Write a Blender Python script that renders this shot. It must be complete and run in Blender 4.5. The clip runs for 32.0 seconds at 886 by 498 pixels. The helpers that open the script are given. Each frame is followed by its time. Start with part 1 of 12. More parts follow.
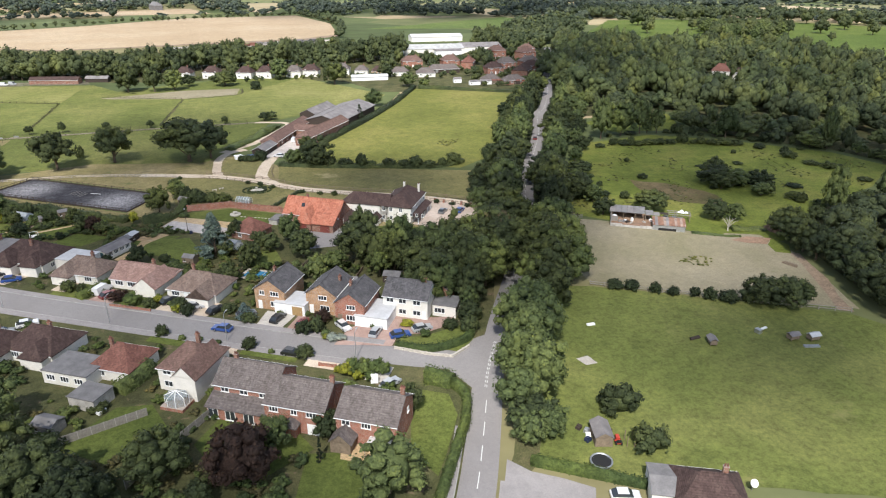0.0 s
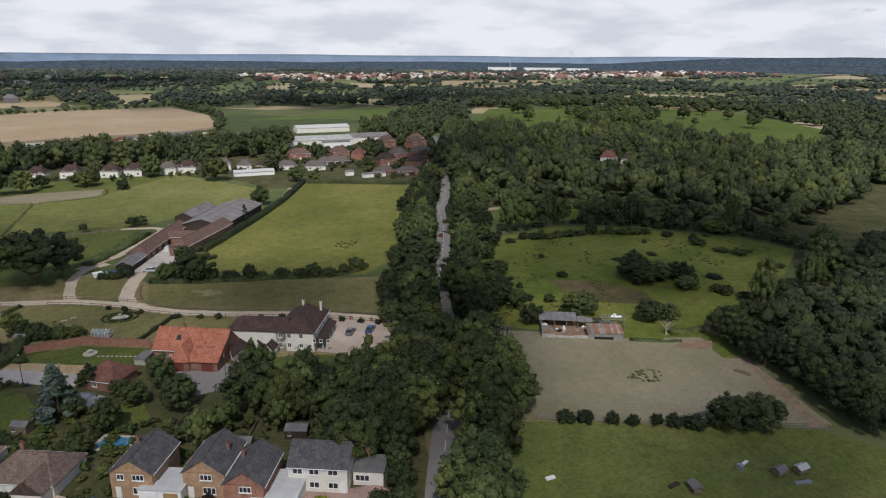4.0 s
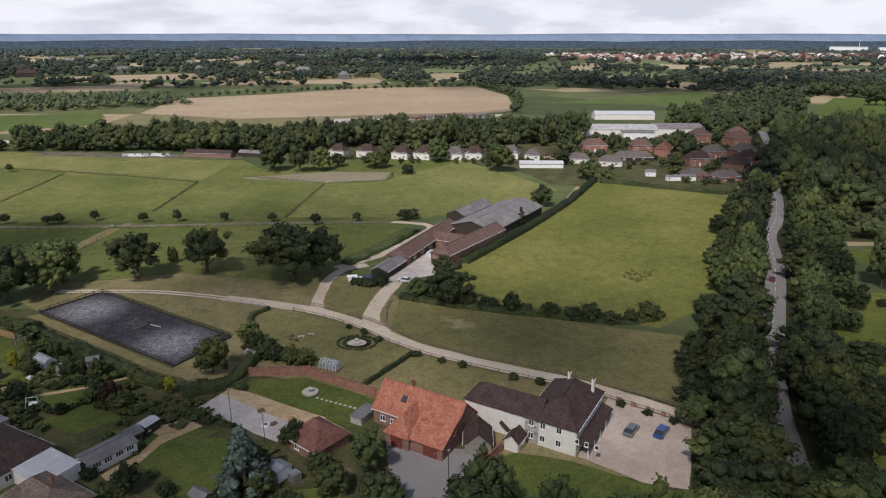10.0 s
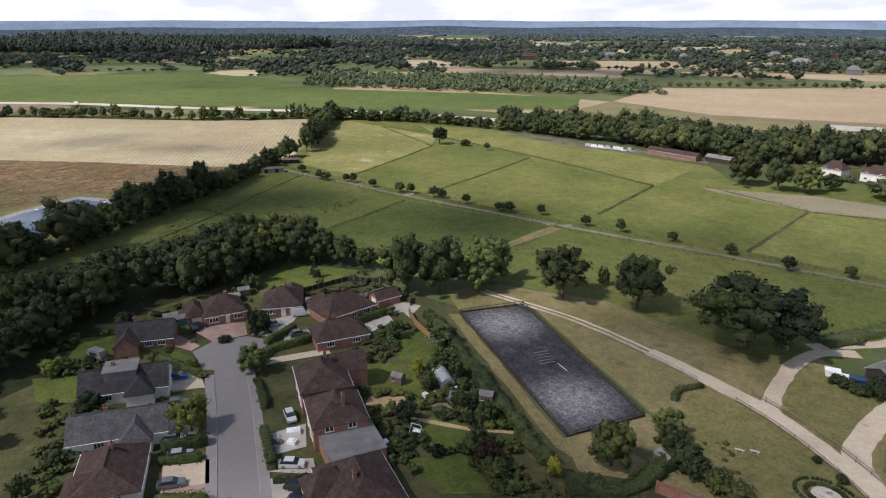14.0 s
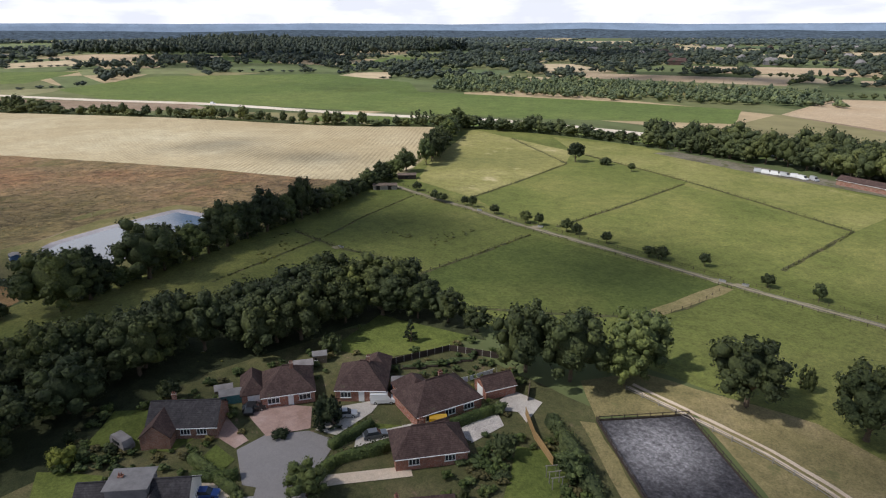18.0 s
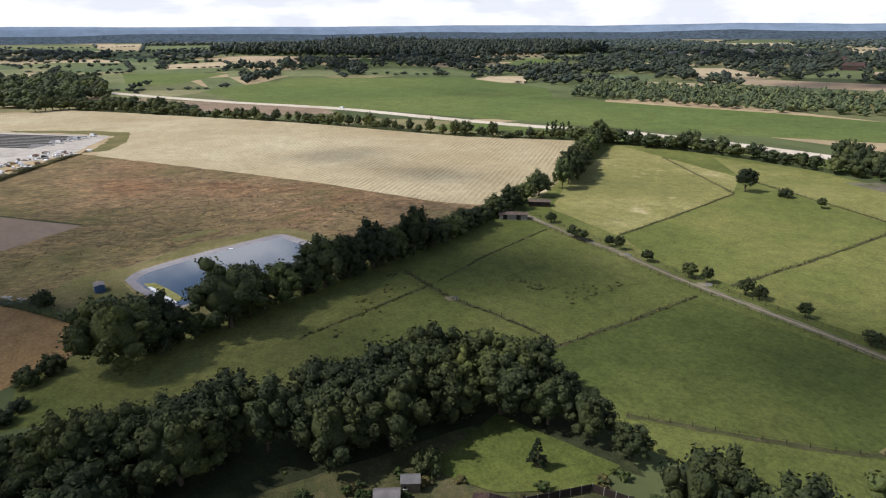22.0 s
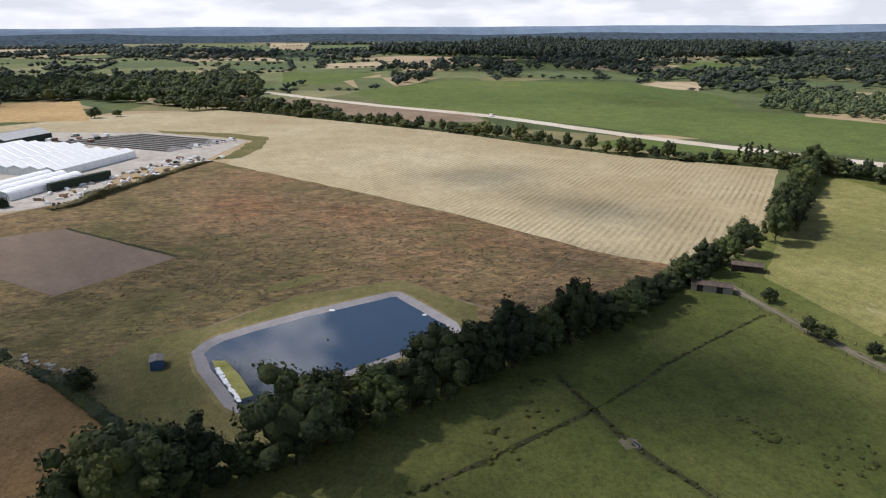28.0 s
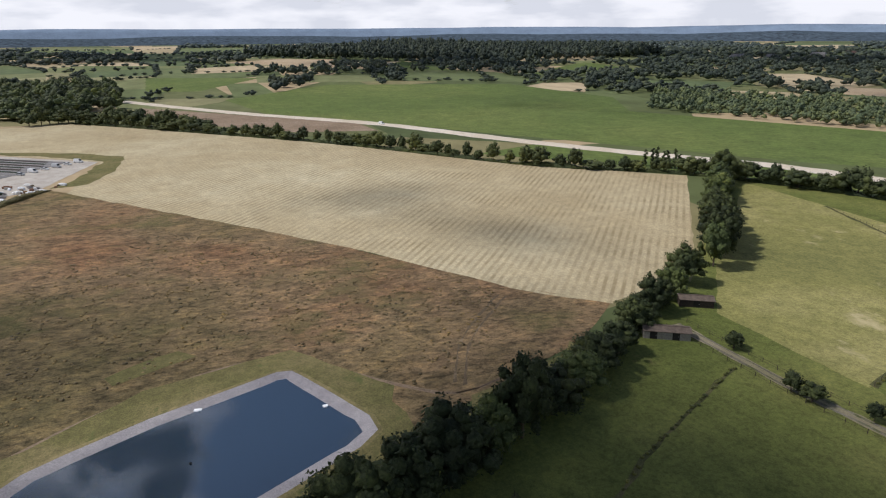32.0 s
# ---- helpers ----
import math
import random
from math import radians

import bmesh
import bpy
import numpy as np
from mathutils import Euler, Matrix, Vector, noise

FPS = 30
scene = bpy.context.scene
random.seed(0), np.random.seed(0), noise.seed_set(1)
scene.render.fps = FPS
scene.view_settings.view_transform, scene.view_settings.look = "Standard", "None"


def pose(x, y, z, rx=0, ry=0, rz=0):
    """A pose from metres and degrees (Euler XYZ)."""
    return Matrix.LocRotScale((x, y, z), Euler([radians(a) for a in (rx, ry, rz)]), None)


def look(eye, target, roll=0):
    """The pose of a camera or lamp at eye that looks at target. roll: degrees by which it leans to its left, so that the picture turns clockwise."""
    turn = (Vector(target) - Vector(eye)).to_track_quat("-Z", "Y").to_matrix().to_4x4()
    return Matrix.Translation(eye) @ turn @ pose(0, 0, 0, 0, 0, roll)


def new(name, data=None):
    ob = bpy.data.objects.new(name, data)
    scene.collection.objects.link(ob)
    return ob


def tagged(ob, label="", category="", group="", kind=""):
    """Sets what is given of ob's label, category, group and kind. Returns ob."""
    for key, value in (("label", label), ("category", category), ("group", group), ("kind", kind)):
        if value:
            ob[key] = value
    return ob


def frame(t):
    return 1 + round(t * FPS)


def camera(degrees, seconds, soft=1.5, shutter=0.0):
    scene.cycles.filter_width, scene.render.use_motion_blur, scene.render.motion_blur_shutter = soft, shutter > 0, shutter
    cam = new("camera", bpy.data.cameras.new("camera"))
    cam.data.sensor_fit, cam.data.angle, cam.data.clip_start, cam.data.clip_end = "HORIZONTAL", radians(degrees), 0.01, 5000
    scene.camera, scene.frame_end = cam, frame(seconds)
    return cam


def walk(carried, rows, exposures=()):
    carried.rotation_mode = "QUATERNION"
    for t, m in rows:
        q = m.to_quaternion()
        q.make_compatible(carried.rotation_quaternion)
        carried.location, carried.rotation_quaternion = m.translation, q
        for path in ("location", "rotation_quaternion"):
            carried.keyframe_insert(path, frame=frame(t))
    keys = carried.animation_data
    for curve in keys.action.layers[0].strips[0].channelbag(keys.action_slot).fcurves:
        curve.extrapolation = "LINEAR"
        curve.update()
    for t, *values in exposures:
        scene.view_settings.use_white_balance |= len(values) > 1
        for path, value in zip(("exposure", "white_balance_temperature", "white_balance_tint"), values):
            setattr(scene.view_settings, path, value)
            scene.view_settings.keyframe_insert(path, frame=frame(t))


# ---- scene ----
cam = camera(68.1, 32.0, soft=1.15)
PATH = [
    (0, (-7.40, -70.79, 70.59), (-4.428, -52.691, 62.629), 0.24),
    (0.5, (-7.66, -67.21, 70.69), (-4.437, -49.160, 62.708), 0.27),
    (1, (-7.93, -63.70, 70.80), (-4.671, -45.498, 63.178), 0.34),
    (1.5, (-8.16, -60.28, 70.82), (-4.812, -41.632, 64.419), 0.37),
    (2, (-8.31, -57.00, 70.65), (-4.923, -38.107, 65.035), 0.28),
    (2.5, (-8.16, -53.42, 70.52), (-4.189, -34.636, 64.923), 0.29),
    (3, (-8.07, -49.55, 70.56), (-2.871, -31.065, 64.967), 0.28),
    (3.5, (-7.84, -45.73, 70.55), (-1.454, -27.622, 64.940), 0.42),
    (5.5, (-3.30, -30.72, 69.70), (2.770, -12.482, 64.170), 0.07),
    (6, (-2.34, -26.38, 69.79), (2.875, -7.878, 64.259), 0.06),
    (6.5, (-1.52, -22.40, 69.92), (2.902, -3.698, 64.388), 0.07),
    (7, (-0.97, -18.05, 70.06), (2.594, 0.834, 64.517), 0.06),
    (7.5, (-0.34, -13.42, 69.90), (2.350, 5.612, 64.361), 0.08),
    (8, (0.24, -8.76, 69.90), (1.911, 10.384, 64.357), 0.05),
    (8.5, (0.45, -4.11, 69.72), (1.078, 15.104, 64.196), 0.05),
    (9, (0.59, 0.62, 69.74), (0.311, 19.841, 64.211), 0.05),
    (9.5, (0.64, 5.17, 69.61), (-0.542, 24.296, 63.868), -0.03),
    (10, (-0.04, 9.93, 69.57), (-2.052, 28.842, 63.393), 0.02),
    (10.5, (-1.04, 14.72, 69.63), (-4.516, 33.353, 63.250), 0.10),
    (11, (-2.12, 19.85, 69.55), (-7.781, 37.932, 63.146), 0.04),
    (11.5, (-3.57, 24.96, 69.52), (-10.887, 42.426, 63.081), 0.04),
    (12, (-5.60, 29.67, 69.49), (-13.870, 46.695, 63.040), 0.09),
    (12.5, (-8.06, 34.23, 69.54), (-17.620, 50.555, 63.059), 0.10),
    (13, (-10.99, 38.55, 69.56), (-22.143, 53.825, 63.068), 0.13),
    (13.5, (-14.25, 42.79, 69.59), (-26.638, 57.075, 63.084), 0.08),
    (14, (-17.87, 46.87, 69.68), (-31.289, 60.191, 63.160), 0.00),
    (14.5, (-21.80, 50.93, 69.70), (-35.829, 63.604, 63.174), -0.05),
    (16.5, (-38.09, 66.57, 69.09), (-52.639, 78.669, 62.620), -0.10),
    (17, (-42.71, 70.15, 68.87), (-57.565, 81.869, 62.405), -0.05),
    (17.5, (-47.45, 73.58, 68.69), (-62.851, 84.587, 62.235), -0.03),
    (18, (-52.02, 76.74, 68.51), (-67.828, 87.160, 62.067), -0.02),
    (18.5, (-56.44, 79.41, 68.25), (-72.532, 89.413, 61.839), -0.07),
    (19, (-61.09, 82.21, 68.10), (-77.468, 91.751, 61.721), -0.13),
    (19.5, (-65.83, 85.05, 68.06), (-82.488, 94.113, 61.698), -0.18),
    (20, (-70.79, 87.85, 68.21), (-87.699, 96.432, 61.837), -0.30),
    (20.5, (-75.63, 90.87, 68.65), (-92.783, 98.933, 62.261), -0.40),
    (21, (-80.51, 93.28, 68.87), (-97.859, 100.902, 62.471), -0.39),
    (21.5, (-85.43, 95.10, 68.94), (-102.900, 102.452, 62.545), -0.36),
    (22, (-90.17, 96.76, 68.99), (-107.752, 103.844, 62.600), -0.33),
    (22.5, (-95.02, 98.54, 68.94), (-112.725, 105.326, 62.566), -0.26),
    (23, (-99.77, 100.01, 68.91), (-117.589, 106.480, 62.543), -0.24),
    (23.5, (-104.57, 101.43, 68.85), (-122.495, 107.617, 62.487), -0.24),
    (24, (-109.49, 103.04, 68.71), (-127.523, 108.908, 62.348), -0.24),
    (24.5, (-114.63, 104.71, 68.60), (-132.768, 110.243, 62.248), -0.27),
    (25, (-119.49, 106.15, 68.54), (-137.745, 111.300, 62.190), -0.28),
    (25.5, (-124.08, 107.53, 68.54), (-142.430, 112.324, 62.181), -0.38),
    (27.5, (-144.32, 111.65, 68.68), (-162.996, 114.898, 62.309), -0.30),
    (28, (-149.41, 112.51, 68.62), (-168.141, 115.475, 62.257), -0.29),
    (28.5, (-154.56, 113.31, 68.51), (-173.335, 115.991, 62.155), -0.24),
    (29, (-159.68, 113.91, 68.38), (-178.495, 116.311, 62.034), -0.24),
    (29.5, (-164.79, 114.60, 68.25), (-183.641, 116.728, 61.910), -0.26),
    (30, (-169.79, 115.11, 68.18), (-188.664, 117.064, 61.851), -0.32),
    (30.5, (-174.75, 115.37, 68.01), (-193.621, 117.332, 61.693), -0.28),
    (31, (-179.63, 115.91, 67.99), (-198.436, 118.464, 61.668), -0.26),
    (31.5, (-184.22, 116.78, 68.02), (-202.654, 121.269, 61.700), -0.31),
    (32, (-188.90, 117.41, 68.26), (-206.841, 123.580, 61.925), -0.41),
]
# seconds, stops, kelvin and tint
EXPOSURES = [(0.0, 0.8, 6420, 10.0), (1.0, 0.78, 6420, 10.0), (2.2, -0.2, 6420, 10.5), (3.2, -0.3, 6420, 10.5), (5.0, -0.26, 6420, 12.0), (9.0, -0.22, 6420, 13.5), (10.0, -0.16, 6420, 14.0), (11.5, 0.05, 6420, 14.0),
             (16.0, 0.16, 6420, 13.0), (24.0, 0.14, 6420, 12.5), (27.5, 0.0, 6420, 12.5), (32.0, -0.14, 6420, 12.5)]
walk(cam, [(t, look(eye, target, roll)) for t, eye, target, roll in PATH], EXPOSURES)

# ---- sky and sun ----
SUN_TURN, SUN_HEIGHT = 197.0, 50.0   # compass direction the sun stands in (clockwise from +y) and its height
world = bpy.data.worlds.new("sky")
scene.world = world
world.use_nodes = True
wn, wl = world.node_tree.nodes, world.node_tree.links
wn.clear()
w_out = wn.new("ShaderNodeOutputWorld")
w_sky = wn.new("ShaderNodeTexSky")
w_sky.sky_type, w_sky.sun_disc = "NISHITA", False
w_sky.sun_elevation, w_sky.sun_rotation = radians(SUN_HEIGHT), radians(SUN_TURN)
w_bg = wn.new("ShaderNodeBackground")
w_bg.inputs["Strength"].default_value = 0.095
# broken cloud: a flat layer seen in perspective, so it closes up towards the horizon
w_co = wn.new("ShaderNodeTexCoord")
w_sep = wn.new("ShaderNodeSeparateXYZ")
wl.new(w_co.outputs["Generated"], w_sep.inputs[0])
w_up = wn.new("ShaderNodeMath"); w_up.operation = "MAXIMUM"; w_up.inputs[1].default_value = 0.012
wl.new(w_sep.outputs["Z"], w_up.inputs[0])
w_lift = wn.new("ShaderNodeMath"); w_lift.operation = "ADD"; w_lift.inputs[1].default_value = 0.2
wl.new(w_up.outputs[0], w_lift.inputs[0])
w_div = wn.new("ShaderNodeVectorMath"); w_div.operation = "DIVIDE"
w_com = wn.new("ShaderNodeCombineXYZ")
for k in range(3):
    wl.new(w_lift.outputs[0], w_com.inputs[k])
wl.new(w_co.outputs["Generated"], w_div.inputs[0]); wl.new(w_com.outputs[0], w_div.inputs[1])
w_noise = wn.new("ShaderNodeTexNoise")
w_noise.inputs["Scale"].default_value, w_noise.inputs["Detail"].default_value = 1.35, 9.0
w_noise.inputs["Roughness"].default_value = 0.58
wl.new(w_div.outputs[0], w_noise.inputs["Vector"])
w_cover = wn.new("ShaderNodeValToRGB")
w_cover.color_ramp.elements[0].position, w_cover.color_ramp.elements[1].position = 0.53, 0.62
# the gaps between clouds close up towards the horizon
w_rise = wn.new("ShaderNodeMapRange")
w_rise.inputs["From Min"].default_value, w_rise.inputs["From Max"].default_value = 0.0, 0.3
w_rise.inputs["To Min"].default_value, w_rise.inputs["To Max"].default_value = 0.3, 0.0
wl.new(w_sep.outputs["Z"], w_rise.inputs["Value"])
w_sum = wn.new("ShaderNodeMath"); w_sum.operation = "ADD"
wl.new(w_noise.outputs["Fac"], w_sum.inputs[0]); wl.new(w_rise.outputs[0], w_sum.inputs[1])
wl.new(w_sum.outputs[0], w_cover.inputs["Fac"])
w_shade = wn.new("ShaderNodeTexNoise")
w_shade.inputs["Scale"].default_value, w_shade.inputs["Detail"].default_value = 1.9, 7.0
wl.new(w_div.outputs[0], w_shade.inputs["Vector"])
w_tone = wn.new("ShaderNodeValToRGB")
w_tone.color_ramp.elements[0].position, w_tone.color_ramp.elements[0].color = 0.38, (8.0, 8.4, 9.25, 1)
w_tone.color_ramp.elements[1].position, w_tone.color_ramp.elements[1].color = 0.58, (10.45, 10.7, 11.3, 1)
wl.new(w_shade.outputs["Fac"], w_tone.inputs["Fac"])
w_mix = wn.new("ShaderNodeMix"); w_mix.data_type = "RGBA"
wl.new(w_cover.outputs["Color"], w_mix.inputs[0])
wl.new(w_sky.outputs[0], w_mix.inputs[6]); wl.new(w_tone.outputs["Color"], w_mix.inputs[7])
wl.new(w_mix.outputs[2], w_bg.inputs["Color"]); wl.new(w_bg.outputs[0], w_out.inputs[0])

sun = new("sun", bpy.data.lights.new("sun", "SUN"))
sun.data.energy, sun.data.angle, sun.data.color = 3.9, radians(1.6), (1.0, 0.965, 0.92)
st, sh = radians(SUN_TURN), radians(SUN_HEIGHT)
SUN_WAY = Vector((math.sin(st) * math.cos(sh), math.cos(st) * math.cos(sh), math.sin(sh)))
sun.matrix_world = look(SUN_WAY * 600, (0, 0, 0))


# ---- materials ----
def material(name, rough=0.9, metal=0.0, spec=0.3):
    m = bpy.data.materials.new(name)
    m.use_nodes = True
    b = m.node_tree.nodes["Principled BSDF"]
    b.inputs["Roughness"].default_value, b.inputs["Metallic"].default_value = rough, metal
    b.inputs["Specular IOR Level"].default_value = spec
    return m, m.node_tree.nodes, m.node_tree.links, b


def position(n, l, stretch=(1, 1, 1), turn=0.0, tip=True):
    g = n.new("ShaderNodeNewGeometry")
    mp = n.new("ShaderNodeMapping")
    mp.inputs["Scale"].default_value, mp.inputs["Rotation"].default_value = stretch, ((0.62, 0.47, radians(turn)) if tip else (0, 0, radians(turn)))
    l.new(g.outputs["Position"], mp.inputs["Vector"])
    return mp.outputs["Vector"]


def local(n, l, stretch=(1, 1, 1)):
    g = n.new("ShaderNodeTexCoord")
    mp = n.new("ShaderNodeMapping")
    mp.inputs["Scale"].default_value = stretch
    l.new(g.outputs["Object"], mp.inputs["Vector"])
    return mp.outputs["Vector"]


def noise_of(n, l, vec, scale, detail=4.0, rough=0.55):
    t = n.new("ShaderNodeTexNoise")
    t.inputs["Scale"].default_value, t.inputs["Detail"].default_value, t.inputs["Roughness"].default_value = scale, detail, rough
    l.new(vec, t.inputs["Vector"])
    return t.outputs["Fac"]


def ramp(n, l, fac, stops):
    r = n.new("ShaderNodeValToRGB")
    e = r.color_ramp.elements
    while len(e) < len(stops):
        e.new(0.5)
    for el, (p, c) in zip(e, stops):
        el.position, el.color = p, (*c, 1)
    l.new(fac, r.inputs["Fac"])
    return r.outputs["Color"]


def blend(n, l, fac, a, b, how="MIX"):
    m = n.new("ShaderNodeMix")
    m.data_type, m.blend_type = "RGBA", how
    for v, i in ((fac, 0), (a, 6), (b, 7)):
        if isinstance(v, (int, float)):
            m.inputs[i].default_value = v
        elif isinstance(v, tuple):
            m.inputs[i].default_value = (*v, 1)
        else:
            l.new(v, m.inputs[i])
    return m.outputs[2]


def bump(n, l, b, height, strength=0.5, dist=0.1):
    k = n.new("ShaderNodeBump")
    k.inputs["Strength"].default_value, k.inputs["Distance"].default_value = strength, dist
    l.new(height, k.inputs["Height"])
    l.new(k.outputs[0], b.inputs["Normal"])


def times(c, k):
    return tuple(min(1.0, v * k) for v in c)


def ground_mat(name, lo, mid, hi, big=0.03, small=0.6, fine=6.0, worn=None, worn_at=0.62, rows=None, even=0.0):
    """Grass, soil or stubble: broad patches, mid tufts and fine grain; rows: (turn, spacing, dark colour, strength)."""
    m, n, l, b = material(name, 0.95, 0, 0.1)
    p = position(n, l)
    base = ramp(n, l, noise_of(n, l, p, big, 5, 0.6), [(0.3, lo), (0.5, mid), (0.7, hi)])
    mott = ramp(n, l, noise_of(n, l, p, small, 5, 0.65), [(0.32, (0.8, 0.81, 0.81)), (0.5, (0.99, 0.99, 0.99)), (0.68, (1.16, 1.15, 1.13))])
    col = blend(n, l, 1.0 - even, base, mott, "MULTIPLY")
    tufts = noise_of(n, l, p, small * 4.5, 4, 0.7)
    col = blend(n, l, 1.0 - even, col, ramp(n, l, tufts, [(0.36, (0.74, 0.75, 0.76)), (0.52, (1.0,) * 3), (0.66, (1.16, 1.15, 1.1))]), "MULTIPLY")
    grain_f = noise_of(n, l, p, fine, 3, 0.7)
    col = blend(n, l, 1.0, col, ramp(n, l, grain_f, [(0.3, (0.8, 0.8, 0.8)), (0.7, (1.18, 1.18, 1.18))]), "MULTIPLY")
    if worn:
        w = ramp(n, l, noise_of(n, l, position(n, l, (1, 1.4, 1), 20), big * 2.3, 6, 0.7), [(worn_at, (0, 0, 0)), (worn_at + 0.1, (1, 1, 1))])
        col = blend(n, l, w, col, worn)
    if rows:
        turn, spacing, dark, amount = rows
        wv = n.new("ShaderNodeTexWave")
        wv.inputs["Scale"].default_value = 0.314 / spacing
        wv.inputs["Distortion"].default_value, wv.inputs["Detail"].default_value = 1.1, 3.0
        wv.inputs["Detail Scale"].default_value = 0.35
        l.new(position(n, l, (1, 1, 1), turn, False), wv.inputs["Vector"])
        broken = ramp(n, l, noise_of(n, l, position(n, l, (1, 1, 1), turn), 0.05, 6, 0.75), [(0.38, (0, 0, 0)), (0.62, (amount,) * 3)])
        line = ramp(n, l, wv.outputs["Fac"], [(0.42, (0, 0, 0)), (0.86, (1, 1, 1))])   # narrow rows, wider gaps
        f = blend(n, l, 1.0, broken, line, "MULTIPLY")
        col = blend(n, l, f, col, dark)
    l.new(col, b.inputs["Base Color"])
    bump(n, l, b, noise_of(n, l, p, small * 2.2, 6, 0.7), 0.6 * (1 - even) ** 2, 0.35)
    return m


M = {}
M["pasture"] = ground_mat("pasture_grass", (0.085, 0.104, 0.028), (0.13, 0.146, 0.042), (0.19, 0.187, 0.063), 0.018, 0.25, 4.0, (0.26, 0.225, 0.090), 0.66)
M["pasture_dark"] = ground_mat("lush_pasture_grass", (0.068, 0.09, 0.025), (0.088, 0.11, 0.03), (0.115, 0.128, 0.038), 0.02, 0.2, 4.0, (0.120, 0.118, 0.039), 0.68)
M["pasture_dry"] = ground_mat("dry_pasture_grass", (0.122, 0.12, 0.048), (0.182, 0.164, 0.068), (0.25, 0.21, 0.098), 0.022, 0.3, 4.0, (0.32, 0.27, 0.15), 0.64)
# brighter copy of the pasture grass: a sunlit gap is painted into the colour
M["pasture_sunlit"] = ground_mat("sunlit_pasture_grass", (0.17, 0.17, 0.062), (0.22, 0.21, 0.075), (0.31, 0.28, 0.12), 0.016, 0.25, 4.0, (0.42, 0.36, 0.2), 0.6)
# milder copy, with less of that sunlight in its colour
M["pasture_soft"] = ground_mat("half_sunlit_pasture_grass", (0.12, 0.135, 0.04), (0.17, 0.178, 0.056), (0.24, 0.228, 0.085), 0.016, 0.25, 4.0, (0.3, 0.265, 0.12), 0.64)
M["pasture_mid"] = ground_mat("green_pasture_grass", (0.1, 0.122, 0.033), (0.14, 0.156, 0.045), (0.19, 0.189, 0.061), 0.02, 0.25, 4.0, (0.25, 0.215, 0.082), 0.66)
M["hay"] = ground_mat("sunny_meadow_grass", (0.112, 0.124, 0.03), (0.152, 0.158, 0.041), (0.205, 0.192, 0.058), 0.025, 0.3, 4.0, (0.24, 0.215, 0.074), 0.66)
M["lawn"] = ground_mat("lawn_grass", (0.078, 0.100, 0.026), (0.104, 0.126, 0.032), (0.139, 0.152, 0.043), 0.03, 0.35, 5.0, (0.165, 0.152, 0.050), 0.66)
M["paddock"] = ground_mat("mown_paddock_grass", (0.1, 0.122, 0.033), (0.132, 0.15, 0.042), (0.175, 0.18, 0.058), 0.03, 0.25, 5.0, (0.205, 0.195, 0.075), 0.62)
M["bank_grass"] = ground_mat("bank_grass", (0.11, 0.11, 0.042), (0.155, 0.14, 0.058), (0.2, 0.168, 0.08), 0.06, 0.5, 4.0, (0.1, 0.112, 0.04), 0.58)
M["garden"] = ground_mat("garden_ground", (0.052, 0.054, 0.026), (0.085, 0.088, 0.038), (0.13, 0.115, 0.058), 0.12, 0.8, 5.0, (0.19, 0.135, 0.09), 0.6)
M["dry"] = ground_mat("parched_grass", (0.15, 0.135, 0.06), (0.22, 0.185, 0.088), (0.29, 0.235, 0.13), 0.05, 0.5, 5.0, (0.12, 0.122, 0.052), 0.58)
M["scrub"] = ground_mat("rough_scrub_grass", (0.1, 0.125, 0.025), (0.155, 0.178, 0.038), (0.205, 0.2, 0.053), 0.05, 0.35, 3.0, (0.075, 0.075, 0.025), 0.62)
M["sandpad"] = ground_mat("bare_paddock_soil", (0.2, 0.18, 0.108), (0.245, 0.214, 0.142), (0.285, 0.25, 0.175), 0.04, 0.5, 5.0, (0.15, 0.155, 0.066), 0.66, even=0.45)
M["car_park"] = ground_mat("pink_gravel", (0.38, 0.3, 0.24), (0.47, 0.38, 0.31), (0.54, 0.45, 0.38), 0.1, 0.9, 9.0, (0.36, 0.31, 0.25), 0.64, even=0.55)
M["sand"] = ground_mat("yard_sand", (0.42, 0.29, 0.16), (0.5, 0.36, 0.2), (0.55, 0.42, 0.27), 0.12, 0.9, 8.0, (0.52, 0.44, 0.33), 0.62)
M["slab"] = ground_mat("broken_pale_concrete", (0.4, 0.35, 0.32), (0.5, 0.45, 0.41), (0.58, 0.53, 0.48), 0.25, 1.2, 8.0, (0.36, 0.3, 0.25), 0.6, even=0.4)
M["stubble"] = ground_mat("cut_hay_stubble", (0.37, 0.3, 0.18), (0.44, 0.37, 0.235), (0.49, 0.43, 0.29), 0.012, 0.22, 2.0, (0.34, 0.28, 0.16), 0.66, (-51.5, 2.6, (0.25, 0.2, 0.115), 0.85), 0.35)


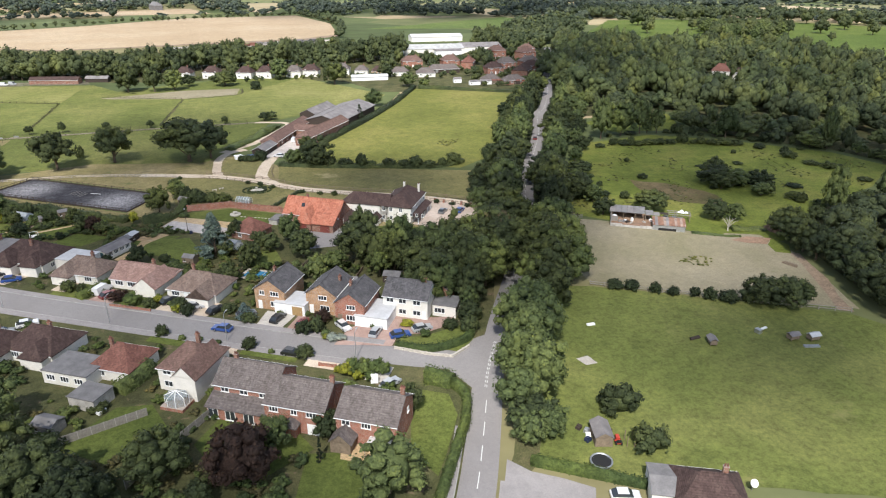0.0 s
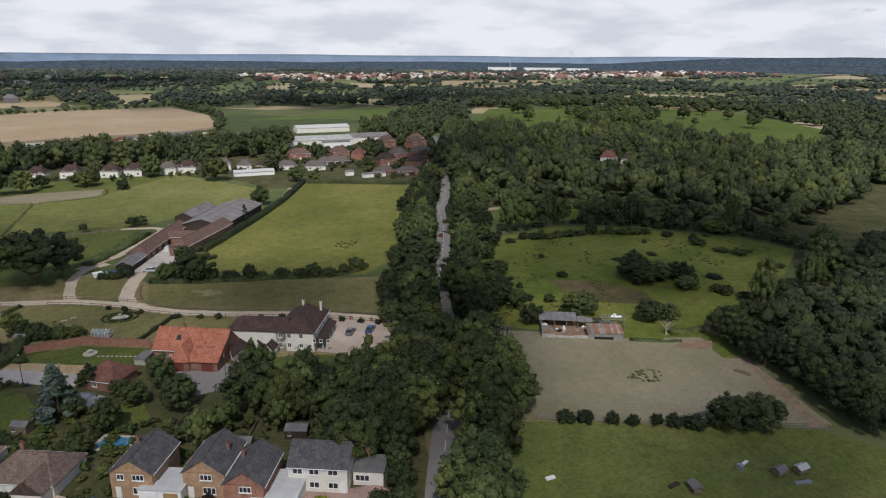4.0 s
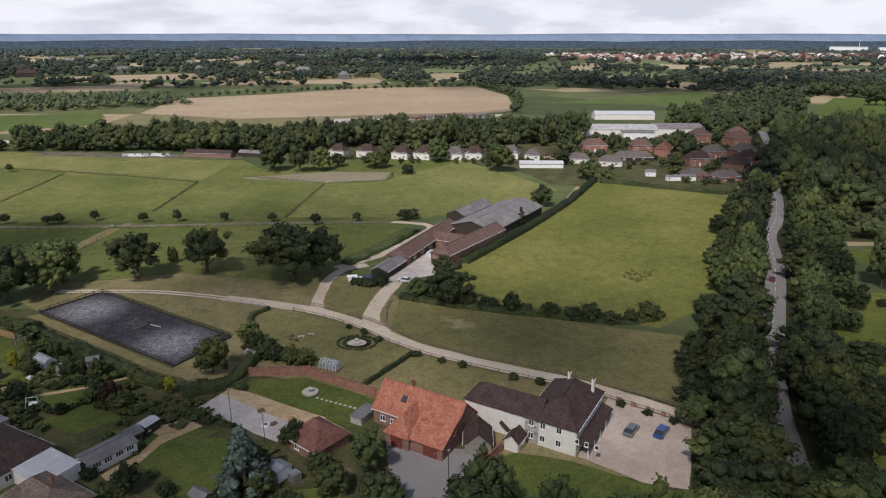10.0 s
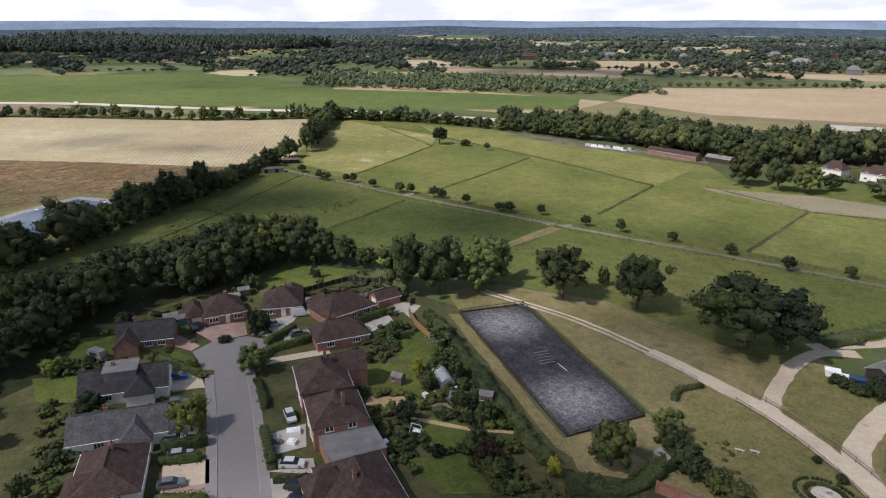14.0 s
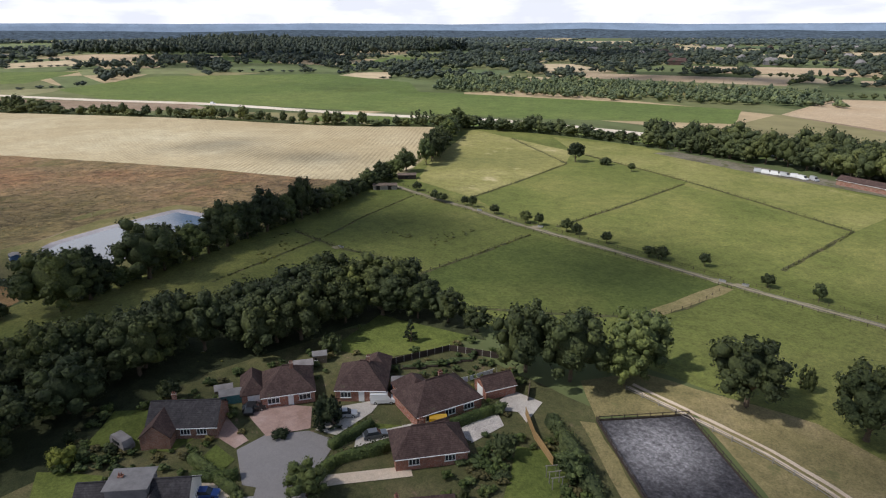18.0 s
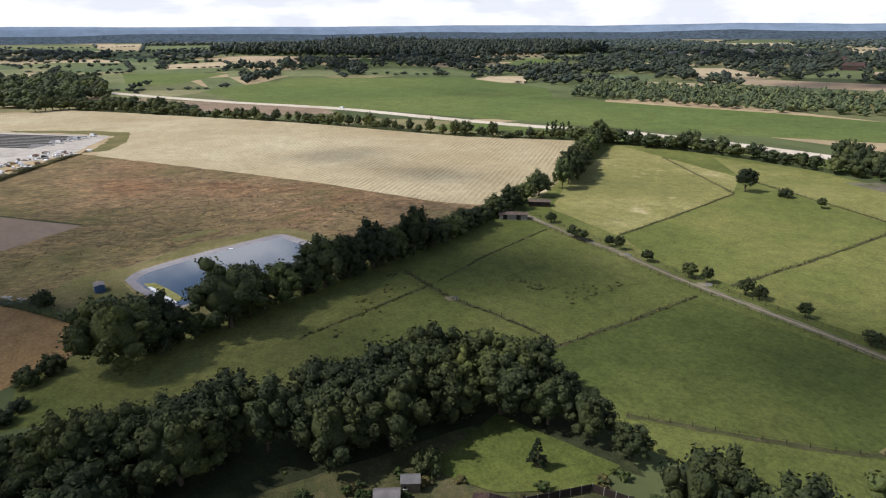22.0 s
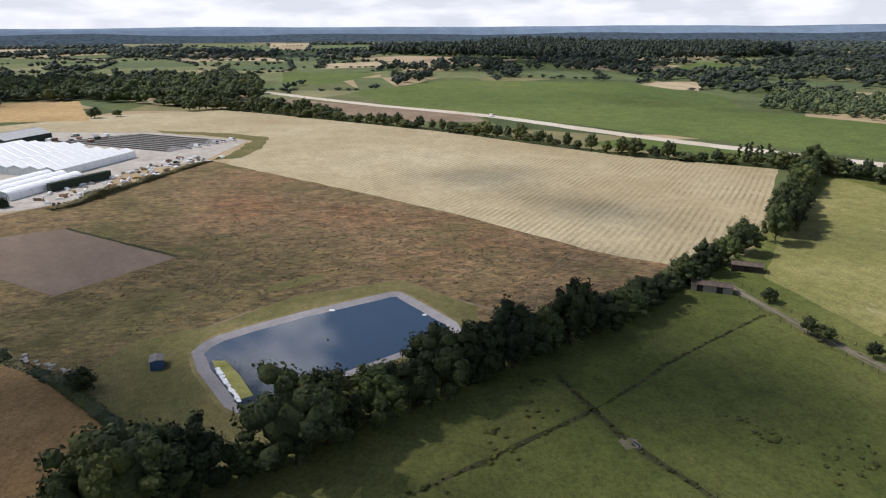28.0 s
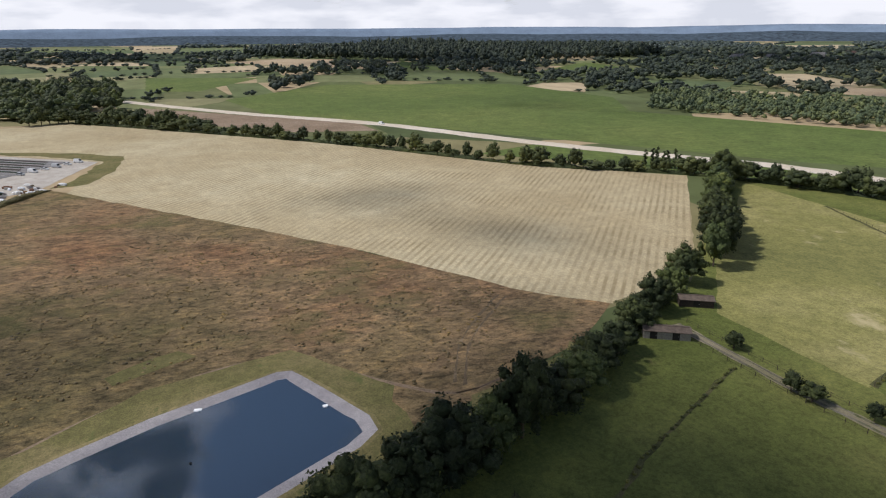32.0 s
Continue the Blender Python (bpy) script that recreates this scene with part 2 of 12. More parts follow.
def fallow_mat():
    """Dry weedy fallow: olive, tan and rusty areas under dark tufts drawn out along the old rows."""
    m, n, l, b = material("brown_fallow", 0.95, 0, 0.1)
    p = position(n, l)
    col = ramp(n, l, noise_of(n, l, p, 0.011, 5, 0.6), [(0.34, (0.145, 0.124, 0.06)), (0.46, (0.195, 0.148, 0.08)), (0.56, (0.238, 0.168, 0.098)), (0.68, (0.228, 0.136, 0.078))])
    tuft = noise_of(n, l, position(n, l, (1.0, 0.55, 1), -28), 0.8, 5, 0.75)
    col = blend(n, l, 1.0, col, ramp(n, l, tuft, [(0.36, (0.44, 0.44, 0.42)), (0.48, (0.92,) * 3), (0.56, (1.08, 1.06, 1.02)), (0.68, (1.5, 1.42, 1.25))]), "MULTIPLY")
    drift = noise_of(n, l, position(n, l, (1.0, 0.4, 1), -28), 0.42, 4, 0.7)   # clumps drawn out along the rows
    col = blend(n, l, 1.0, col, ramp(n, l, drift, [(0.38, (0.72, 0.72, 0.7)), (0.5, (1.0,) * 3), (0.62, (1.15, 1.12, 1.06))]), "MULTIPLY")
    clump = noise_of(n, l, position(n, l, (1.0, 0.7, 1), -28), 0.16, 4, 0.65)
    col = blend(n, l, 1.0, col, ramp(n, l, clump, [(0.36, (0.7, 0.72, 0.72)), (0.52, (1.0,) * 3), (0.66, (1.22, 1.18, 1.1))]), "MULTIPLY")
    green = ramp(n, l, noise_of(n, l, position(n, l, (1, 0.7, 1), 30), 0.03, 6, 0.72), [(0.52, (0, 0, 0)), (0.66, (0.7,) * 3)])
    col = blend(n, l, green, col, (0.1, 0.102, 0.038))
    col = blend(n, l, 1.0, col, ramp(n, l, noise_of(n, l, p, 2.4, 3, 0.7), [(0.3, (0.72,) * 3), (0.7, (1.26,) * 3)]), "MULTIPLY")
    l.new(col, b.inputs["Base Color"])
    bump(n, l, b, tuft, 0.9, 0.9)
    return m


M["brown"] = fallow_mat()
M["plot_earth"] = ground_mat("dark_rutted_earth", (0.1, 0.08, 0.05), (0.14, 0.105, 0.068), (0.19, 0.14, 0.09), 0.1, 0.7, 5.0, (0.25, 0.19, 0.12), 0.56)
M["plough"] = ground_mat("ploughed_soil", (0.175, 0.132, 0.102), (0.2, 0.153, 0.12), (0.235, 0.182, 0.145), 0.03, 0.5, 4.0, None, 0.6, (62, 9.0, (0.155, 0.115, 0.09), 0.35), 0.4)
M["wheat"] = ground_mat("ripe_wheat", (0.34, 0.25, 0.16), (0.4, 0.305, 0.2), (0.45, 0.36, 0.25), 0.01, 0.15, 2.0, None, 0.6, (60, 9.0, (0.34, 0.265, 0.16), 0.35), 0.4)
M["crop"] = ground_mat("green_crop", (0.085, 0.12, 0.035), (0.11, 0.148, 0.042), (0.15, 0.178, 0.054), 0.006, 0.08, 1.5, None, 0.6, (40, 8.0, (0.08, 0.105, 0.036), 0.4))
M["soil"] = ground_mat("bare_soil", (0.2, 0.145, 0.1), (0.25, 0.185, 0.13), (0.3, 0.23, 0.17), 0.04, 0.4, 3.0, (0.13, 0.14, 0.06), 0.64)
M["chalk"] = ground_mat("pale_haul_road", (0.5, 0.43, 0.33), (0.58, 0.51, 0.42), (0.64, 0.58, 0.5), 0.03, 0.4, 3.0, (0.4, 0.33, 0.24), 0.63, even=0.5)
M["gravel"] = ground_mat("gravel", (0.43, 0.345, 0.26), (0.53, 0.435, 0.335), (0.6, 0.51, 0.4), 0.1, 0.9, 9.0, (0.32, 0.265, 0.19), 0.64, even=0.55)
M["ripe"] = ground_mat("ripe_orange_crop", (0.24, 0.15, 0.065), (0.3, 0.19, 0.085), (0.35, 0.235, 0.115), 0.03, 0.3, 3.0, (0.22, 0.165, 0.07), 0.62)
M["ripe_pale"] = ground_mat("golden_barley", (0.38, 0.26, 0.12), (0.45, 0.31, 0.15), (0.5, 0.37, 0.19), 0.02, 0.2, 2.0)
M["concrete_yard"] = ground_mat("concrete_yard", (0.35, 0.315, 0.28), (0.43, 0.395, 0.35), (0.5, 0.47, 0.42), 0.12, 0.7, 8.0, (0.29, 0.26, 0.23), 0.63, even=0.5)
M["block_paving"] = ground_mat("block_paving", (0.28, 0.185, 0.15), (0.36, 0.25, 0.21), (0.42, 0.31, 0.265), 0.2, 1.2, 9.0, (0.25, 0.23, 0.2), 0.64, even=0.5)
M["asphalt"] = ground_mat("old_asphalt", (0.205, 0.19, 0.182), (0.228, 0.213, 0.205), (0.252, 0.238, 0.23), 0.05, 1.6, 12.0, (0.185, 0.172, 0.166), 0.64, even=0.7)
M["pavement"] = ground_mat("pavement_asphalt", (0.235, 0.218, 0.21), (0.26, 0.242, 0.234), (0.29, 0.27, 0.26), 0.1, 0.8, 12.0, (0.28, 0.27, 0.25), 0.65, even=0.7)
M["rut"] = ground_mat("worn_stony_rut", (0.11, 0.1, 0.072), (0.155, 0.14, 0.105), (0.21, 0.19, 0.15), 0.08, 0.7, 6.0, (0.08, 0.09, 0.032), 0.53)
M["arena"] = None
M["liner"] = ground_mat("pond_liner", (0.23, 0.215, 0.23), (0.285, 0.27, 0.28), (0.36, 0.34, 0.345), 0.12, 0.8, 4.0, (0.25, 0.24, 0.2), 0.66, even=0.5)
M["far"] = None
# near-black, as the shade under trees is put into the colour
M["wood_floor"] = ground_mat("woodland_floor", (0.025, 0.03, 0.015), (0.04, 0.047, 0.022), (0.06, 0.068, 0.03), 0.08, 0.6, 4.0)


def patchwork(name, size):
    """Far farmland: fields of uneven shape in several crops."""
    m, n, l, b = material(name, 0.95, 0, 0.1)
    p = position(n, l, (1, 1.5, 1), 24, False)
    v = n.new("ShaderNodeTexVoronoi")
    v.inputs["Scale"].default_value, v.inputs["Randomness"].default_value = 1 / size, 0.9
    l.new(p, v.inputs["Vector"])
    k = n.new("ShaderNodeSeparateColor")
    l.new(v.outputs["Color"], k.inputs[0])
    r = n.new("ShaderNodeValToRGB")
    r.color_ramp.interpolation = "CONSTANT"
    stops = [(0.0, (0.075, 0.095, 0.04)), (0.22, (0.1, 0.12, 0.05)), (0.42, (0.13, 0.14, 0.062)), (0.56, (0.085, 0.105, 0.044)), (0.68, (0.2, 0.18, 0.09)), (0.78, (0.36, 0.28, 0.17)), (0.9, (0.11, 0.13, 0.052))]
    e = r.color_ramp.elements
    while len(e) < len(stops):
        e.new(0.5)
    for el, (q, c) in zip(e, stops):
        el.position, el.color = q, (*c, 1)
    l.new(k.outputs[0], r.inputs["Fac"])
    mott = ramp(n, l, noise_of(n, l, p, 0.03, 6, 0.65), [(0.3, (0.75,) * 3), (0.7, (1.2,) * 3)])
    l.new(blend(n, l, 1.0, r.outputs["Color"], mott, "MULTIPLY"), b.inputs["Base Color"])
    return m


M["far"] = patchwork("far_farmland", 230.0)


def plain(name, c, rough=0.8, metal=0.0, spec=0.3, dirt=0.25, scale=1.5):
    m, n, l, b = material(name, rough, metal, spec)
    p = local(n, l)
    f = noise_of(n, l, p, scale, 5, 0.65)
    col = ramp(n, l, f, [(0.3, times(c, 1 - dirt)), (0.7, times(c, 1 + dirt * 0.5))])
    fine = ramp(n, l, noise_of(n, l, p, scale * 9, 3, 0.7), [(0.3, (0.9,) * 3), (0.7, (1.08,) * 3)])
    l.new(blend(n, l, 1.0, col, fine, "MULTIPLY"), b.inputs["Base Color"])
    return m


def roof_mat(name, lo, mid, hi, course=0.33, moss=(0.12, 0.12, 0.07), moss_at=0.63):
    """Tiles in courses down the slope (by height), with patches of weathering."""
    m, n, l, b = material(name, 0.88, 0, 0.2)
    p = local(n, l)
    col = ramp(n, l, noise_of(n, l, p, 0.7, 6, 0.7), [(0.3, lo), (0.5, mid), (0.7, hi)])
    cells = n.new("ShaderNodeTexVoronoi")
    cells.inputs["Scale"].default_value = 3.2
    l.new(p, cells.inputs["Vector"])
    spot = n.new("ShaderNodeRGBToBW")
    l.new(cells.outputs["Color"], spot.inputs[0])
    col = blend(n, l, 1.0, col, ramp(n, l, spot.outputs[0], [(0.2, (0.8,) * 3), (0.8, (1.2,) * 3)]), "MULTIPLY")
    wv = n.new("ShaderNodeTexWave")
    wv.bands_direction = "Z"
    wv.inputs["Scale"].default_value = 0.314 / (course * 0.62)
    wv.inputs["Distortion"].default_value = 0.4
    l.new(p, wv.inputs["Vector"])
    col = blend(n, l, 1.0, col, ramp(n, l, wv.outputs["Fac"], [(0.0, (0.86,) * 3), (0.35, (1.03,) * 3)]), "MULTIPLY")
    w = ramp(n, l, noise_of(n, l, p, 0.35, 6, 0.75), [(moss_at, (0, 0, 0)), (moss_at + 0.12, (0.8,) * 3)])
    l.new(blend(n, l, w, col, moss), b.inputs["Base Color"])
    bump(n, l, b, wv.outputs["Fac"], 0.5, 0.05)
    return m


def brick_mat(name, c1, c2, mortar):
    m, n, l, b = material(name, 0.92, 0, 0.15)
    g = n.new("ShaderNodeTexCoord")
    sep = n.new("ShaderNodeSeparateXYZ"); l.new(g.outputs["Object"], sep.inputs[0])
    add = n.new("ShaderNodeMath"); add.operation = "ADD"
    l.new(sep.outputs["X"], add.inputs[0]); l.new(sep.outputs["Y"], add.inputs[1])
    com = n.new("ShaderNodeCombineXYZ"); l.new(add.outputs[0], com.inputs[0]); l.new(sep.outputs["Z"], com.inputs[1])
    t = n.new("ShaderNodeTexBrick")
    t.inputs["Color1"].default_value, t.inputs["Color2"].default_value, t.inputs["Mortar"].default_value = (*c1, 1), (*c2, 1), (*mortar, 1)
    t.inputs["Scale"].default_value, t.inputs["Brick Width"].default_value, t.inputs["Row Height"].default_value = 1.0, 0.225, 0.075
    t.inputs["Mortar Size"].default_value = 0.008
    l.new(com.outputs[0], t.inputs["Vector"])
    mott = ramp(n, l, noise_of(n, l, g.outputs["Object"], 0.9, 6, 0.7), [(0.3, (0.7,) * 3), (0.7, (1.22,) * 3)])
    l.new(blend(n, l, 1.0, t.outputs["Color"], mott, "MULTIPLY"), b.inputs["Base Color"])
    return m


M["roof_grey"] = roof_mat("grey_concrete_tiles", (0.095, 0.08, 0.074), (0.125, 0.106, 0.098), (0.155, 0.134, 0.124))
M["roof_slate"] = roof_mat("dark_slate_tiles", (0.066, 0.063, 0.066), (0.092, 0.088, 0.09), (0.122, 0.117, 0.118))
M["roof_black"] = roof_mat("near_black_tiles", (0.03, 0.028, 0.03), (0.043, 0.04, 0.042), (0.06, 0.056, 0.058))
M["roof_brown"] = roof_mat("brown_clay_tiles", (0.045, 0.029, 0.026), (0.064, 0.041, 0.036), (0.088, 0.06, 0.052))
M["roof_red"] = roof_mat("red_clay_tiles", (0.125, 0.056, 0.043), (0.165, 0.076, 0.058), (0.205, 0.104, 0.08))
M["roof_pink"] = roof_mat("faded_pink_tiles", (0.2, 0.122, 0.1), (0.25, 0.158, 0.13), (0.3, 0.2, 0.17))
M["roof_tan"] = roof_mat("weathered_tan_tiles", (0.125, 0.088, 0.07), (0.165, 0.12, 0.098), (0.21, 0.16, 0.132))
M["roof_orange"] = roof_mat("orange_clay_tiles", (0.25, 0.088, 0.056), (0.36, 0.135, 0.085), (0.45, 0.195, 0.13), 0.3, (0.13, 0.075, 0.058), 0.56)
M["roof_farm"] = roof_mat("farm_brown_tiles", (0.108, 0.064, 0.053), (0.138, 0.086, 0.07), (0.165, 0.107, 0.088), 0.3, (0.15, 0.12, 0.1), 0.66)
M["sheet"] = plain("corrugated_grey_sheet", (0.215, 0.198, 0.192), 0.7, 0.05, 0.4, 0.45, 0.3)
M["felt"] = plain("grey_roofing_felt", (0.185, 0.178, 0.176), 0.9, 0, 0.2, 0.3, 0.5)
M["white_roof"] = plain("white_membrane_roof", (0.52, 0.52, 0.52), 0.7, 0, 0.3, 0.15, 0.5)
M["brick"] = brick_mat("red_brick", (0.33, 0.13, 0.085), (0.27, 0.1, 0.065), (0.36, 0.3, 0.25))
M["brick_buff"] = brick_mat("buff_brick", (0.42, 0.25, 0.13), (0.36, 0.2, 0.1), (0.42, 0.36, 0.3))
M["brick_brown"] = brick_mat("brown_brick", (0.24, 0.115, 0.08), (0.2, 0.09, 0.06), (0.3, 0.25, 0.21))
M["render"] = plain("cream_render", (0.72, 0.69, 0.62), 0.9, 0, 0.2, 0.12, 0.6)
M["white"] = plain("white_paint", (0.78, 0.78, 0.76), 0.6, 0, 0.4, 0.08, 1.2)
M["timber_dark"] = plain("dark_stained_boards", (0.055, 0.042, 0.034), 0.85, 0, 0.2, 0.3, 2.0)
M["timber"] = plain("weathered_timber", (0.2, 0.155, 0.11), 0.9, 0, 0.2, 0.35, 2.5)
M["timber_grey"] = plain("silvered_timber", (0.26, 0.24, 0.21), 0.9, 0, 0.2, 0.3, 2.5)
M["timber_warm"] = plain("orange_fence_timber", (0.36, 0.24, 0.11), 0.9, 0, 0.2, 0.25, 2.5)
M["garage_red"] = plain("oxblood_garage_door", (0.16, 0.045, 0.035), 0.5, 0, 0.4, 0.15, 2.0)
M["concrete"] = plain("weathered_concrete", (0.42, 0.4, 0.36), 0.95, 0, 0.2, 0.35, 0.8)
M["kerb"] = plain("kerb_stone", (0.34, 0.33, 0.31), 0.95, 0, 0.2, 0.3, 1.5)
M["line"] = plain("worn_road_paint", (0.62, 0.62, 0.59), 0.8, 0, 0.2, 0.35, 2.5)
# near-black colour that stands for the shade inside openings
M["dark"] = plain("opening_shade_black", (0.03, 0.028, 0.026), 0.9, 0, 0.1, 0.2, 2)
M["rust"] = plain("rusty_sheet", (0.27, 0.15, 0.1), 0.85, 0.1, 0.3, 0.45, 0.8)
M["rust_dark"] = plain("old_brown_sheet", (0.13, 0.1, 0.08), 0.85, 0.05, 0.3, 0.45, 0.8)
M["metal"] = plain("galvanised_metal", (0.5, 0.51, 0.52), 0.45, 0.8, 0.5, 0.2, 2)
M["stone"] = plain("pale_stone", (0.5, 0.46, 0.39), 0.95, 0, 0.2, 0.3, 2)
M["teal"] = plain("teal_painted_boards", (0.07, 0.19, 0.2), 0.7, 0, 0.3, 0.25, 2)
M["blue_boards"] = plain("blue_painted_boards", (0.05, 0.1, 0.2), 0.7, 0, 0.3, 0.25, 2)
M["park"] = ground_mat("parkland_grass", (0.075, 0.11, 0.025), (0.1, 0.135, 0.031), (0.14, 0.165, 0.045), 0.012, 0.2, 4.0, (0.17, 0.17, 0.057), 0.64)
M["rust_pale"] = plain("faded_rusty_sheet", (0.33, 0.25, 0.2), 0.8, 0.1, 0.3, 0.5, 0.9)
M["heath"] = ground_mat("brown_dock_and_dead_grass", (0.09, 0.085, 0.035), (0.15, 0.115, 0.06), (0.2, 0.15, 0.085), 0.06, 0.4, 3.0, (0.11, 0.12, 0.04), 0.6)
M["clay"] = ground_mat("reddish_bare_clay", (0.2, 0.13, 0.09), (0.27, 0.175, 0.12), (0.33, 0.22, 0.15), 0.08, 0.6, 4.0, (0.14, 0.12, 0.06), 0.6)
M["tyre"] = plain("tyre_rubber", (0.02, 0.02, 0.02), 0.9, 0, 0.2, 0.1, 3)
M["polythene"] = plain("white_polythene", (0.9, 0.91, 0.92), 0.45, 0, 0.5, 0.06, 0.3)
M["shade_net"] = plain("green_shade_net", (0.035, 0.05, 0.035), 0.9, 0, 0.2, 0.25, 0.6)
M["fabric"] = plain("pale_canopy_cloth", (0.6, 0.58, 0.55), 0.9, 0, 0.2, 0.1, 1)
M["bark"] = plain("tree_bark", (0.11, 0.085, 0.06), 0.95, 0, 0.1, 0.35, 3)
M["dead_wood"] = plain("bleached_dead_wood", (0.42, 0.38, 0.32), 0.95, 0, 0.1, 0.25, 3)


def glassy(name, c, rough=0.08):
    m, n, l, b = material(name, rough, 0, 0.5)
    b.inputs["Base Color"].default_value = (*c, 1)
    return m


def arena_mat():
    """Dark riding surface, dried out pale towards both ends."""
    m, n, l, b = material("arena_surface", 0.95, 0, 0.15)
    p = position(n, l, (1, 1, 1), 0, False)
    col = ramp(n, l, noise_of(n, l, p, 0.35, 6, 0.7), [(0.32, (0.024, 0.023, 0.027)), (0.5, (0.042, 0.041, 0.046)), (0.68, (0.072, 0.07, 0.077))])
    for x, y in ((-111, 160), (-79, 143.5)):
        d = n.new("ShaderNodeVectorMath"); d.operation = "DISTANCE"
        l.new(p, d.inputs[0]); d.inputs[1].default_value = (x, y, 0)
        fall = n.new("ShaderNodeMapRange"); fall.interpolation_type = "SMOOTHSTEP"
        fall.inputs["From Min"].default_value, fall.inputs["From Max"].default_value = 1.0, 13.0
        fall.inputs["To Min"].default_value, fall.inputs["To Max"].default_value = 1.0, 0.0
        l.new(d.outputs["Value"], fall.inputs["Value"])
        grain = ramp(n, l, noise_of(n, l, p, 0.5, 7, 0.75), [(0.3, (0.2,) * 3), (0.62, (1.0,) * 3)])
        col = blend(n, l, blend(n, l, 1.0, grain, fall.outputs[0], "MULTIPLY"), col, (0.27, 0.262, 0.27))
    l.new(col, b.inputs["Base Color"])
    speck = ramp(n, l, noise_of(n, l, p, 1.6, 4, 0.75), [(0.38, (0.6,) * 3), (0.52, (1.0,) * 3), (0.64, (1.5,) * 3)])
    l.new(blend(n, l, 1.0, col, speck, "MULTIPLY"), b.inputs["Base Color"])
    bump(n, l, b, noise_of(n, l, p, 2.5, 5, 0.7), 0.5, 0.15)
    return m


M["arena"] = arena_mat()
M["pane"] = glassy("window_glass", (0.035, 0.04, 0.045), 0.06)
M["solar"] = glassy("solar_panel_glass", (0.02, 0.028, 0.06), 0.1)
M["pool_water"] = glassy("pool_water", (0.06, 0.22, 0.36), 0.05)


def leaf_mat(name, lo, hi, shine=0.6):
    """Foliage: each tree and each bough a little different, patches of lighter growth, fine leafy grain."""
    m, n, l, b = material(name, shine, 0, 0.12)
    oi = n.new("ShaderNodeObjectInfo")
    g = n.new("ShaderNodeNewGeometry")
    by_tree = ramp(n, l, oi.outputs["Random"], [(0.0, lo), (1.0, hi)])
    by_bough = ramp(n, l, g.outputs["Random Per Island"], [(0.0, (0.78, 0.79, 0.82)), (0.55, (1.0,) * 3), (0.9, (1.16, 1.14, 1.05)), (1.0, (1.36, 1.3, 1.12))])
    stand = ramp(n, l, noise_of(n, l, position(n, l, (1, 1, 0.35)), 0.075, 2, 0.5), [(0.32, (0.6, 0.66, 0.74)), (0.48, (0.95, 0.97, 1.0)), (0.58, (1.1, 1.07, 0.98)), (0.7, (1.4, 1.32, 1.05))])
    spray = ramp(n, l, noise_of(n, l, position(n, l), 0.5, 3, 0.6), [(0.32, (0.78, 0.8, 0.8)), (0.68, (1.24, 1.2, 1.1))])
    c = blend(n, l, 1.0, by_tree, by_bough, "MULTIPLY")
    c = blend(n, l, 1.0, c, stand, "MULTIPLY")
    c = blend(n, l, 1.0, c, spray, "MULTIPLY")
    fine = noise_of(n, l, position(n, l), 1.7, 4, 0.7)
    c = blend(n, l, 1.0, c, ramp(n, l, fine, [(0.38, (0.62, 0.64, 0.64)), (0.52, (1.0,) * 3), (0.66, (1.3, 1.27, 1.15))]), "MULTIPLY")
    l.new(c, b.inputs["Base Color"])
    bump(n, l, b, fine, 0.9, 0.45)
    return m


M["leaf"] = leaf_mat("oak_leaves", (0.034, 0.045, 0.022), (0.066, 0.082, 0.034))
M["leaf_light"] = leaf_mat("light_green_leaves", (0.068, 0.09, 0.036), (0.112, 0.138, 0.052))
M["leaf_blue"] = leaf_mat("blue_cedar_needles", (0.1, 0.14, 0.13), (0.13, 0.17, 0.16))
M["leaf_dark"] = leaf_mat("dark_conifer_needles", (0.02, 0.03, 0.016), (0.032, 0.044, 0.022))
M["leaf_copper"] = leaf_mat("copper_beech_leaves", (0.03, 0.018, 0.016), (0.05, 0.03, 0.022))
M["leaf_willow"] = leaf_mat("golden_willow_leaves", (0.14, 0.16, 0.035), (0.2, 0.2, 0.05))
M["leaf_gold"] = leaf_mat("golden_conifer_leaves", (0.16, 0.17, 0.025), (0.2, 0.2, 0.03))
M["leaf_hedge"] = leaf_mat("clipped_hedge_leaves", (0.052, 0.075, 0.026), (0.085, 0.11, 0.036))
M["leaf_far"] = leaf_mat("far_woodland_leaves", (0.05, 0.064, 0.034), (0.07, 0.086, 0.042))
M["leaf_belt"] = leaf_mat("roadside_tree_leaves", (0.044, 0.057, 0.027), (0.09, 0.106, 0.044))
# woodland leaves with distance haze painted in: paler and bluer
M["leaf_hazy"] = leaf_mat("haze_tinted_woodland_leaves", (0.048, 0.062, 0.051), (0.06, 0.076, 0.06))
M["tussock"] = leaf_mat("rank_tussock_grass", (0.1, 0.108, 0.036), (0.15, 0.14, 0.055))
M["weeds"] = leaf_mat("dry_weed_leaves", (0.1, 0.09, 0.04), (0.15, 0.125, 0.055))
M["leaf_fresh"] = leaf_mat("fresh_woodland_leaves", (0.085, 0.106, 0.046), (0.1, 0.122, 0.05))
M["dry_weeds"] = leaf_mat("dead_brown_weeds", (0.17, 0.125, 0.062), (0.2, 0.15, 0.08))
M["leaf_seeded"] = leaf_mat("brown_seeding_tree_leaves", (0.1, 0.085, 0.05), (0.19, 0.16, 0.115))
M["leaf_white"] = leaf_mat("white_flowering_leaves", (0.3, 0.32, 0.24), (0.42, 0.43, 0.36))
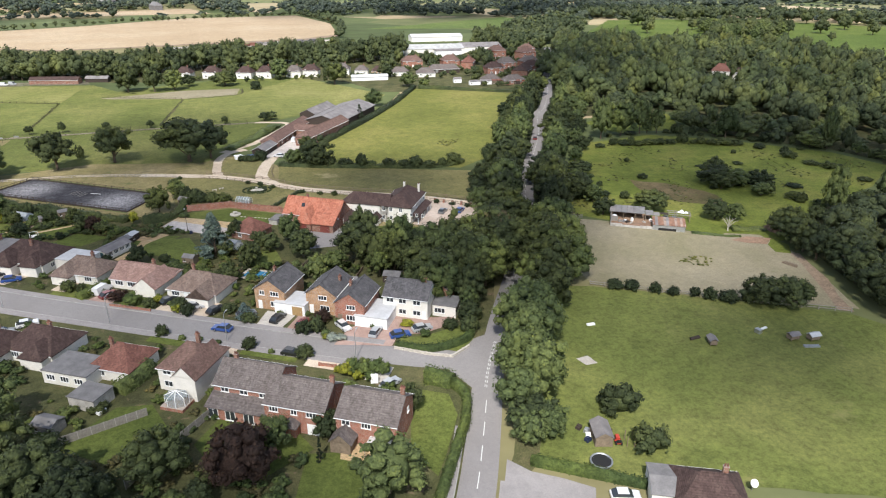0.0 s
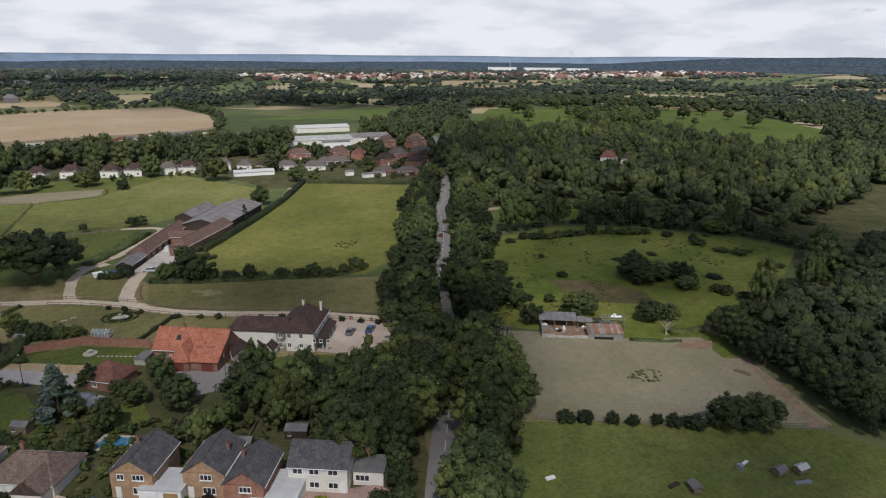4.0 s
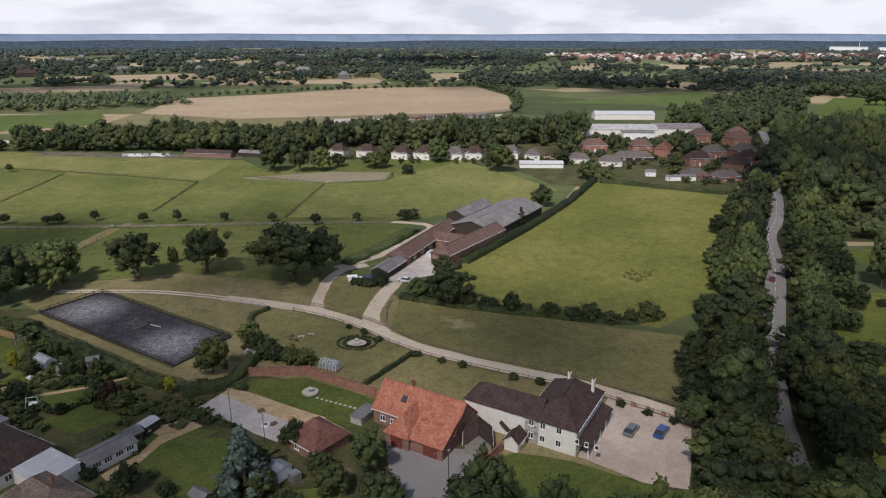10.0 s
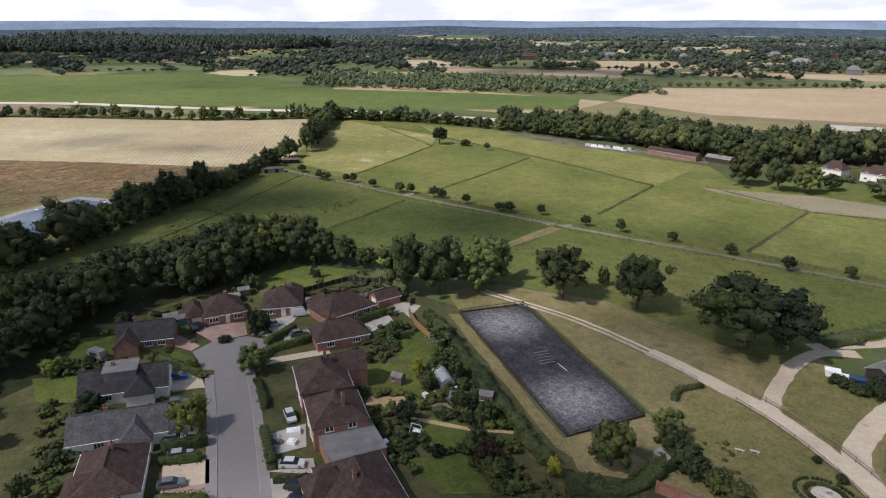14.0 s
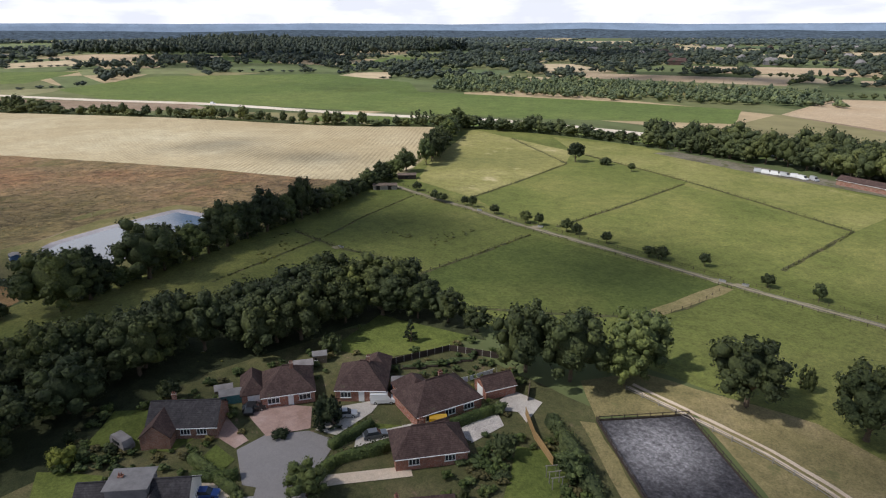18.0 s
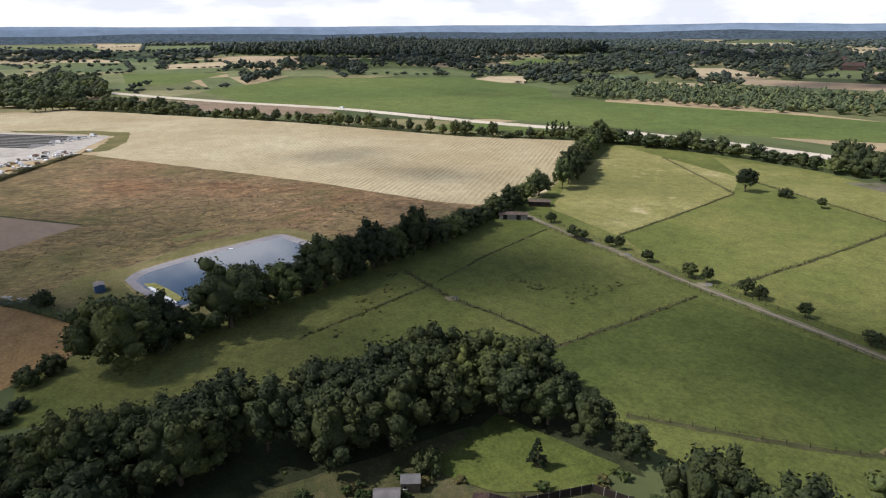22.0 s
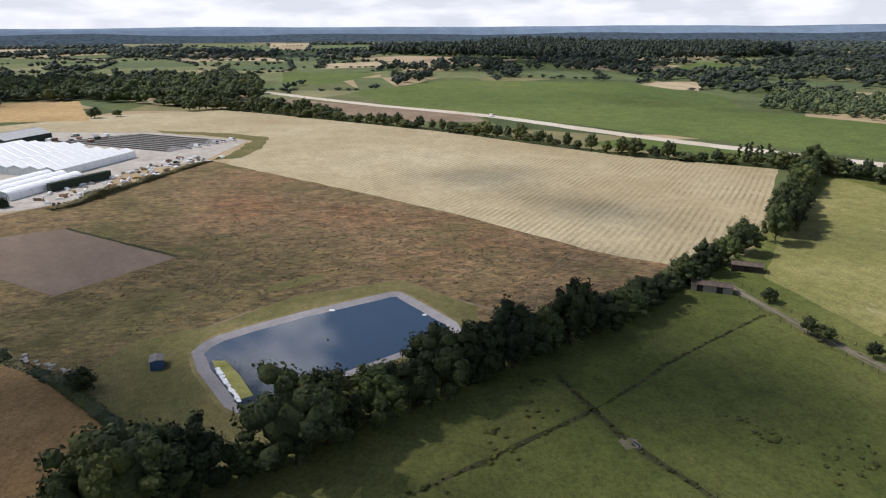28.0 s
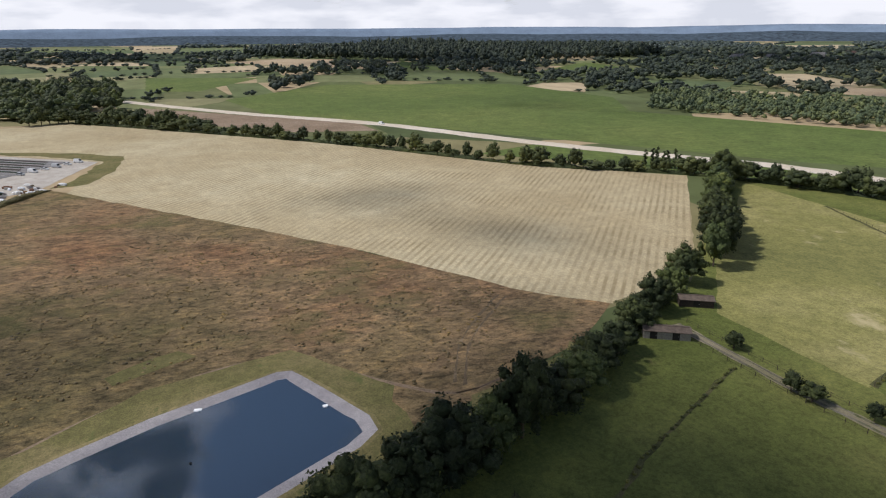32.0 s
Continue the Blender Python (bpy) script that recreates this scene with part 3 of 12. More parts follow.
M["leaf_pale"] = leaf_mat("young_plantation_leaves", (0.1, 0.128, 0.072), (0.13, 0.158, 0.088))


M["pale_sheet"] = plain("weathered_pale_roof_sheets", (0.42, 0.42, 0.41), 0.7, 0, 0.3, 0.35, 0.25)


# ---- builders ----
class Shape:
    """Gathers corners and faces for one mesh."""

    def __init__(self):
        self.v, self.f = [], []

    def add(self, verts, faces):
        k = len(self.v)
        self.v += [tuple(p) for p in verts]
        self.f += [tuple(i + k for i in f) for f in faces]
        return self

    def box(self, x0, x1, y0, y1, z0, z1, m=None):
        c = [Vector((x, y, z)) for z in (z0, z1) for x, y in ((x0, y0), (x1, y0), (x1, y1), (x0, y1))]
        if m is not None:
            c = [m @ p for p in c]
        return self.add(c, [(3, 2, 1, 0), (4, 5, 6, 7), (0, 1, 5, 4), (1, 2, 6, 5), (2, 3, 7, 6), (3, 0, 4, 7)])

    def tube(self, path, radii, sides=6):
        ring = []
        for i, (p, r) in enumerate(zip(path, radii)):
            p = Vector(p)
            way = (Vector(path[min(i + 1, len(path) - 1)]) - Vector(path[max(i - 1, 0)])).normalized()
            q = way.to_track_quat("Z", "Y")
            ring.append([p + q @ Vector((r * math.cos(a), r * math.sin(a), 0)) for a in (2 * math.pi * k / sides for k in range(sides))])
        faces = [(i * sides + k, i * sides + (k + 1) % sides, (i + 1) * sides + (k + 1) % sides, (i + 1) * sides + k)
                 for i in range(len(path) - 1) for k in range(sides)]
        faces += [tuple(range(sides))[::-1], tuple((len(path) - 1) * sides + k for k in range(sides))]
        return self.add([v for r in ring for v in r], faces)

    def mesh(self, name, mat, smooth=False):
        me = bpy.data.meshes.new(name)
        me.from_pydata(self.v, [], self.f)
        me.materials.append(mat)
        if smooth:
            me.polygons.foreach_set("use_smooth", [True] * len(me.polygons))
        me.update()
        return me


def part(name, shape, mat, parent=None, label="", smooth=False, m=None):
    me = shape if isinstance(shape, bpy.types.Mesh) else shape.mesh(name, mat, smooth)
    ob = new(name, me)
    ob.parent = parent
    if m is not None:
        ob.matrix_basis = m
    if label:
        ob["label"] = label
    return ob


def thing(name, m, label, category, group="", kind=""):
    ob = new(name)
    ob.empty_display_size = 0.5
    ob.matrix_basis = m
    return tagged(ob, label, category, group, kind)


def turned(x, y, z=0.0, deg=0.0, s=1.0, sz=None):
    return Matrix.Translation((x, y, z)) @ Matrix.Rotation(radians(deg), 4, "Z") @ Matrix.Diagonal((s, s, sz or s, 1))


def inside(x, y, poly):
    hit, j = False, len(poly) - 1
    for i in range(len(poly)):
        (xi, yi), (xj, yj) = poly[i], poly[j]
        if (yi > y) != (yj > y) and x < (xj - xi) * (y - yi) / (yj - yi) + xi:
            hit = not hit
        j = i
    return hit


LAYER = [0.0]


OPEN_GROUND = []


def patch(name, pts, mat, z, label, category="ground", wobble=0.6):
    """A piece of ground lying on the sheet, with a slightly uneven outline."""
    if any(k in name for k in ("lawn", "drive", "patio", "yard", "path")):
        OPEN_GROUND.append(pts)
    LAYER[0] += 0.0006   # no two pieces lie in one plane
    z += LAYER[0]
    rnd = random.Random(name)
    ring = []
    for (x0, y0), (x1, y1) in zip(pts, pts[1:] + pts[:1]):
        d = math.hypot(x1 - x0, y1 - y0)
        k = max(1, min(40, int(d / 5))) if wobble else 1
        for i in range(k):
            u = i / k
            w = wobble * (rnd.random() - 0.5) if i else 0
            ring.append((x0 + (x1 - x0) * u - (y1 - y0) / d * w, y0 + (y1 - y0) * u + (x1 - x0) / d * w, z))
    bm = bmesh.new()
    f = bm.faces.new([bm.verts.new(p) for p in ring])
    f.normal_update()
    if f.normal.z < 0:
        f.normal_flip()
    bmesh.ops.triangulate(bm, faces=[f])
    me = bpy.data.meshes.new(name)
    bm.to_mesh(me), bm.free()
    me.materials.append(mat)
    return tagged(new(name, me), label, category, "", "structure")


def smooth_line(pts, step=4.0):
    """Points along a soft curve through the given ones."""
    out = []
    p = [Vector((*q, 0)) for q in pts]
    p = [2 * p[0] - p[1]] + p + [2 * p[-1] - p[-2]]
    for i in range(1, len(p) - 2):
        k = max(1, int((p[i + 1] - p[i]).length / step))
        for j in range(k):
            u = j / k
            out.append(0.5 * (2 * p[i] + (p[i + 1] - p[i - 1]) * u + (2 * p[i - 1] - 5 * p[i] + 4 * p[i + 1] - p[i + 2]) * u * u + (3 * p[i] - p[i - 1] - 3 * p[i + 1] + p[i + 2]) * u ** 3))
    out.append(p[-2])
    return out


def offset_line(line, d):
    """The line moved d metres to its left."""
    out = []
    for i, p in enumerate(line):
        w = (line[min(i + 1, len(line) - 1)] - line[max(i - 1, 0)]).normalized()
        out.append(p + Vector((-w.y, w.x, 0)) * d)
    return out


def ribbon(name, line, left, right, mat, z, label, category="road", thick=0.0, rough=0.0):
    rnd = random.Random(name)
    a, b = offset_line(line, left), offset_line(line, right)
    s = Shape()
    n = len(line)
    jog = lambda: rough * (rnd.random() - 0.5)  # noqa: E731
    v = []
    for p, q in zip(a, b):
        v += [(p.x + jog(), p.y + jog(), z), (q.x + jog(), q.y + jog(), z)]
    f = [(2 * i, 2 * i + 1, 2 * i + 3, 2 * i + 2) for i in range(n - 1)]
    if thick:
        k = len(v)
        v += [(x, y, z - thick) for x, y, _ in v]
        f += [(2 * i + 2, 2 * i + k + 2, 2 * i + k, 2 * i) for i in range(n - 1)]
        f += [(2 * i + 1, 2 * i + k + 1, 2 * i + k + 3, 2 * i + 3) for i in range(n - 1)]
    s.add(v, f)
    return tagged(part(name, s, mat), label, category, "", "structure")


# ---- plants ----
def ball(level):
    bm = bmesh.new()
    bmesh.ops.create_icosphere(bm, subdivisions=level, radius=1.0)
    v = np.array([p.co[:] for p in bm.verts])
    f = np.array([[q.index for q in p.verts] for p in bm.faces])
    bm.free()
    return v, f


BALL0, BALL1, BALL2 = ball(1), ball(2), ball(3)


def lumpy(rng, v, amount):
    """Unit ball corners pushed in and out unevenly."""
    ph = rng.uniform(0, 6.28, (5, 1))
    k = rng.normal(0, 2.3, (5, 3))
    r = 1 + amount * np.sin(v @ k.T + ph.T).sum(1) / 2.2
    return v * r[:, None]


def leaf_cards(rng, centres, normals, size):
    """Four-cornered sprays of leaves round the given places, facing roughly outwards."""
    n = len(centres)
    d = normals + rng.normal(0, 0.38, (n, 3))
    d /= np.linalg.norm(d, axis=1)[:, None]
    a = np.cross(d, rng.normal(0, 1, (n, 3)))
    a /= np.linalg.norm(a, axis=1)[:, None]
    b = np.cross(d, a)
    s = size * rng.uniform(0.55, 1.3, (n, 1))
    c = centres
    q = rng.uniform(0.5, 1.0, (n, 4, 1))
    v = np.stack([c - a * s * q[:, 0], c - b * s * 0.8 * q[:, 1], c + a * s * q[:, 2], c + b * s * 0.8 * q[:, 3]], 1).reshape(-1, 3)
    f = np.arange(4 * n).reshape(-1, 4)
    return v, f


def fast_mesh(name, pieces, mat, smooth=False):
    """One mesh from (corners, faces) arrays of three- or four-cornered faces."""
    vs, loops, starts, k, c = [], [], [], 0, 0
    for v, f in pieces:
        vs.append(v)
        loops.append((f + k).ravel())
        starts.append(c + np.arange(len(f)) * f.shape[1])
        k += len(v)
        c += f.size
    v, lo, st = np.concatenate(vs), np.concatenate(loops), np.concatenate(starts)
    me = bpy.data.meshes.new(name)
    me.vertices.add(len(v)), me.loops.add(len(lo)), me.polygons.add(len(st))
    me.vertices.foreach_set("co", v.astype(np.float32).ravel())
    me.loops.foreach_set("vertex_index", lo.astype(np.int32))
    me.polygons.foreach_set("loop_start", st.astype(np.int32))
    me.materials.append(mat)
    if smooth:
        me.polygons.foreach_set("use_smooth", [True] * len(st))
    me.update(calc_edges=True)
    return me


def rugged(v, seed, broad, fine):
    """Ball corners pushed in and out by noise at two sizes, as boughs and sprays stand out of a crown."""
    off = Vector((seed * 3.7, seed * 1.3, seed * 2.1))
    r = np.array([1 + broad * noise.noise(Vector(p) * 1.9 + off) + fine * noise.noise(Vector(p) * 5.5 + off) for p in v])
    return v * r[:, None]


def lobe(rng, seed, ball_, at, size, out, leaves, leaf, heart=0.8):
    """One bough: a rugged heart under a thick coat of leaf sprays, most of them on its outer side."""
    pieces = [(rugged(ball_[0], seed, 0.35, 0.35) * size * heart + at, ball_[1])]
    d = rng.normal(0, 0.75, (leaves, 3)) + out + (0, 0, 0.35)
    d /= np.linalg.norm(d, axis=1)[:, None]
    way = d + rng.normal(0, 0.3, (leaves, 3))
    pieces.append(leaf_cards(rng, d * size * rng.uniform(0.62, 1.2, (leaves, 1)) + at, way, leaf))
    return pieces


def crown_mesh(name, seed, mat, radius, low, high, lobes=40, cards=900, leaf=0.5, shape="round", level=2):
    """A crown of billowing boughs of uneven size, with dark gaps between them and a ragged leafy outline."""
    rng = np.random.default_rng(seed)
    mid, half = (low + high) / 2, (high - low) / 2
    scale = np.array([radius, radius, half])
    off = Vector((seed * 3.7, seed * 1.3, seed * 2.1))
    each = max(4, cards // lobes)
    pieces = []
    swell = 0.42 if radius > 3 else 0.25

    def reach_of(u):
        return 1 + swell * noise.noise(Vector(u) * 1.5 + off)

    if shape == "round":
        core = np.array([p * reach_of(p) for p in BALL1[0]]) * 0.6
        pieces.append((core * scale + (0, 0, mid), BALL1[1]))
    for i in range(lobes):
        if shape == "round":
            z = 1.0 - 1.6 * (i + 0.5) / lobes
            a = 2.39996 * i + rng.normal(0, 0.35)
            u = np.array([math.sqrt(1 - z * z) * math.cos(a), math.sqrt(1 - z * z) * math.sin(a), z])
            k = rng.uniform(0.7, 1.3) * 1.6 / math.sqrt(lobes)
            at = u * reach_of(u) * (1.0 - 0.85 * k) * rng.uniform(0.88, 1.1) * scale + (0, 0, mid)
            size = np.array([k * radius, k * radius, k * (radius * 0.45 + half * 0.45)])
            pieces += lobe(rng, seed + i, BALL0, at, size, u * 0.9, each, leaf)
            continue
        if shape == "cone":
            h = rng.uniform(0, 1) ** 0.8
            a = rng.uniform(0, 6.28)
            rr = radius * (1 - h) * rng.uniform(0.55, 0.85)
            u = np.array([math.cos(a), math.sin(a), 0.3])
            at = np.array([rr * u[0], rr * u[1], low + (high - low) * h * 0.92])
            r = radius * (0.13 + 0.2 * (1 - h))
            squash = 0.55
            pieces.append((rugged(BALL1[0], seed + i, 0.3, 0.3) * (r * 0.55, r * 0.55, r * 0.35) + at * (0.75, 0.75, 1), BALL1[1]))
        else:
            h = (i + 0.5) / lobes
            a = rng.uniform(0, 6.28)
            u = np.array([math.cos(a), math.sin(a), 0.2])
            at = np.array([radius * 0.3 * u[0], radius * 0.3 * u[1], low + (high - low) * h])
            r = radius * (0.9 - 0.5 * abs(h - 0.4))
            squash = 1.1
            pieces.append((rugged(BALL1[0], seed + i, 0.3, 0.3) * r * 0.6 + at, BALL1[1]))
        d = rng.normal(0, 0.8, (each, 3)) + u * 0.8 + (0, 0, 0.3)
        d /= np.linalg.norm(d, axis=1)[:, None]
        pieces.append(leaf_cards(rng, d * (r, r, r * squash) * rng.uniform(0.35, 1.0, (each, 1)) + at, d, leaf))
    return fast_mesh(name, pieces, mat, True)


def trunk_mesh(name, seed, height, girth, spread, low, mat, limbs=6):
    rng = random.Random(seed)
    s = Shape()
    lean = Vector((rng.uniform(-0.3, 0.3), rng.uniform(-0.3, 0.3), 0))
    path = [Vector((0, 0, -0.3)), Vector((0, 0, 0.4)), lean * 0.5 + Vector((0, 0, low)), lean + Vector((0, 0, height * 0.72))]
    s.tube(path, [girth * 1.5, girth, girth * 0.75, girth * 0.2], 7)
    for k in range(limbs):
        a = 6.28 * k / limbs + rng.uniform(-0.4, 0.4)
        z0 = low + rng.uniform(-0.2, 0.35) * (height - low) * 0.6
        out = Vector((math.cos(a), math.sin(a), 0)) * spread * rng.uniform(0.5, 0.85)
        p0 = lean * 0.5 + Vector((0, 0, z0))
        p2 = p0 + out + Vector((0, 0, (height - z0) * rng.uniform(0.3, 0.6)))
        s.tube([p0, p0.lerp(p2, 0.5) + Vector((0, 0, 0.4)), p2], [girth * 0.45, girth * 0.28, girth * 0.08], 5)
    return s.mesh(name, mat)


TREES = {}


def tree_kind(key, count, name, label, mat, radius, low, high, trunk_low, girth, **kw):
    """A few trees of one kind to copy from, standing far below the ground sheet until they are placed."""
    TREES[key] = (name, label, [(trunk_mesh("trunk", f"{key}{i}", high * 0.92, girth, radius, trunk_low, kw.get("bark", M["bark"])),
                                 crown_mesh("crown", 100 + 17 * i + len(TREES) * 7, mat, radius, low, high, **{k: v for k, v in kw.items() if k != "bark"}))
                                for i in range(count)])


def tree(key, x, y, height=1.0, width=None, label="", group="", z=0.0):
    name, text, makes = TREES[key]
    rnd = random.Random(f"{key}{x:.1f}{y:.1f}")
    trunk, crown = makes[rnd.randrange(len(makes))]
    w = width or height
    m = Matrix.Translation((x, y, z)) @ Matrix.Rotation(rnd.uniform(0, 6.28), 4, "Z") @ Matrix.Diagonal((w * rnd.uniform(0.92, 1.08), w * rnd.uniform(0.92, 1.08), height, 1))
    text = label if len(label.split()) > 3 else (text if not label else label + " with leafy crown")
    if name in ("bush", "garden_shrub", "golden_conifer", "clipped_conifer"):   # leafy to the ground
        ob = part(name, crown, None, m=m)
        return tagged(ob, text, "bush", group)
    t = thing(name, m, text, "tree", group)
    part("trunk", trunk, None, t)
    part("crown", crown, None, t)
    return t


tree_kind("oak", 7, "oak_tree", "broad dark-green oak tree with a rounded crown", M["leaf"], 6.2, 0.2, 12.8, 2.2, 0.42, lobes=36, cards=1260, leaf=0.42)
tree_kind("park_oak", 4, "oak_tree", "broad dark-green oak tree with a clear trunk", M["leaf"], 6.2, 2.2, 12.8, 2.6, 0.45, lobes=38, cards=1600, leaf=0.4)
tree_kind("ash", 6, "ash_tree", "mid-green broadleaf tree with an uneven crown", M["leaf_light"], 5.0, 0.2, 11.8, 2.0, 0.3, lobes=32, cards=1020, leaf=0.36)
tree_kind("far_oak", 7, "field_tree", "rounded dark broadleaf tree", M["leaf_belt"], 6.2, 0.1, 12.8, 2.0, 0.4, lobes=18, cards=360, leaf=0.62, level=1)
tree_kind("small", 4, "young_tree", "small round green tree in rough grass", M["leaf"], 2.3, 0.7, 4.9, 1.2, 0.12, lobes=16, cards=340, leaf=0.3)
tree_kind("bush", 6, "bush", "dense dark green bush", M["leaf"], 2.3, -0.4, 3.3, 0.5, 0.09, lobes=16, cards=340, leaf=0.3)
tree_kind("shrub", 4, "garden_shrub", "rounded light green garden shrub", M["leaf_light"], 1.1, -0.1, 1.7, 0.3, 0.05, lobes=8, cards=120, leaf=0.16, level=1)
tree_kind("conifer", 2, "conifer", "dark narrow conifer tree", M["leaf_dark"], 2.6, 0.6, 11.0, 1.2, 0.22, lobes=44, cards=900, leaf=0.36, shape="cone")
tree_kind("cedar", 1, "blue_cedar", "large blue-grey cedar tree with layered branches", M["leaf_blue"], 5.2, 0.8, 13.0, 1.4, 0.34, lobes=110, cards=2400, leaf=0.36, shape="cone")
tree_kind("poplar", 2, "poplar", "slim upright poplar tree", M["leaf"], 1.2, 0.8, 11.0, 1.2, 0.14, lobes=14, cards=420, leaf=0.34, shape="column")
tree_kind("copper", 1, "copper_beech", "purple-leaved copper beech tree", M["leaf_copper"], 5.4, 0.4, 9.8, 1.8, 0.35, lobes=34, cards=1150, leaf=0.4)
tree_kind("willow", 1, "golden_willow", "yellow-green willow tree with hanging leaves", M["leaf_willow"], 3.4, 0.3, 7.0, 1.6, 0.2, lobes=20, cards=500, leaf=0.3)
tree_kind("gold", 2, "golden_conifer", "clipped golden conifer bush", M["leaf_gold"], 1.5, -0.1, 3.2, 0.4, 0.08, lobes=10, cards=220, leaf=0.16)
tree_kind("seeded", 1, "seeding_tree", "broad tree hung with pale brown seed clusters", M["leaf_seeded"], 5.2, 0.8, 11.8, 2.0, 0.32, lobes=34, cards=1200, leaf=0.34)
tree_kind("blossom", 1, "garden_shrub", "rounded shrub covered in white flowers", M["leaf_white"], 1.3, -0.1, 1.7, 0.3, 0.05, lobes=9, cards=200, leaf=0.15, level=1)
tree_kind("yew", 2, "clipped_conifer", "clipped bright green conifer bush", M["leaf_hedge"], 1.6, -0.1, 3.4, 0.4, 0.08, lobes=10, cards=220, leaf=0.16)


def hedge(line, width, height, label, mat="leaf_hedge", leaf=0.22, density=9.0, rough=0.18, name="hedge", group=""):
    """A hedge along a line: an uneven dense core thickly covered in leaf sprays."""
    rng = np.random.default_rng(int(abs(line[0][0] * 131 + line[0][1] * 17 + height * 7)) + len(line))
    pts = smooth_line(line, 1.6)
    n = len(pts)
    left, right = offset_line(pts, width / 2), offset_line(pts, -width / 2)
    core, up = [], np.array((0, 0, 1.0))
    hs = height * (1 + rough * np.convolve(rng.normal(0, 1, n + 4), np.ones(5) / 2.2, "valid")[:n])
    for p, a, b, h in zip(pts, left, right, hs):
        j = rng.normal(0, rough * 0.5 * width, 6)
        core += [(a.x + j[0], a.y + j[1], -0.1), (a.x + j[2], a.y + j[3], h * 0.75), (a.x * 0.7 + b.x * 0.3, a.y * 0.7 + b.y * 0.3, h * 0.97),
                 (a.x * 0.3 + b.x * 0.7, a.y * 0.3 + b.y * 0.7, h * 0.97), (b.x + j[4], b.y + j[5], h * 0.75), (b.x, b.y, -0.1)]
    core = np.array(core)
    faces = [[6 * i + k, 6 * i + k + 1, 6 * i + k + 7, 6 * i + k + 6] for i in range(n - 1) for k in range(5)]
    e = 6 * (n - 1)
    faces += [[0, 5, 4, 1], [1, 4, 3, 2], [e, e + 1, e + 4, e + 5], [e + 1, e + 2, e + 3, e + 4]]
    length = sum((q - p).length for p, q in zip(pts, pts[1:]))
    count = int(length * (2 * height + width) * density)
    i = rng.integers(0, n - 1, count)
    u = rng.uniform(0, 1, (count, 1))
    P = np.array([p[:] for p in pts]); L = np.array([p[:] for p in left]); R = np.array([p[:] for p in right])
    mid = P[i] * (1 - u) + P[i + 1] * u
    lf, rt = L[i] * (1 - u) + L[i + 1] * u, R[i] * (1 - u) + R[i + 1] * u
    h = (hs[i][:, None] * (1 - u) + hs[i + 1][:, None] * u)
    side = rng.uniform(0, 2 * height + width, (count, 1))
    k = np.where(side < height, 0, np.where(side < height + width, 1, 2))
    z = np.where(k == 0, side / height * h, np.where(k == 1, h, (2 * height + width - side) / height * h))
    across = np.where(k == 0, 0.0, np.where(k == 1, (side - height) / width, 1.0))
    c = lf * (1 - across) + rt * across
    c[:, 2] = z[:, 0]
    c += rng.normal(0, 0.12, (count, 3)) * (width, width, 0.6 * height)
    c[:, 2] = np.maximum(c[:, 2], 0.05)
    nrm = np.where(k == 1, up, np.where(k == 0, lf - mid, rt - mid) / (width / 2)) + up * 0.2
    me = fast_mesh("hedge", [(core, np.array(faces)), leaf_cards(rng, c, nrm, leaf)], M[mat])
    return tagged(new(name, me), label, "hedge", group)


def woods(name, spots, mat, label, level=2, leaf=0.0):
    """Far trees, past counting, joined in one mesh, each a crown of several rounded boughs. spots: (x, y, radius, height)."""
    rng = np.random.default_rng(len(spots) + 3)
    k = int(leaf) or 6
    near = k > 60 and level > 1
    kinds = []
    for s in range(10):
        if k < 12:   # too far off for boughs
            clump = rng.normal(0, 1, (4, 3))
            clump[:, 2] = np.abs(clump[:, 2]) - 0.15
            clump /= np.linalg.norm(clump, axis=1)[:, None]
            d = rng.normal(0, 1, (k, 3)) + (0, 0, 0.3)
            d /= np.linalg.norm(d, axis=1)[:, None]
            at = clump[rng.integers(0, 4, k)] * 0.9 + d * rng.uniform(0.1, 0.25, (k, 1))
            made = [(rugged(BALL0[0], s + 2, 0.4, 0.3) * 0.85, BALL0[1]), leaf_cards(rng, at, d + at * 0.5, 0.36)]
        else:
            n_ = 10 if near else 6 if level > 1 else 4
            made = [(rugged(BALL0[0], s + 2, 0.3, 0.3) * 0.62, BALL0[1])]
            for i in range(n_):
                z = 1.0 - 1.15 * (i + 0.3) / n_
                a = 2.39996 * i + rng.normal(0, 0.4)
                u = np.array([math.sqrt(1 - z * z) * math.cos(a), math.sqrt(1 - z * z) * math.sin(a), z])
                q = rng.uniform(0.32, 0.56)
                made += lobe(rng, 11 * s + i, BALL0, u * (1.05 - 0.8 * q) * rng.uniform(0.85, 1.1), np.array([q, q, q * 0.95]), u * 0.9, 14 if near else 6, 0.12 if near else 0.2, 0.86)
        kinds.append(made)
    pieces = []
    for x, y, r, h in spots:
        a = rng.uniform(0, 6.28)
        t = np.array([[math.cos(a), -math.sin(a), 0], [math.sin(a), math.cos(a), 0], [0, 0, 1]])
        for v, f in kinds[rng.integers(0, 10)]:
            pieces.append((v @ t.T * (r, r, h * 0.52) + (x, y, h * 0.47), f))
    return tagged(new(name, fast_mesh(name, pieces, mat, True)), label, "trees", "", "stuff")


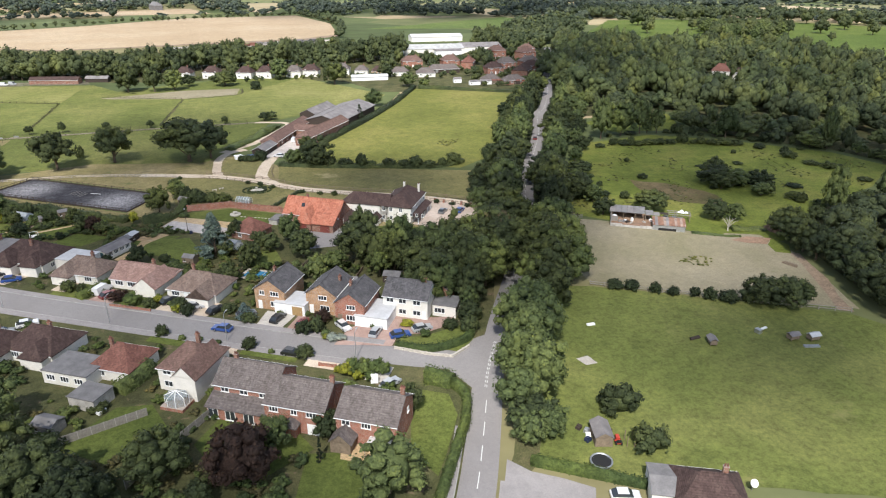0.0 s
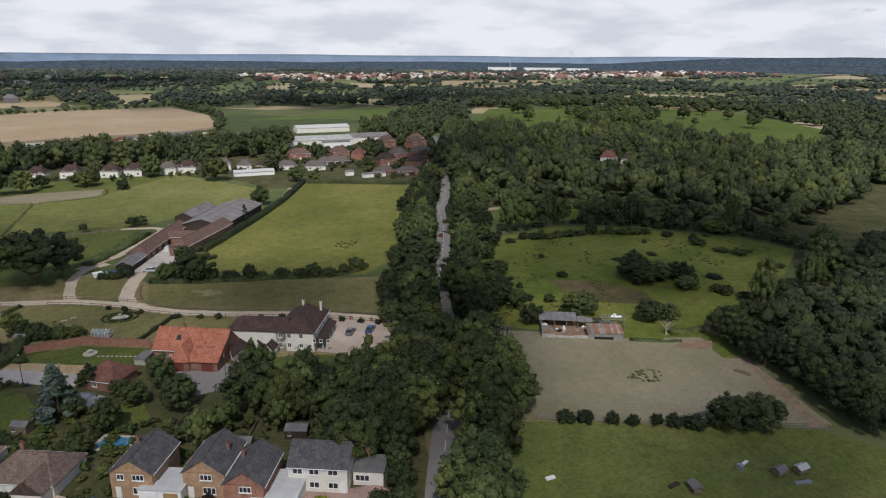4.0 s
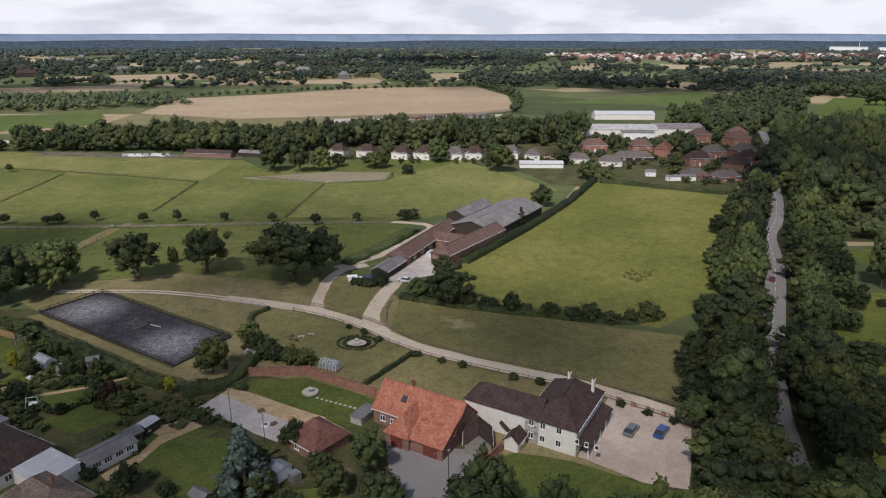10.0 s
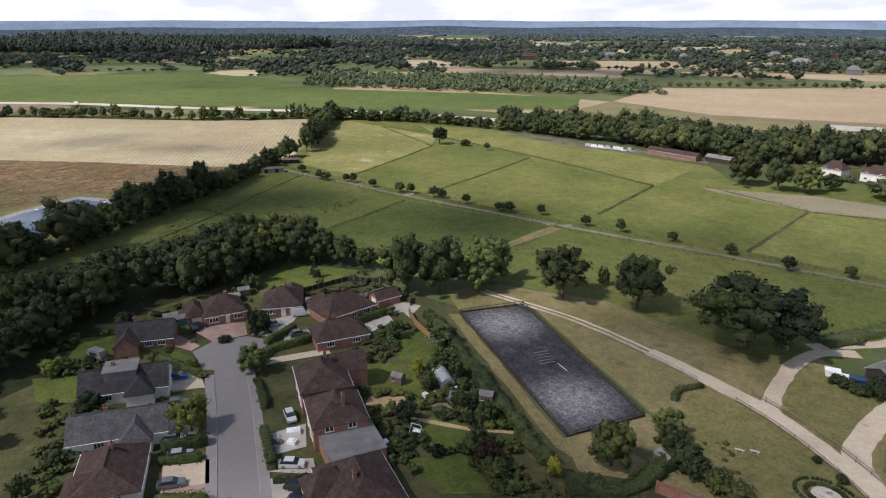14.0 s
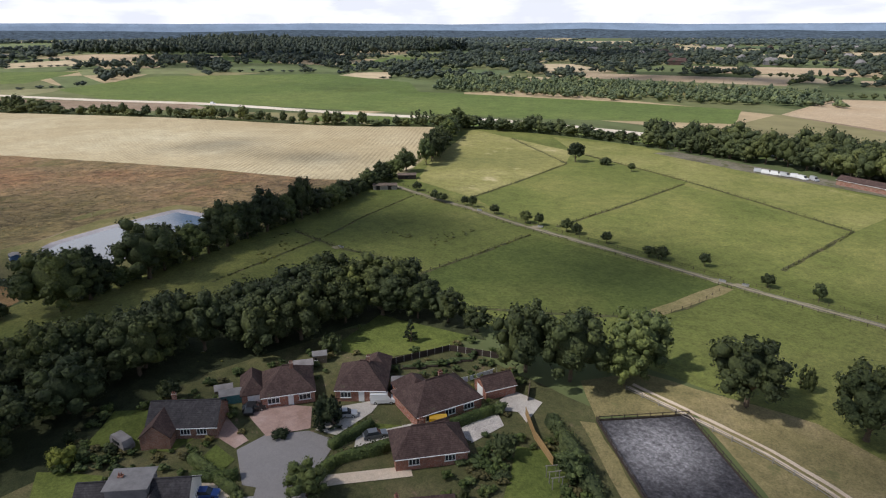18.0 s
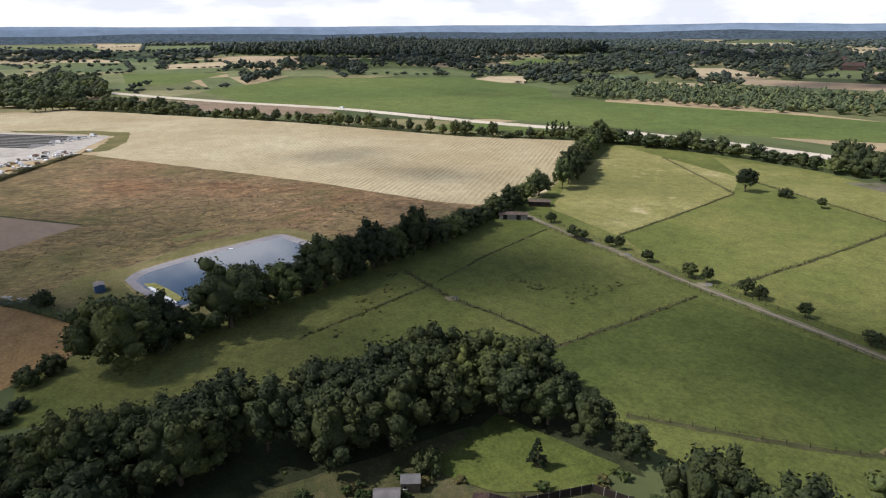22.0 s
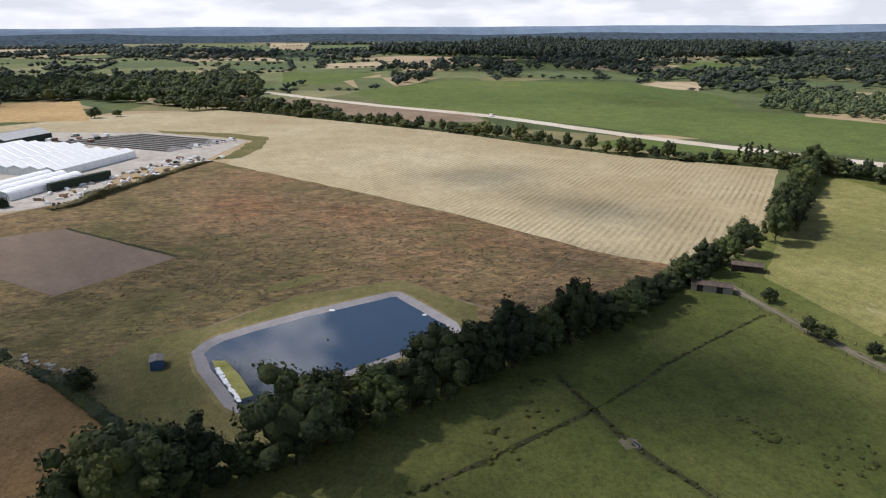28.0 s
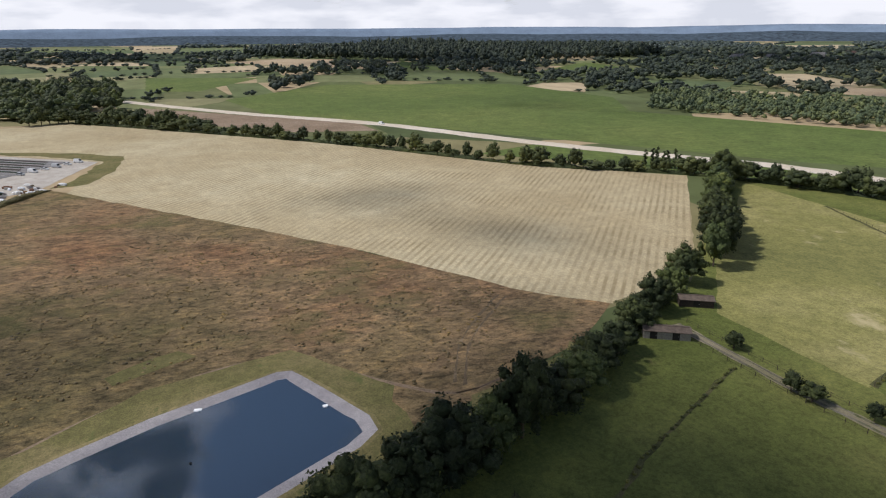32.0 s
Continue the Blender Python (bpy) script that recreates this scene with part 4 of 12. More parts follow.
def scatter(poly, spacing, seed, jitter=0.45):
    """Places spread over a polygon."""
    rnd = random.Random(seed)
    xs, ys = [p[0] for p in poly], [p[1] for p in poly]
    out = []
    y = min(ys)
    row = 0
    while y < max(ys):
        x = min(xs) + (spacing / 2 if row % 2 else 0)
        while x < max(xs):
            px, py = x + rnd.uniform(-jitter, jitter) * spacing, y + rnd.uniform(-jitter, jitter) * spacing
            if inside(px, py, poly):
                out.append((px, py))
            x += spacing
        y += spacing * 0.87
        row += 1
    return out


def along(line, spacing, seed, jitter=0.3):
    rnd = random.Random(seed)
    pts = smooth_line(line, 1.0)
    out, run = [], 0.0
    for p, q in zip(pts, pts[1:]):
        run += (q - p).length
        if run >= spacing:
            run = rnd.uniform(-jitter, jitter) * spacing
            out.append((q.x + rnd.uniform(-jitter, jitter) * spacing * 0.4, q.y + rnd.uniform(-jitter, jitter) * spacing * 0.4))
    return out


# ---- buildings ----
def roof_shape(L, W, eave, rise, hip=0.0, over=0.35, thick=0.14, hip2=None):
    """A pitched roof along local x; hip: how far the ridge's ends are drawn in."""
    hip2 = hip if hip2 is None else hip2
    a, b = L / 2 + (over if hip else over * 0.6), W / 2 + over
    drop = rise * over / (W / 2)
    e = eave - drop
    s = Shape()
    top = [(-a, -b, e), (a, -b, e), (a, b, e), (-a, b, e), (-a + (hip + over if hip else 0), 0, eave + rise), (a - (hip2 + over if hip2 else 0), 0, eave + rise)]
    low = [(x, y, z - thick) for x, y, z in top]
    s.add(top + low, [(0, 1, 5, 4), (2, 3, 4, 5), (3, 0, 4), (1, 2, 5), (7, 6, 10, 11), (9, 8, 11, 10), (6, 9, 10), (8, 7, 11),
                      (0, 6, 7, 1), (1, 7, 8, 2), (2, 8, 9, 3), (3, 9, 6, 0)] if hip or hip2 else
          [(0, 1, 5, 4), (2, 3, 4, 5), (7, 6, 10, 11), (9, 8, 11, 10), (0, 6, 7, 1), (2, 8, 9, 3),
           (1, 7, 11, 5), (5, 11, 8, 2), (3, 9, 10, 4), (4, 10, 6, 0)])
    return s


def wall_shape(L, W, eave, rise, hip=0.0, hip2=None):
    hip2 = hip if hip2 is None else hip2
    s = Shape()
    l, w = L / 2, W / 2
    k = 0.16
    s.box(-l, l, -w, w, -0.2, eave - 0.02)
    for x, h in ((-l, hip), (l, hip2)):
        if not h and rise:
            x0, x1 = (x, x + 0.25) if x < 0 else (x - 0.25, x)
            s.add([(x0, -w, eave - k), (x0, w, eave - k), (x0, 0, eave + rise - k), (x1, -w, eave - k), (x1, w, eave - k), (x1, 0, eave + rise - k)],
                  [(0, 2, 1), (3, 4, 5), (0, 1, 4, 3), (1, 2, 5, 4), (2, 0, 3, 5)])
    return s


def lattice(xs, zs, y0, y1):
    """A one-piece frame of crossing bars: every second cell both ways is an opening."""
    v = [(x, y, z) for y in (y0, y1) for z in zs for x in xs]
    n, k = len(xs), len(xs) * len(zs)
    f = []
    solid = lambda i, j: 0 <= i < n - 1 and 0 <= j < len(zs) - 1 and not (i % 2 and j % 2)
    for j in range(len(zs) - 1):
        for i in range(n - 1):
            if not solid(i, j):
                continue
            a, b, c, d = j * n + i, j * n + i + 1, (j + 1) * n + i + 1, (j + 1) * n + i
            f += [(a, b, c, d), (d + k, c + k, b + k, a + k)]
            for p, q, s in ((a, b, solid(i, j - 1)), (b, c, solid(i + 1, j)), (c, d, solid(i, j + 1)), (d, a, solid(i - 1, j))):
                if not s:
                    f.append((q, p, p + k, q + k))
    return Shape().add(v, f)


def opening(parent, x, z, face, L, W, w, h, kind="window", mat=None, bars=2):
    """A window or door on one face: 's' front (-y), 'n', 'e', 'w'. x runs along that face."""
    turn = {"s": 0, "e": 90, "n": 180, "w": 270}[face]
    d = (W if face in "sn" else L) / 2
    m = Matrix.Rotation(radians(turn), 4, "Z") @ Matrix.Translation((x, -d, z))
    if kind == "window":
        t = 0.09
        cuts = [-w / 2 + w * k / bars for k in range(1, bars)]
        xs = [-w / 2, -w / 2 + t] + [v for c in cuts for v in (c - t / 2, c + t / 2)] + [w / 2 - t, w / 2]
        win = part("window", lattice(xs, [0, t, h - t, h], -0.07, 0.05), mat or M["white"], parent, m=m)
        for k in range(1, len(xs) - 2, 2):
            part("pane", Shape().box(xs[k], xs[k + 1], -0.03, 0.04, t, h - t), M["pane"], win)
        part("sill", Shape().box(-w / 2 - 0.08, w / 2 + 0.08, -0.14, 0.04, -0.09, 0.0), M["white"], win)
        return win
    dr = Shape().box(-w / 2, w / 2, -0.06, 0.05, 0, h)
    if kind == "garage_door":
        pass
    else:
        dr.box(-w / 2 + 0.12, w / 2 - 0.12, -0.08, -0.06, 0.15, h * 0.45), dr.box(-w / 2 + 0.12, w / 2 - 0.12, -0.08, -0.06, h * 0.52, h - 0.15)
    ob = part(kind, dr, mat or M["white"], parent, m=m)
    if kind == "garage_door":
        for i in range(5):
            part("panel", Shape().box(-w / 2 + 0.05, w / 2 - 0.05, -0.08, -0.06, 0.1 + i * h / 5, (i + 0.82) * h / 5), mat or M["white"], ob)
    part("handle", Shape().box(w * 0.3, w * 0.38, -0.12, -0.08, h * 0.45, h * 0.5), M["metal"], ob)
    return ob


def chimney(parent, x, y, z0, z1, mat, pots=2, sx=0.8, sy=0.6):
    s = Shape().box(-sx / 2, sx / 2, -sy / 2, sy / 2, z0, z1 - 0.2).box(-sx / 2 - 0.07, sx / 2 + 0.07, -sy / 2 - 0.07, sy / 2 + 0.07, z1 - 0.2, z1)
    c = part("chimney", s, mat, parent, m=Matrix.Translation((x, y, 0)))
    for i in range(pots):
        p = Shape().tube([(0, 0, z1), (0, 0, z1 + 0.45)], [0.14, 0.11], 8)
        part("chimney_pot", p, M["roof_red"], c, m=Matrix.Translation((sx * ((i + 0.5) / pots - 0.5), 0, 0)))
    return c


def ridge_tiles(parent, L, eave, rise, hip, mat, hip2=None):
    hip2 = hip if hip2 is None else hip2
    z = eave + rise + 0.04
    part("ridge", Shape().tube([(-L / 2 + hip, 0, z), (L / 2 - hip2, 0, z)], [0.13, 0.13], 6), mat, parent)


BUILT = []


def house(x, y, turn, L, W, eave, rise, wall, roof, label, hip=0.0, hip2=None, wins=(), doors=(), stacks=(), name="house", category="house", group="", gutter=True, over=0.35):
    """A building: wins (face, x, z, w, h, bars), doors (face, x, w, h, kind, material), stacks (x, y, top)."""
    BUILT.append((x, y, math.hypot(L, W) * 0.46))
    h = thing(name, turned(x, y, 0, turn), label, category, group)
    wl_ = part("wall", wall_shape(L, W, eave, rise, hip, hip2), M[wall], h)
    part("roof", roof_shape(L, W, eave, rise, hip, over, hip2=hip2), M[roof], h)
    ridge_tiles(h, L, eave, rise, hip, M[roof], hip2)
    if gutter:
        drop = rise * over / (W / 2)
        for s in (-1, 1):
            part("gutter", Shape().tube([(-L / 2 - 0.2, s * (W / 2 + over), eave - drop - 0.05), (L / 2 + 0.2, s * (W / 2 + over), eave - drop - 0.05)], [0.07, 0.07], 5), M["white"], h)
    for face, wx, z, w, hh, bars in wins:
        opening(h, wx, z, face, L, W, w, hh, "window", None, bars)
    for face, dx, w, hh, kind, mat in doors:
        opening(h, dx, 0.05, face, L, W, w, hh, kind, M[mat])
    for cx, cy, top in stacks:
        chimney(h, cx, cy, eave * 0.6, top - 0.25, M["render" if "large white" in label else "brick_brown"], 2, 0.7, 0.5)
    return h


def wing(parent, x, y, turn, L, W, eave, rise, wall, roof, hip=0.0, hip2=None, over=0.3, name="wing"):
    """A lower block built on to a house; its roof is a sub-part."""
    m = turned(x, y, 0, turn)
    b = part(name, wall_shape(L, W, eave, rise, hip, hip2), M[wall], parent, m=m)
    part("roof", roof_shape(L, W, eave, rise, hip, over, hip2=hip2), M[roof], b)
    return b


def flat_block(x, y, turn, L, W, h, wall, roof, label, name="garage", category="garage", parent=None, doors=(), wins=()):
    BUILT.append((x, y, math.hypot(L, W) * 0.46))
    t = parent or thing(name, turned(x, y, 0, turn), label, category)
    m = turned(x, y, 0, turn) if parent else None
    b = part("wall" if not parent else "extension", Shape().box(-L / 2, L / 2, -W / 2, W / 2, -0.2, h), M[wall], t, m=m)
    rf = Shape().box(-L / 2 - 0.15, L / 2 + 0.15, -W / 2 - 0.15, W / 2 + 0.15, h, h + 0.14)
    rf.box(-L / 2 - 0.15, L / 2 + 0.15, -W / 2 - 0.15, -W / 2 - 0.05, h + 0.14, h + 0.22)
    part("roof", rf, M[roof], b if parent else t)
    for face, dx, w, hh, kind, mat in doors:
        opening(b if parent else t, dx, 0.05, face, L, W, w, hh, kind, M[mat])
    for face, wx, z, w, hh, bars in wins:
        opening(b if parent else t, wx, z, face, L, W, w, hh, "window", None, bars)
    return t


CAR_PAINT = {}


def car(x, y, turn, colour, label, kind="car", group="parked cars"):
    """A parked car: lower body, cabin with glass, four wheels, lamps and bumpers."""
    if colour not in CAR_PAINT:
        m, n, l, b = material("car_paint", 0.28, 0.25, 0.5)
        b.inputs["Base Color"].default_value = (*colour, 1)
        b.inputs["Coat Weight"].default_value = 0.6
        CAR_PAINT[colour] = m
    paint = CAR_PAINT[colour]
    t = thing(kind, turned(x, y, 0.09, turn), label, "car" if kind != "van" else "van", group)
    L, W, H = (4.3, 1.75, 1.45) if kind == "car" else (4.9, 1.95, 2.0)
    prof = [(-L / 2, 0.3), (L / 2, 0.3), (L / 2, 0.62), (L * 0.47, 0.78), (L * 0.22, 0.9), (-L * 0.42, 0.95), (-L / 2, 0.8)]
    if kind == "van":
        prof = [(-L / 2, 0.3), (L / 2, 0.3), (L / 2, 0.75), (L * 0.44, 1.0), (L * 0.28, 1.1), (-L / 2, 1.1)]
    s = Shape()
    k = len(prof)
    s.add([(px, sy * W / 2 * (0.94 if pz > 0.7 else 1.0), pz) for sy in (-1, 1) for px, pz in prof],
          [tuple(range(k)), tuple(range(2 * k - 1, k - 1, -1))] + [((i + 1) % k, i, i + k, (i + 1) % k + k) for i in range(k)])
    body = part("body", s, paint, t)
    cab = [(L * 0.24, 0.88), (L * 0.08, H - 0.04), (-L * 0.3, H), (-L * 0.46, 0.92)] if kind == "car" else [(L * 0.3, 1.08), (L * 0.16, H), (-L * 0.49, H), (-L * 0.5, 1.08)]
    g, r = Shape(), Shape()
    w0, w1 = W * 0.46, W * 0.38
    cv = [(px, sy * (w0 if i in (0, 3) else w1), pz) for sy in (-1, 1) for i, (px, pz) in enumerate(cab)]
    g.add(cv, [(0, 1, 2, 3), (7, 6, 5, 4), (1, 0, 4, 5), (3, 2, 6, 7)])
    part("glass", g, M["pane"] if kind == "car" else paint, t)
    r.add([cv[1], cv[2], cv[6], cv[5]] + [(a, b_, c + 0.05) for a, b_, c in (cv[1], cv[2], cv[6], cv[5])],
          [(0, 1, 2, 3), (7, 6, 5, 4), (0, 4, 5, 1), (1, 5, 6, 2), (2, 6, 7, 3), (3, 7, 4, 0)])
    part("roof", r, paint, t)
    for sx in (-0.31, 0.31):
        for sy in (-1, 1):
            w = part("wheel", Shape().tube([(0, -0.1, 0), (0, 0.1, 0)], [0.31, 0.31], 12), M["tyre"], t, m=Matrix.Translation((L * sx, sy * (W / 2 - 0.08), 0.3)))
            part("rim", Shape().tube([(0, -0.115, 0), (0, 0.115, 0)], [0.19, 0.19], 8), M["metal"], w)
    for sy in (-1, 1):
        part("headlight", Shape().box(L / 2 - 0.12, L / 2 + 0.015, sy * W * 0.36 - 0.16, sy * W * 0.36 + 0.16, 0.6, 0.74), M["metal"], body)
    if kind == "van":
        part("windscreen", Shape().add([(L * 0.295, -0.8, 1.12), (L * 0.295, 0.8, 1.12), (L * 0.175, 0.7, 1.92), (L * 0.175, -0.7, 1.92)], [(0, 1, 2, 3)]), M["pane"], body, m=Matrix.Translation((0.03, 0, 0)))
    return t


def fence(line, label, height=1.1, step=2.4, rails=2, mat="timber", name="fence", pick=True, thick=0.1, rail=0.05):
    """Post-and-rail fence. pick: posts and rails are parts of their own; rail: half a rail's height."""
    pts = []
    base = smooth_line(line, 0.4)
    run = step
    for p, q in zip(base, base[1:]):
        run += (q - p).length
        if run >= step:
            pts.append(q.copy())
            run = 0.0
    f = thing(name, Matrix.Translation((pts[0].x, pts[0].y, 0)), label, "fence") if pick else None
    o = Vector((pts[0].x, pts[0].y, 0)) if pick else Vector((0, 0, 0))
    joined = Shape()
    post = Shape().box(-thick / 2, thick / 2, -thick / 2, thick / 2, -0.2, height + 0.1).mesh("post", M[mat])
    for i, p in enumerate(pts):
        if pick:
            part("post", post, None, f, m=Matrix.Translation(p - o))
        else:
            joined.box(p.x - thick / 2, p.x + thick / 2, p.y - thick / 2, p.y + thick / 2, -0.2, height + 0.1)
        if i + 1 < len(pts):
            d = pts[i + 1] - p
            a = math.degrees(math.atan2(d.y, d.x))
            for k in range(rails):
                z = height * (k + 1) / rails - 0.08
                m = turned(p.x - o.x, p.y - o.y, 0, a)
                if pick:
                    part("rail", Shape().box(0, d.length, -0.03, 0.03, z - 0.06, z + 0.06), M[mat], f, m=m)
                else:
                    joined.box(0, d.length, -rail * 0.6, rail * 0.6, z - rail, z + rail, m)
    if pick:
        return f
    return tagged(part(name, joined, M[mat]), label, "fence", "", "stuff")


def panel_fence(line, height, label, mat="timber_grey", name="panel_fence", step=1.83, posts="concrete"):
    """Close-boarded panels between posts."""
    f = thing(name, Matrix.Translation((line[0][0], line[0][1], 0)), label, "fence")
    o = Vector((line[0][0], line[0][1], 0))
    for (x0, y0), (x1, y1) in zip(line, line[1:]):
        d = math.hypot(x1 - x0, y1 - y0)
        k = max(1, round(d / step))
        w = d / k
        a = math.degrees(math.atan2(y1 - y0, x1 - x0))
        k2 = 2 * int(w / 0.3)   # boards stand in and out in turn
        xs = [0.05 + (w - 0.1) * (i // 2 + (i % 2)) / k2 for i in range(2 * k2)]
        side = [(px, 0.02 + 0.03 * ((i // 2) % 2)) for i, px in enumerate(xs)]
        n2 = len(side)
        pan = Shape().add([(px, sy * py, z) for sy in (-1, 1) for z in (0.08, height) for px, py in side],
                          [(i, i + 1, n2 + i + 1, n2 + i) for i in range(n2 - 1)] + [(2 * n2 + i + 1, 2 * n2 + i, 3 * n2 + i, 3 * n2 + i + 1) for i in range(n2 - 1)]
                          + [(n2 + i, n2 + i + 1, 3 * n2 + i + 1, 3 * n2 + i) for i in range(n2 - 1)])
        pm = pan.mesh("panel", M[mat])
        qm = Shape().box(-0.05, 0.05, -0.06, 0.06, -0.2, height + 0.06).mesh("post", M[posts])
        for i in range(k):
            m = turned(x0 - o.x, y0 - o.y, 0, a) @ Matrix.Translation((w * i, 0, 0))
            part("panel", pm, None, f, m=m)
            part("post", qm, None, f, m=m)
    return f


def garden_wall(line, height, thick, label, mat="brick", name="garden_wall"):
    f = thing(name, Matrix.Translation((line[0][0], line[0][1], 0)), label, "wall")
    for (x0, y0), (x1, y1) in zip(line, line[1:]):
        d = math.hypot(x1 - x0, y1 - y0)
        m = turned(x0 - line[0][0], y0 - line[0][1], 0, math.degrees(math.atan2(y1 - y0, x1 - x0)))
        part("wall", Shape().box(0, d, -thick / 2, thick / 2, -0.2, height), M[mat], f, m=m)
        part("coping", Shape().box(-0.05, d + 0.05, -thick / 2 - 0.06, thick / 2 + 0.06, height, height + 0.09), M["brick_brown" if mat == "brick" else "stone"], f, m=m)
        for i in range(int(d / 3.2) + 1):
            part("pier", Shape().box(-0.2, 0.2, -thick / 2 - 0.1, thick / 2 + 0.1, -0.2, height + 0.16), M[mat], f, m=m @ Matrix.Translation((min(i * 3.2, d), 0, 0)))
    return f


def shed(x, y, turn, L, W, eave, rise, label, wall="timber", roof="felt", name="garden_shed", category="shed", door=True):
    h = thing(name, turned(x, y, 0, turn), label, category)
    part("wall", wall_shape(L, W, eave, rise), M[wall], h)
    part("roof", roof_shape(L, W, eave, rise, 0, 0.15, 0.06), M[roof], h)
    if door:
        opening(h, L * 0.15, 0.05, "s", L, W, 0.8, min(1.8, eave - 0.15), "door", M[wall])
        opening(h, -L * 0.28, 0.9, "s", L, W, 0.6, 0.6, "window", M["timber"], 1)
    return h


# ---- the ground ----
def sheet():
    """One sheet of ground to the horizon, finer near the middle."""
    rings = [0, 150, 300, 450, 650, 900, 1300, 1900, 2800, 3900, 5200]
    s = Shape()
    k = 72
    v = [(-100, 150, 0)]
    for r in rings[1:]:
        v += [(-100 + r * math.cos(2 * math.pi * i / k), 150 + r * math.sin(2 * math.pi * i / k), 0) for i in range(k)]
    f = [(0, 1 + i, 1 + (i + 1) % k) for i in range(k)]
    for j in range(len(rings) - 2):
        a, b = 1 + j * k, 1 + (j + 1) * k
        f += [(a + i, b + i, b + (i + 1) % k, a + (i + 1) % k) for i in range(k)]
    s.add(v, f)
    return tagged(part("ground", s, M["far"]), "wide countryside of dark woods and fields", "ground", "", "structure")


sheet()
patch("gardens_ground", [(-18, -40), (8, -2), (24, 48), (36, 110), (34, 130), (-20, 147), (-60, 130), (-72, 131), (-126, 160), (-150, 155), (-180, 150), (-190, 110), (-212, 56), (-190, 22), (-130, -8), (-60, -44)], M["garden"], 0.02, "mixed garden ground of grass and beds")
patch("village_ground", [(20, 330), (100, 316), (140, 400), (160, 520), (60, 500), (-60, 470), (-170, 420), (-150, 385), (-60, 390), (0, 370)], M["garden"], 0.015, "garden ground of the far hamlet")
patch("woodland_ground", [(112, 40), (118, 80), (130, 98), (178, 118), (205, 150), (195, 172), (160, 198), (168, 250), (112, 246), (118, 300), (135, 400), (170, 440), (215, 560), (255, 512), (310, 540), (352, 484), (400, 452), (440, 340), (350, 150), (220, 20)], M["garden"], 0.02, "rough grass and scrub under the open wood")
patch("west_wood_ground", [(-206, 58), (-213, 94), (-208, 130), (-198, 152), (-176, 164), (-160, 160), (-184, 140), (-180, 100), (-160, 70), (-150, 40)], M["wood_floor"], 0.03, "woodland floor, near-black for tree shade")
patch("pasture", [(-236, 60), (-262, 96), (-290, 165), (-330, 240), (-440, 350), (-375, 378), (-315, 392), (-260, 386), (-157, 378), (-135, 352), (-62, 402), (-30, 392), (0, 352), (22, 320), (12, 296), (-38, 258), (-44, 204), (-48, 194), (-60, 183), (-105, 187), (-140, 178), (-180, 158), (-200, 140), (-214, 95), (-215, 60)], M["pasture"], 0.02, "grazed pasture with worn yellow patches")
patch("pasture_lush", [(-203, 160), (-216, 221), (-148, 236), (-148, 200), (-176, 166)], M["pasture_dark"], 0.035, "lush dark green paddock")
patch("pasture_middle", [(-216, 234), (-235, 328), (-157, 317), (-148, 260), (-150, 245)], M["pasture_mid"], 0.035, "green paddock with yellow patches")
patch("pasture_strip", [(-148, 245), (-148, 260), (-156, 318), (-140, 333), (-93, 321), (-91, 256)], M["pasture"], 0.03, "green paddock")
# the upper paddocks' paler grass holds painted sunlight
patch("pasture_sunny", [(-270, 235), (-300, 318), (-324, 345), (-426, 348), (-345, 262), (-310, 232)], M["pasture_sunlit"], 0.035, "yellowed paddock with sunlight painted into its paler colour")
patch("pasture_top", [(-324, 346), (-370, 372), (-315, 390), (-260, 384), (-160, 374), (-156, 320), (-237, 336)], M["pasture_soft"], 0.036, "paddock with sunlight painted into its paler grass")
patch("pasture_west", [(-270, 236), (-300, 317), (-323, 344), (-237, 334), (-219, 236), (-245, 230)], M["pasture_mid"], 0.034, "green paddock with faint yellow patches")
patch("pasture_east", [(-90, 257), (-92, 320), (-62, 334), (-30, 392), (0, 352), (22, 320), (10, 298), (-36, 262)], M["pasture_soft"], 0.035, "yellow-green paddock")
patch("dry_strip", [(-139, 330), (-98, 350), (-65, 353), (-64, 333), (-92, 323), (-131, 327)], M["sandpad"], 0.05, "bare sandy strip beside the paddock")
patch("grounds", [(-130, 178), (-100, 190), (-60, 186), (-50, 196), (-43, 190), (-30, 178), (-28, 160), (-21, 147), (33, 126), (30, 103), (-4, 108), (-25, 124), (-56, 132), (-66, 126), (-72, 131), (-66, 150), (-114, 174), (-124, 158), (-135, 165)], M["dry"], 0.03, "parched grass round the riding arena")
patch("ring_lawn", [(-64, 163), (-44, 165), (-22, 149), (-27, 128), (-42, 134), (-60, 138)], M["pasture_dry"], 0.045, "dry mown lawn with a round bed")
patch("walled_lawn", [(-54, 129), (-42, 131), (-38, 129), (-26, 124), (-25, 114), (-33, 114), (-54, 125)], M["lawn"], 0.05, "small walled lawn")
patch("house_lawn", [(-20, 147), (0, 140), (-3, 124), (-22, 121), (-27, 128)], M["pasture_dry"], 0.05, "dry lawn behind the big house")
patch("drive_lawn", [(-48, 166), (-51, 178), (-51, 189), (-41, 192), (-36, 181), (-36, 166), (-38, 161)], M["pasture_dry"], 0.05, "lawn between the two drives")
patch("north_field", [(-16, 206), (-27, 182), (38, 165), (60, 186), (104, 313), (45, 337), (40, 340), (5, 250)], M["hay"], 0.03, "sunlit yellow-green meadow")
patch("south_field", [(-30, 177), (46, 160), (41, 127), (-4, 143), (-20, 148), (-29, 158)], M["pasture_dry"], 0.03, "dry grass paddock")
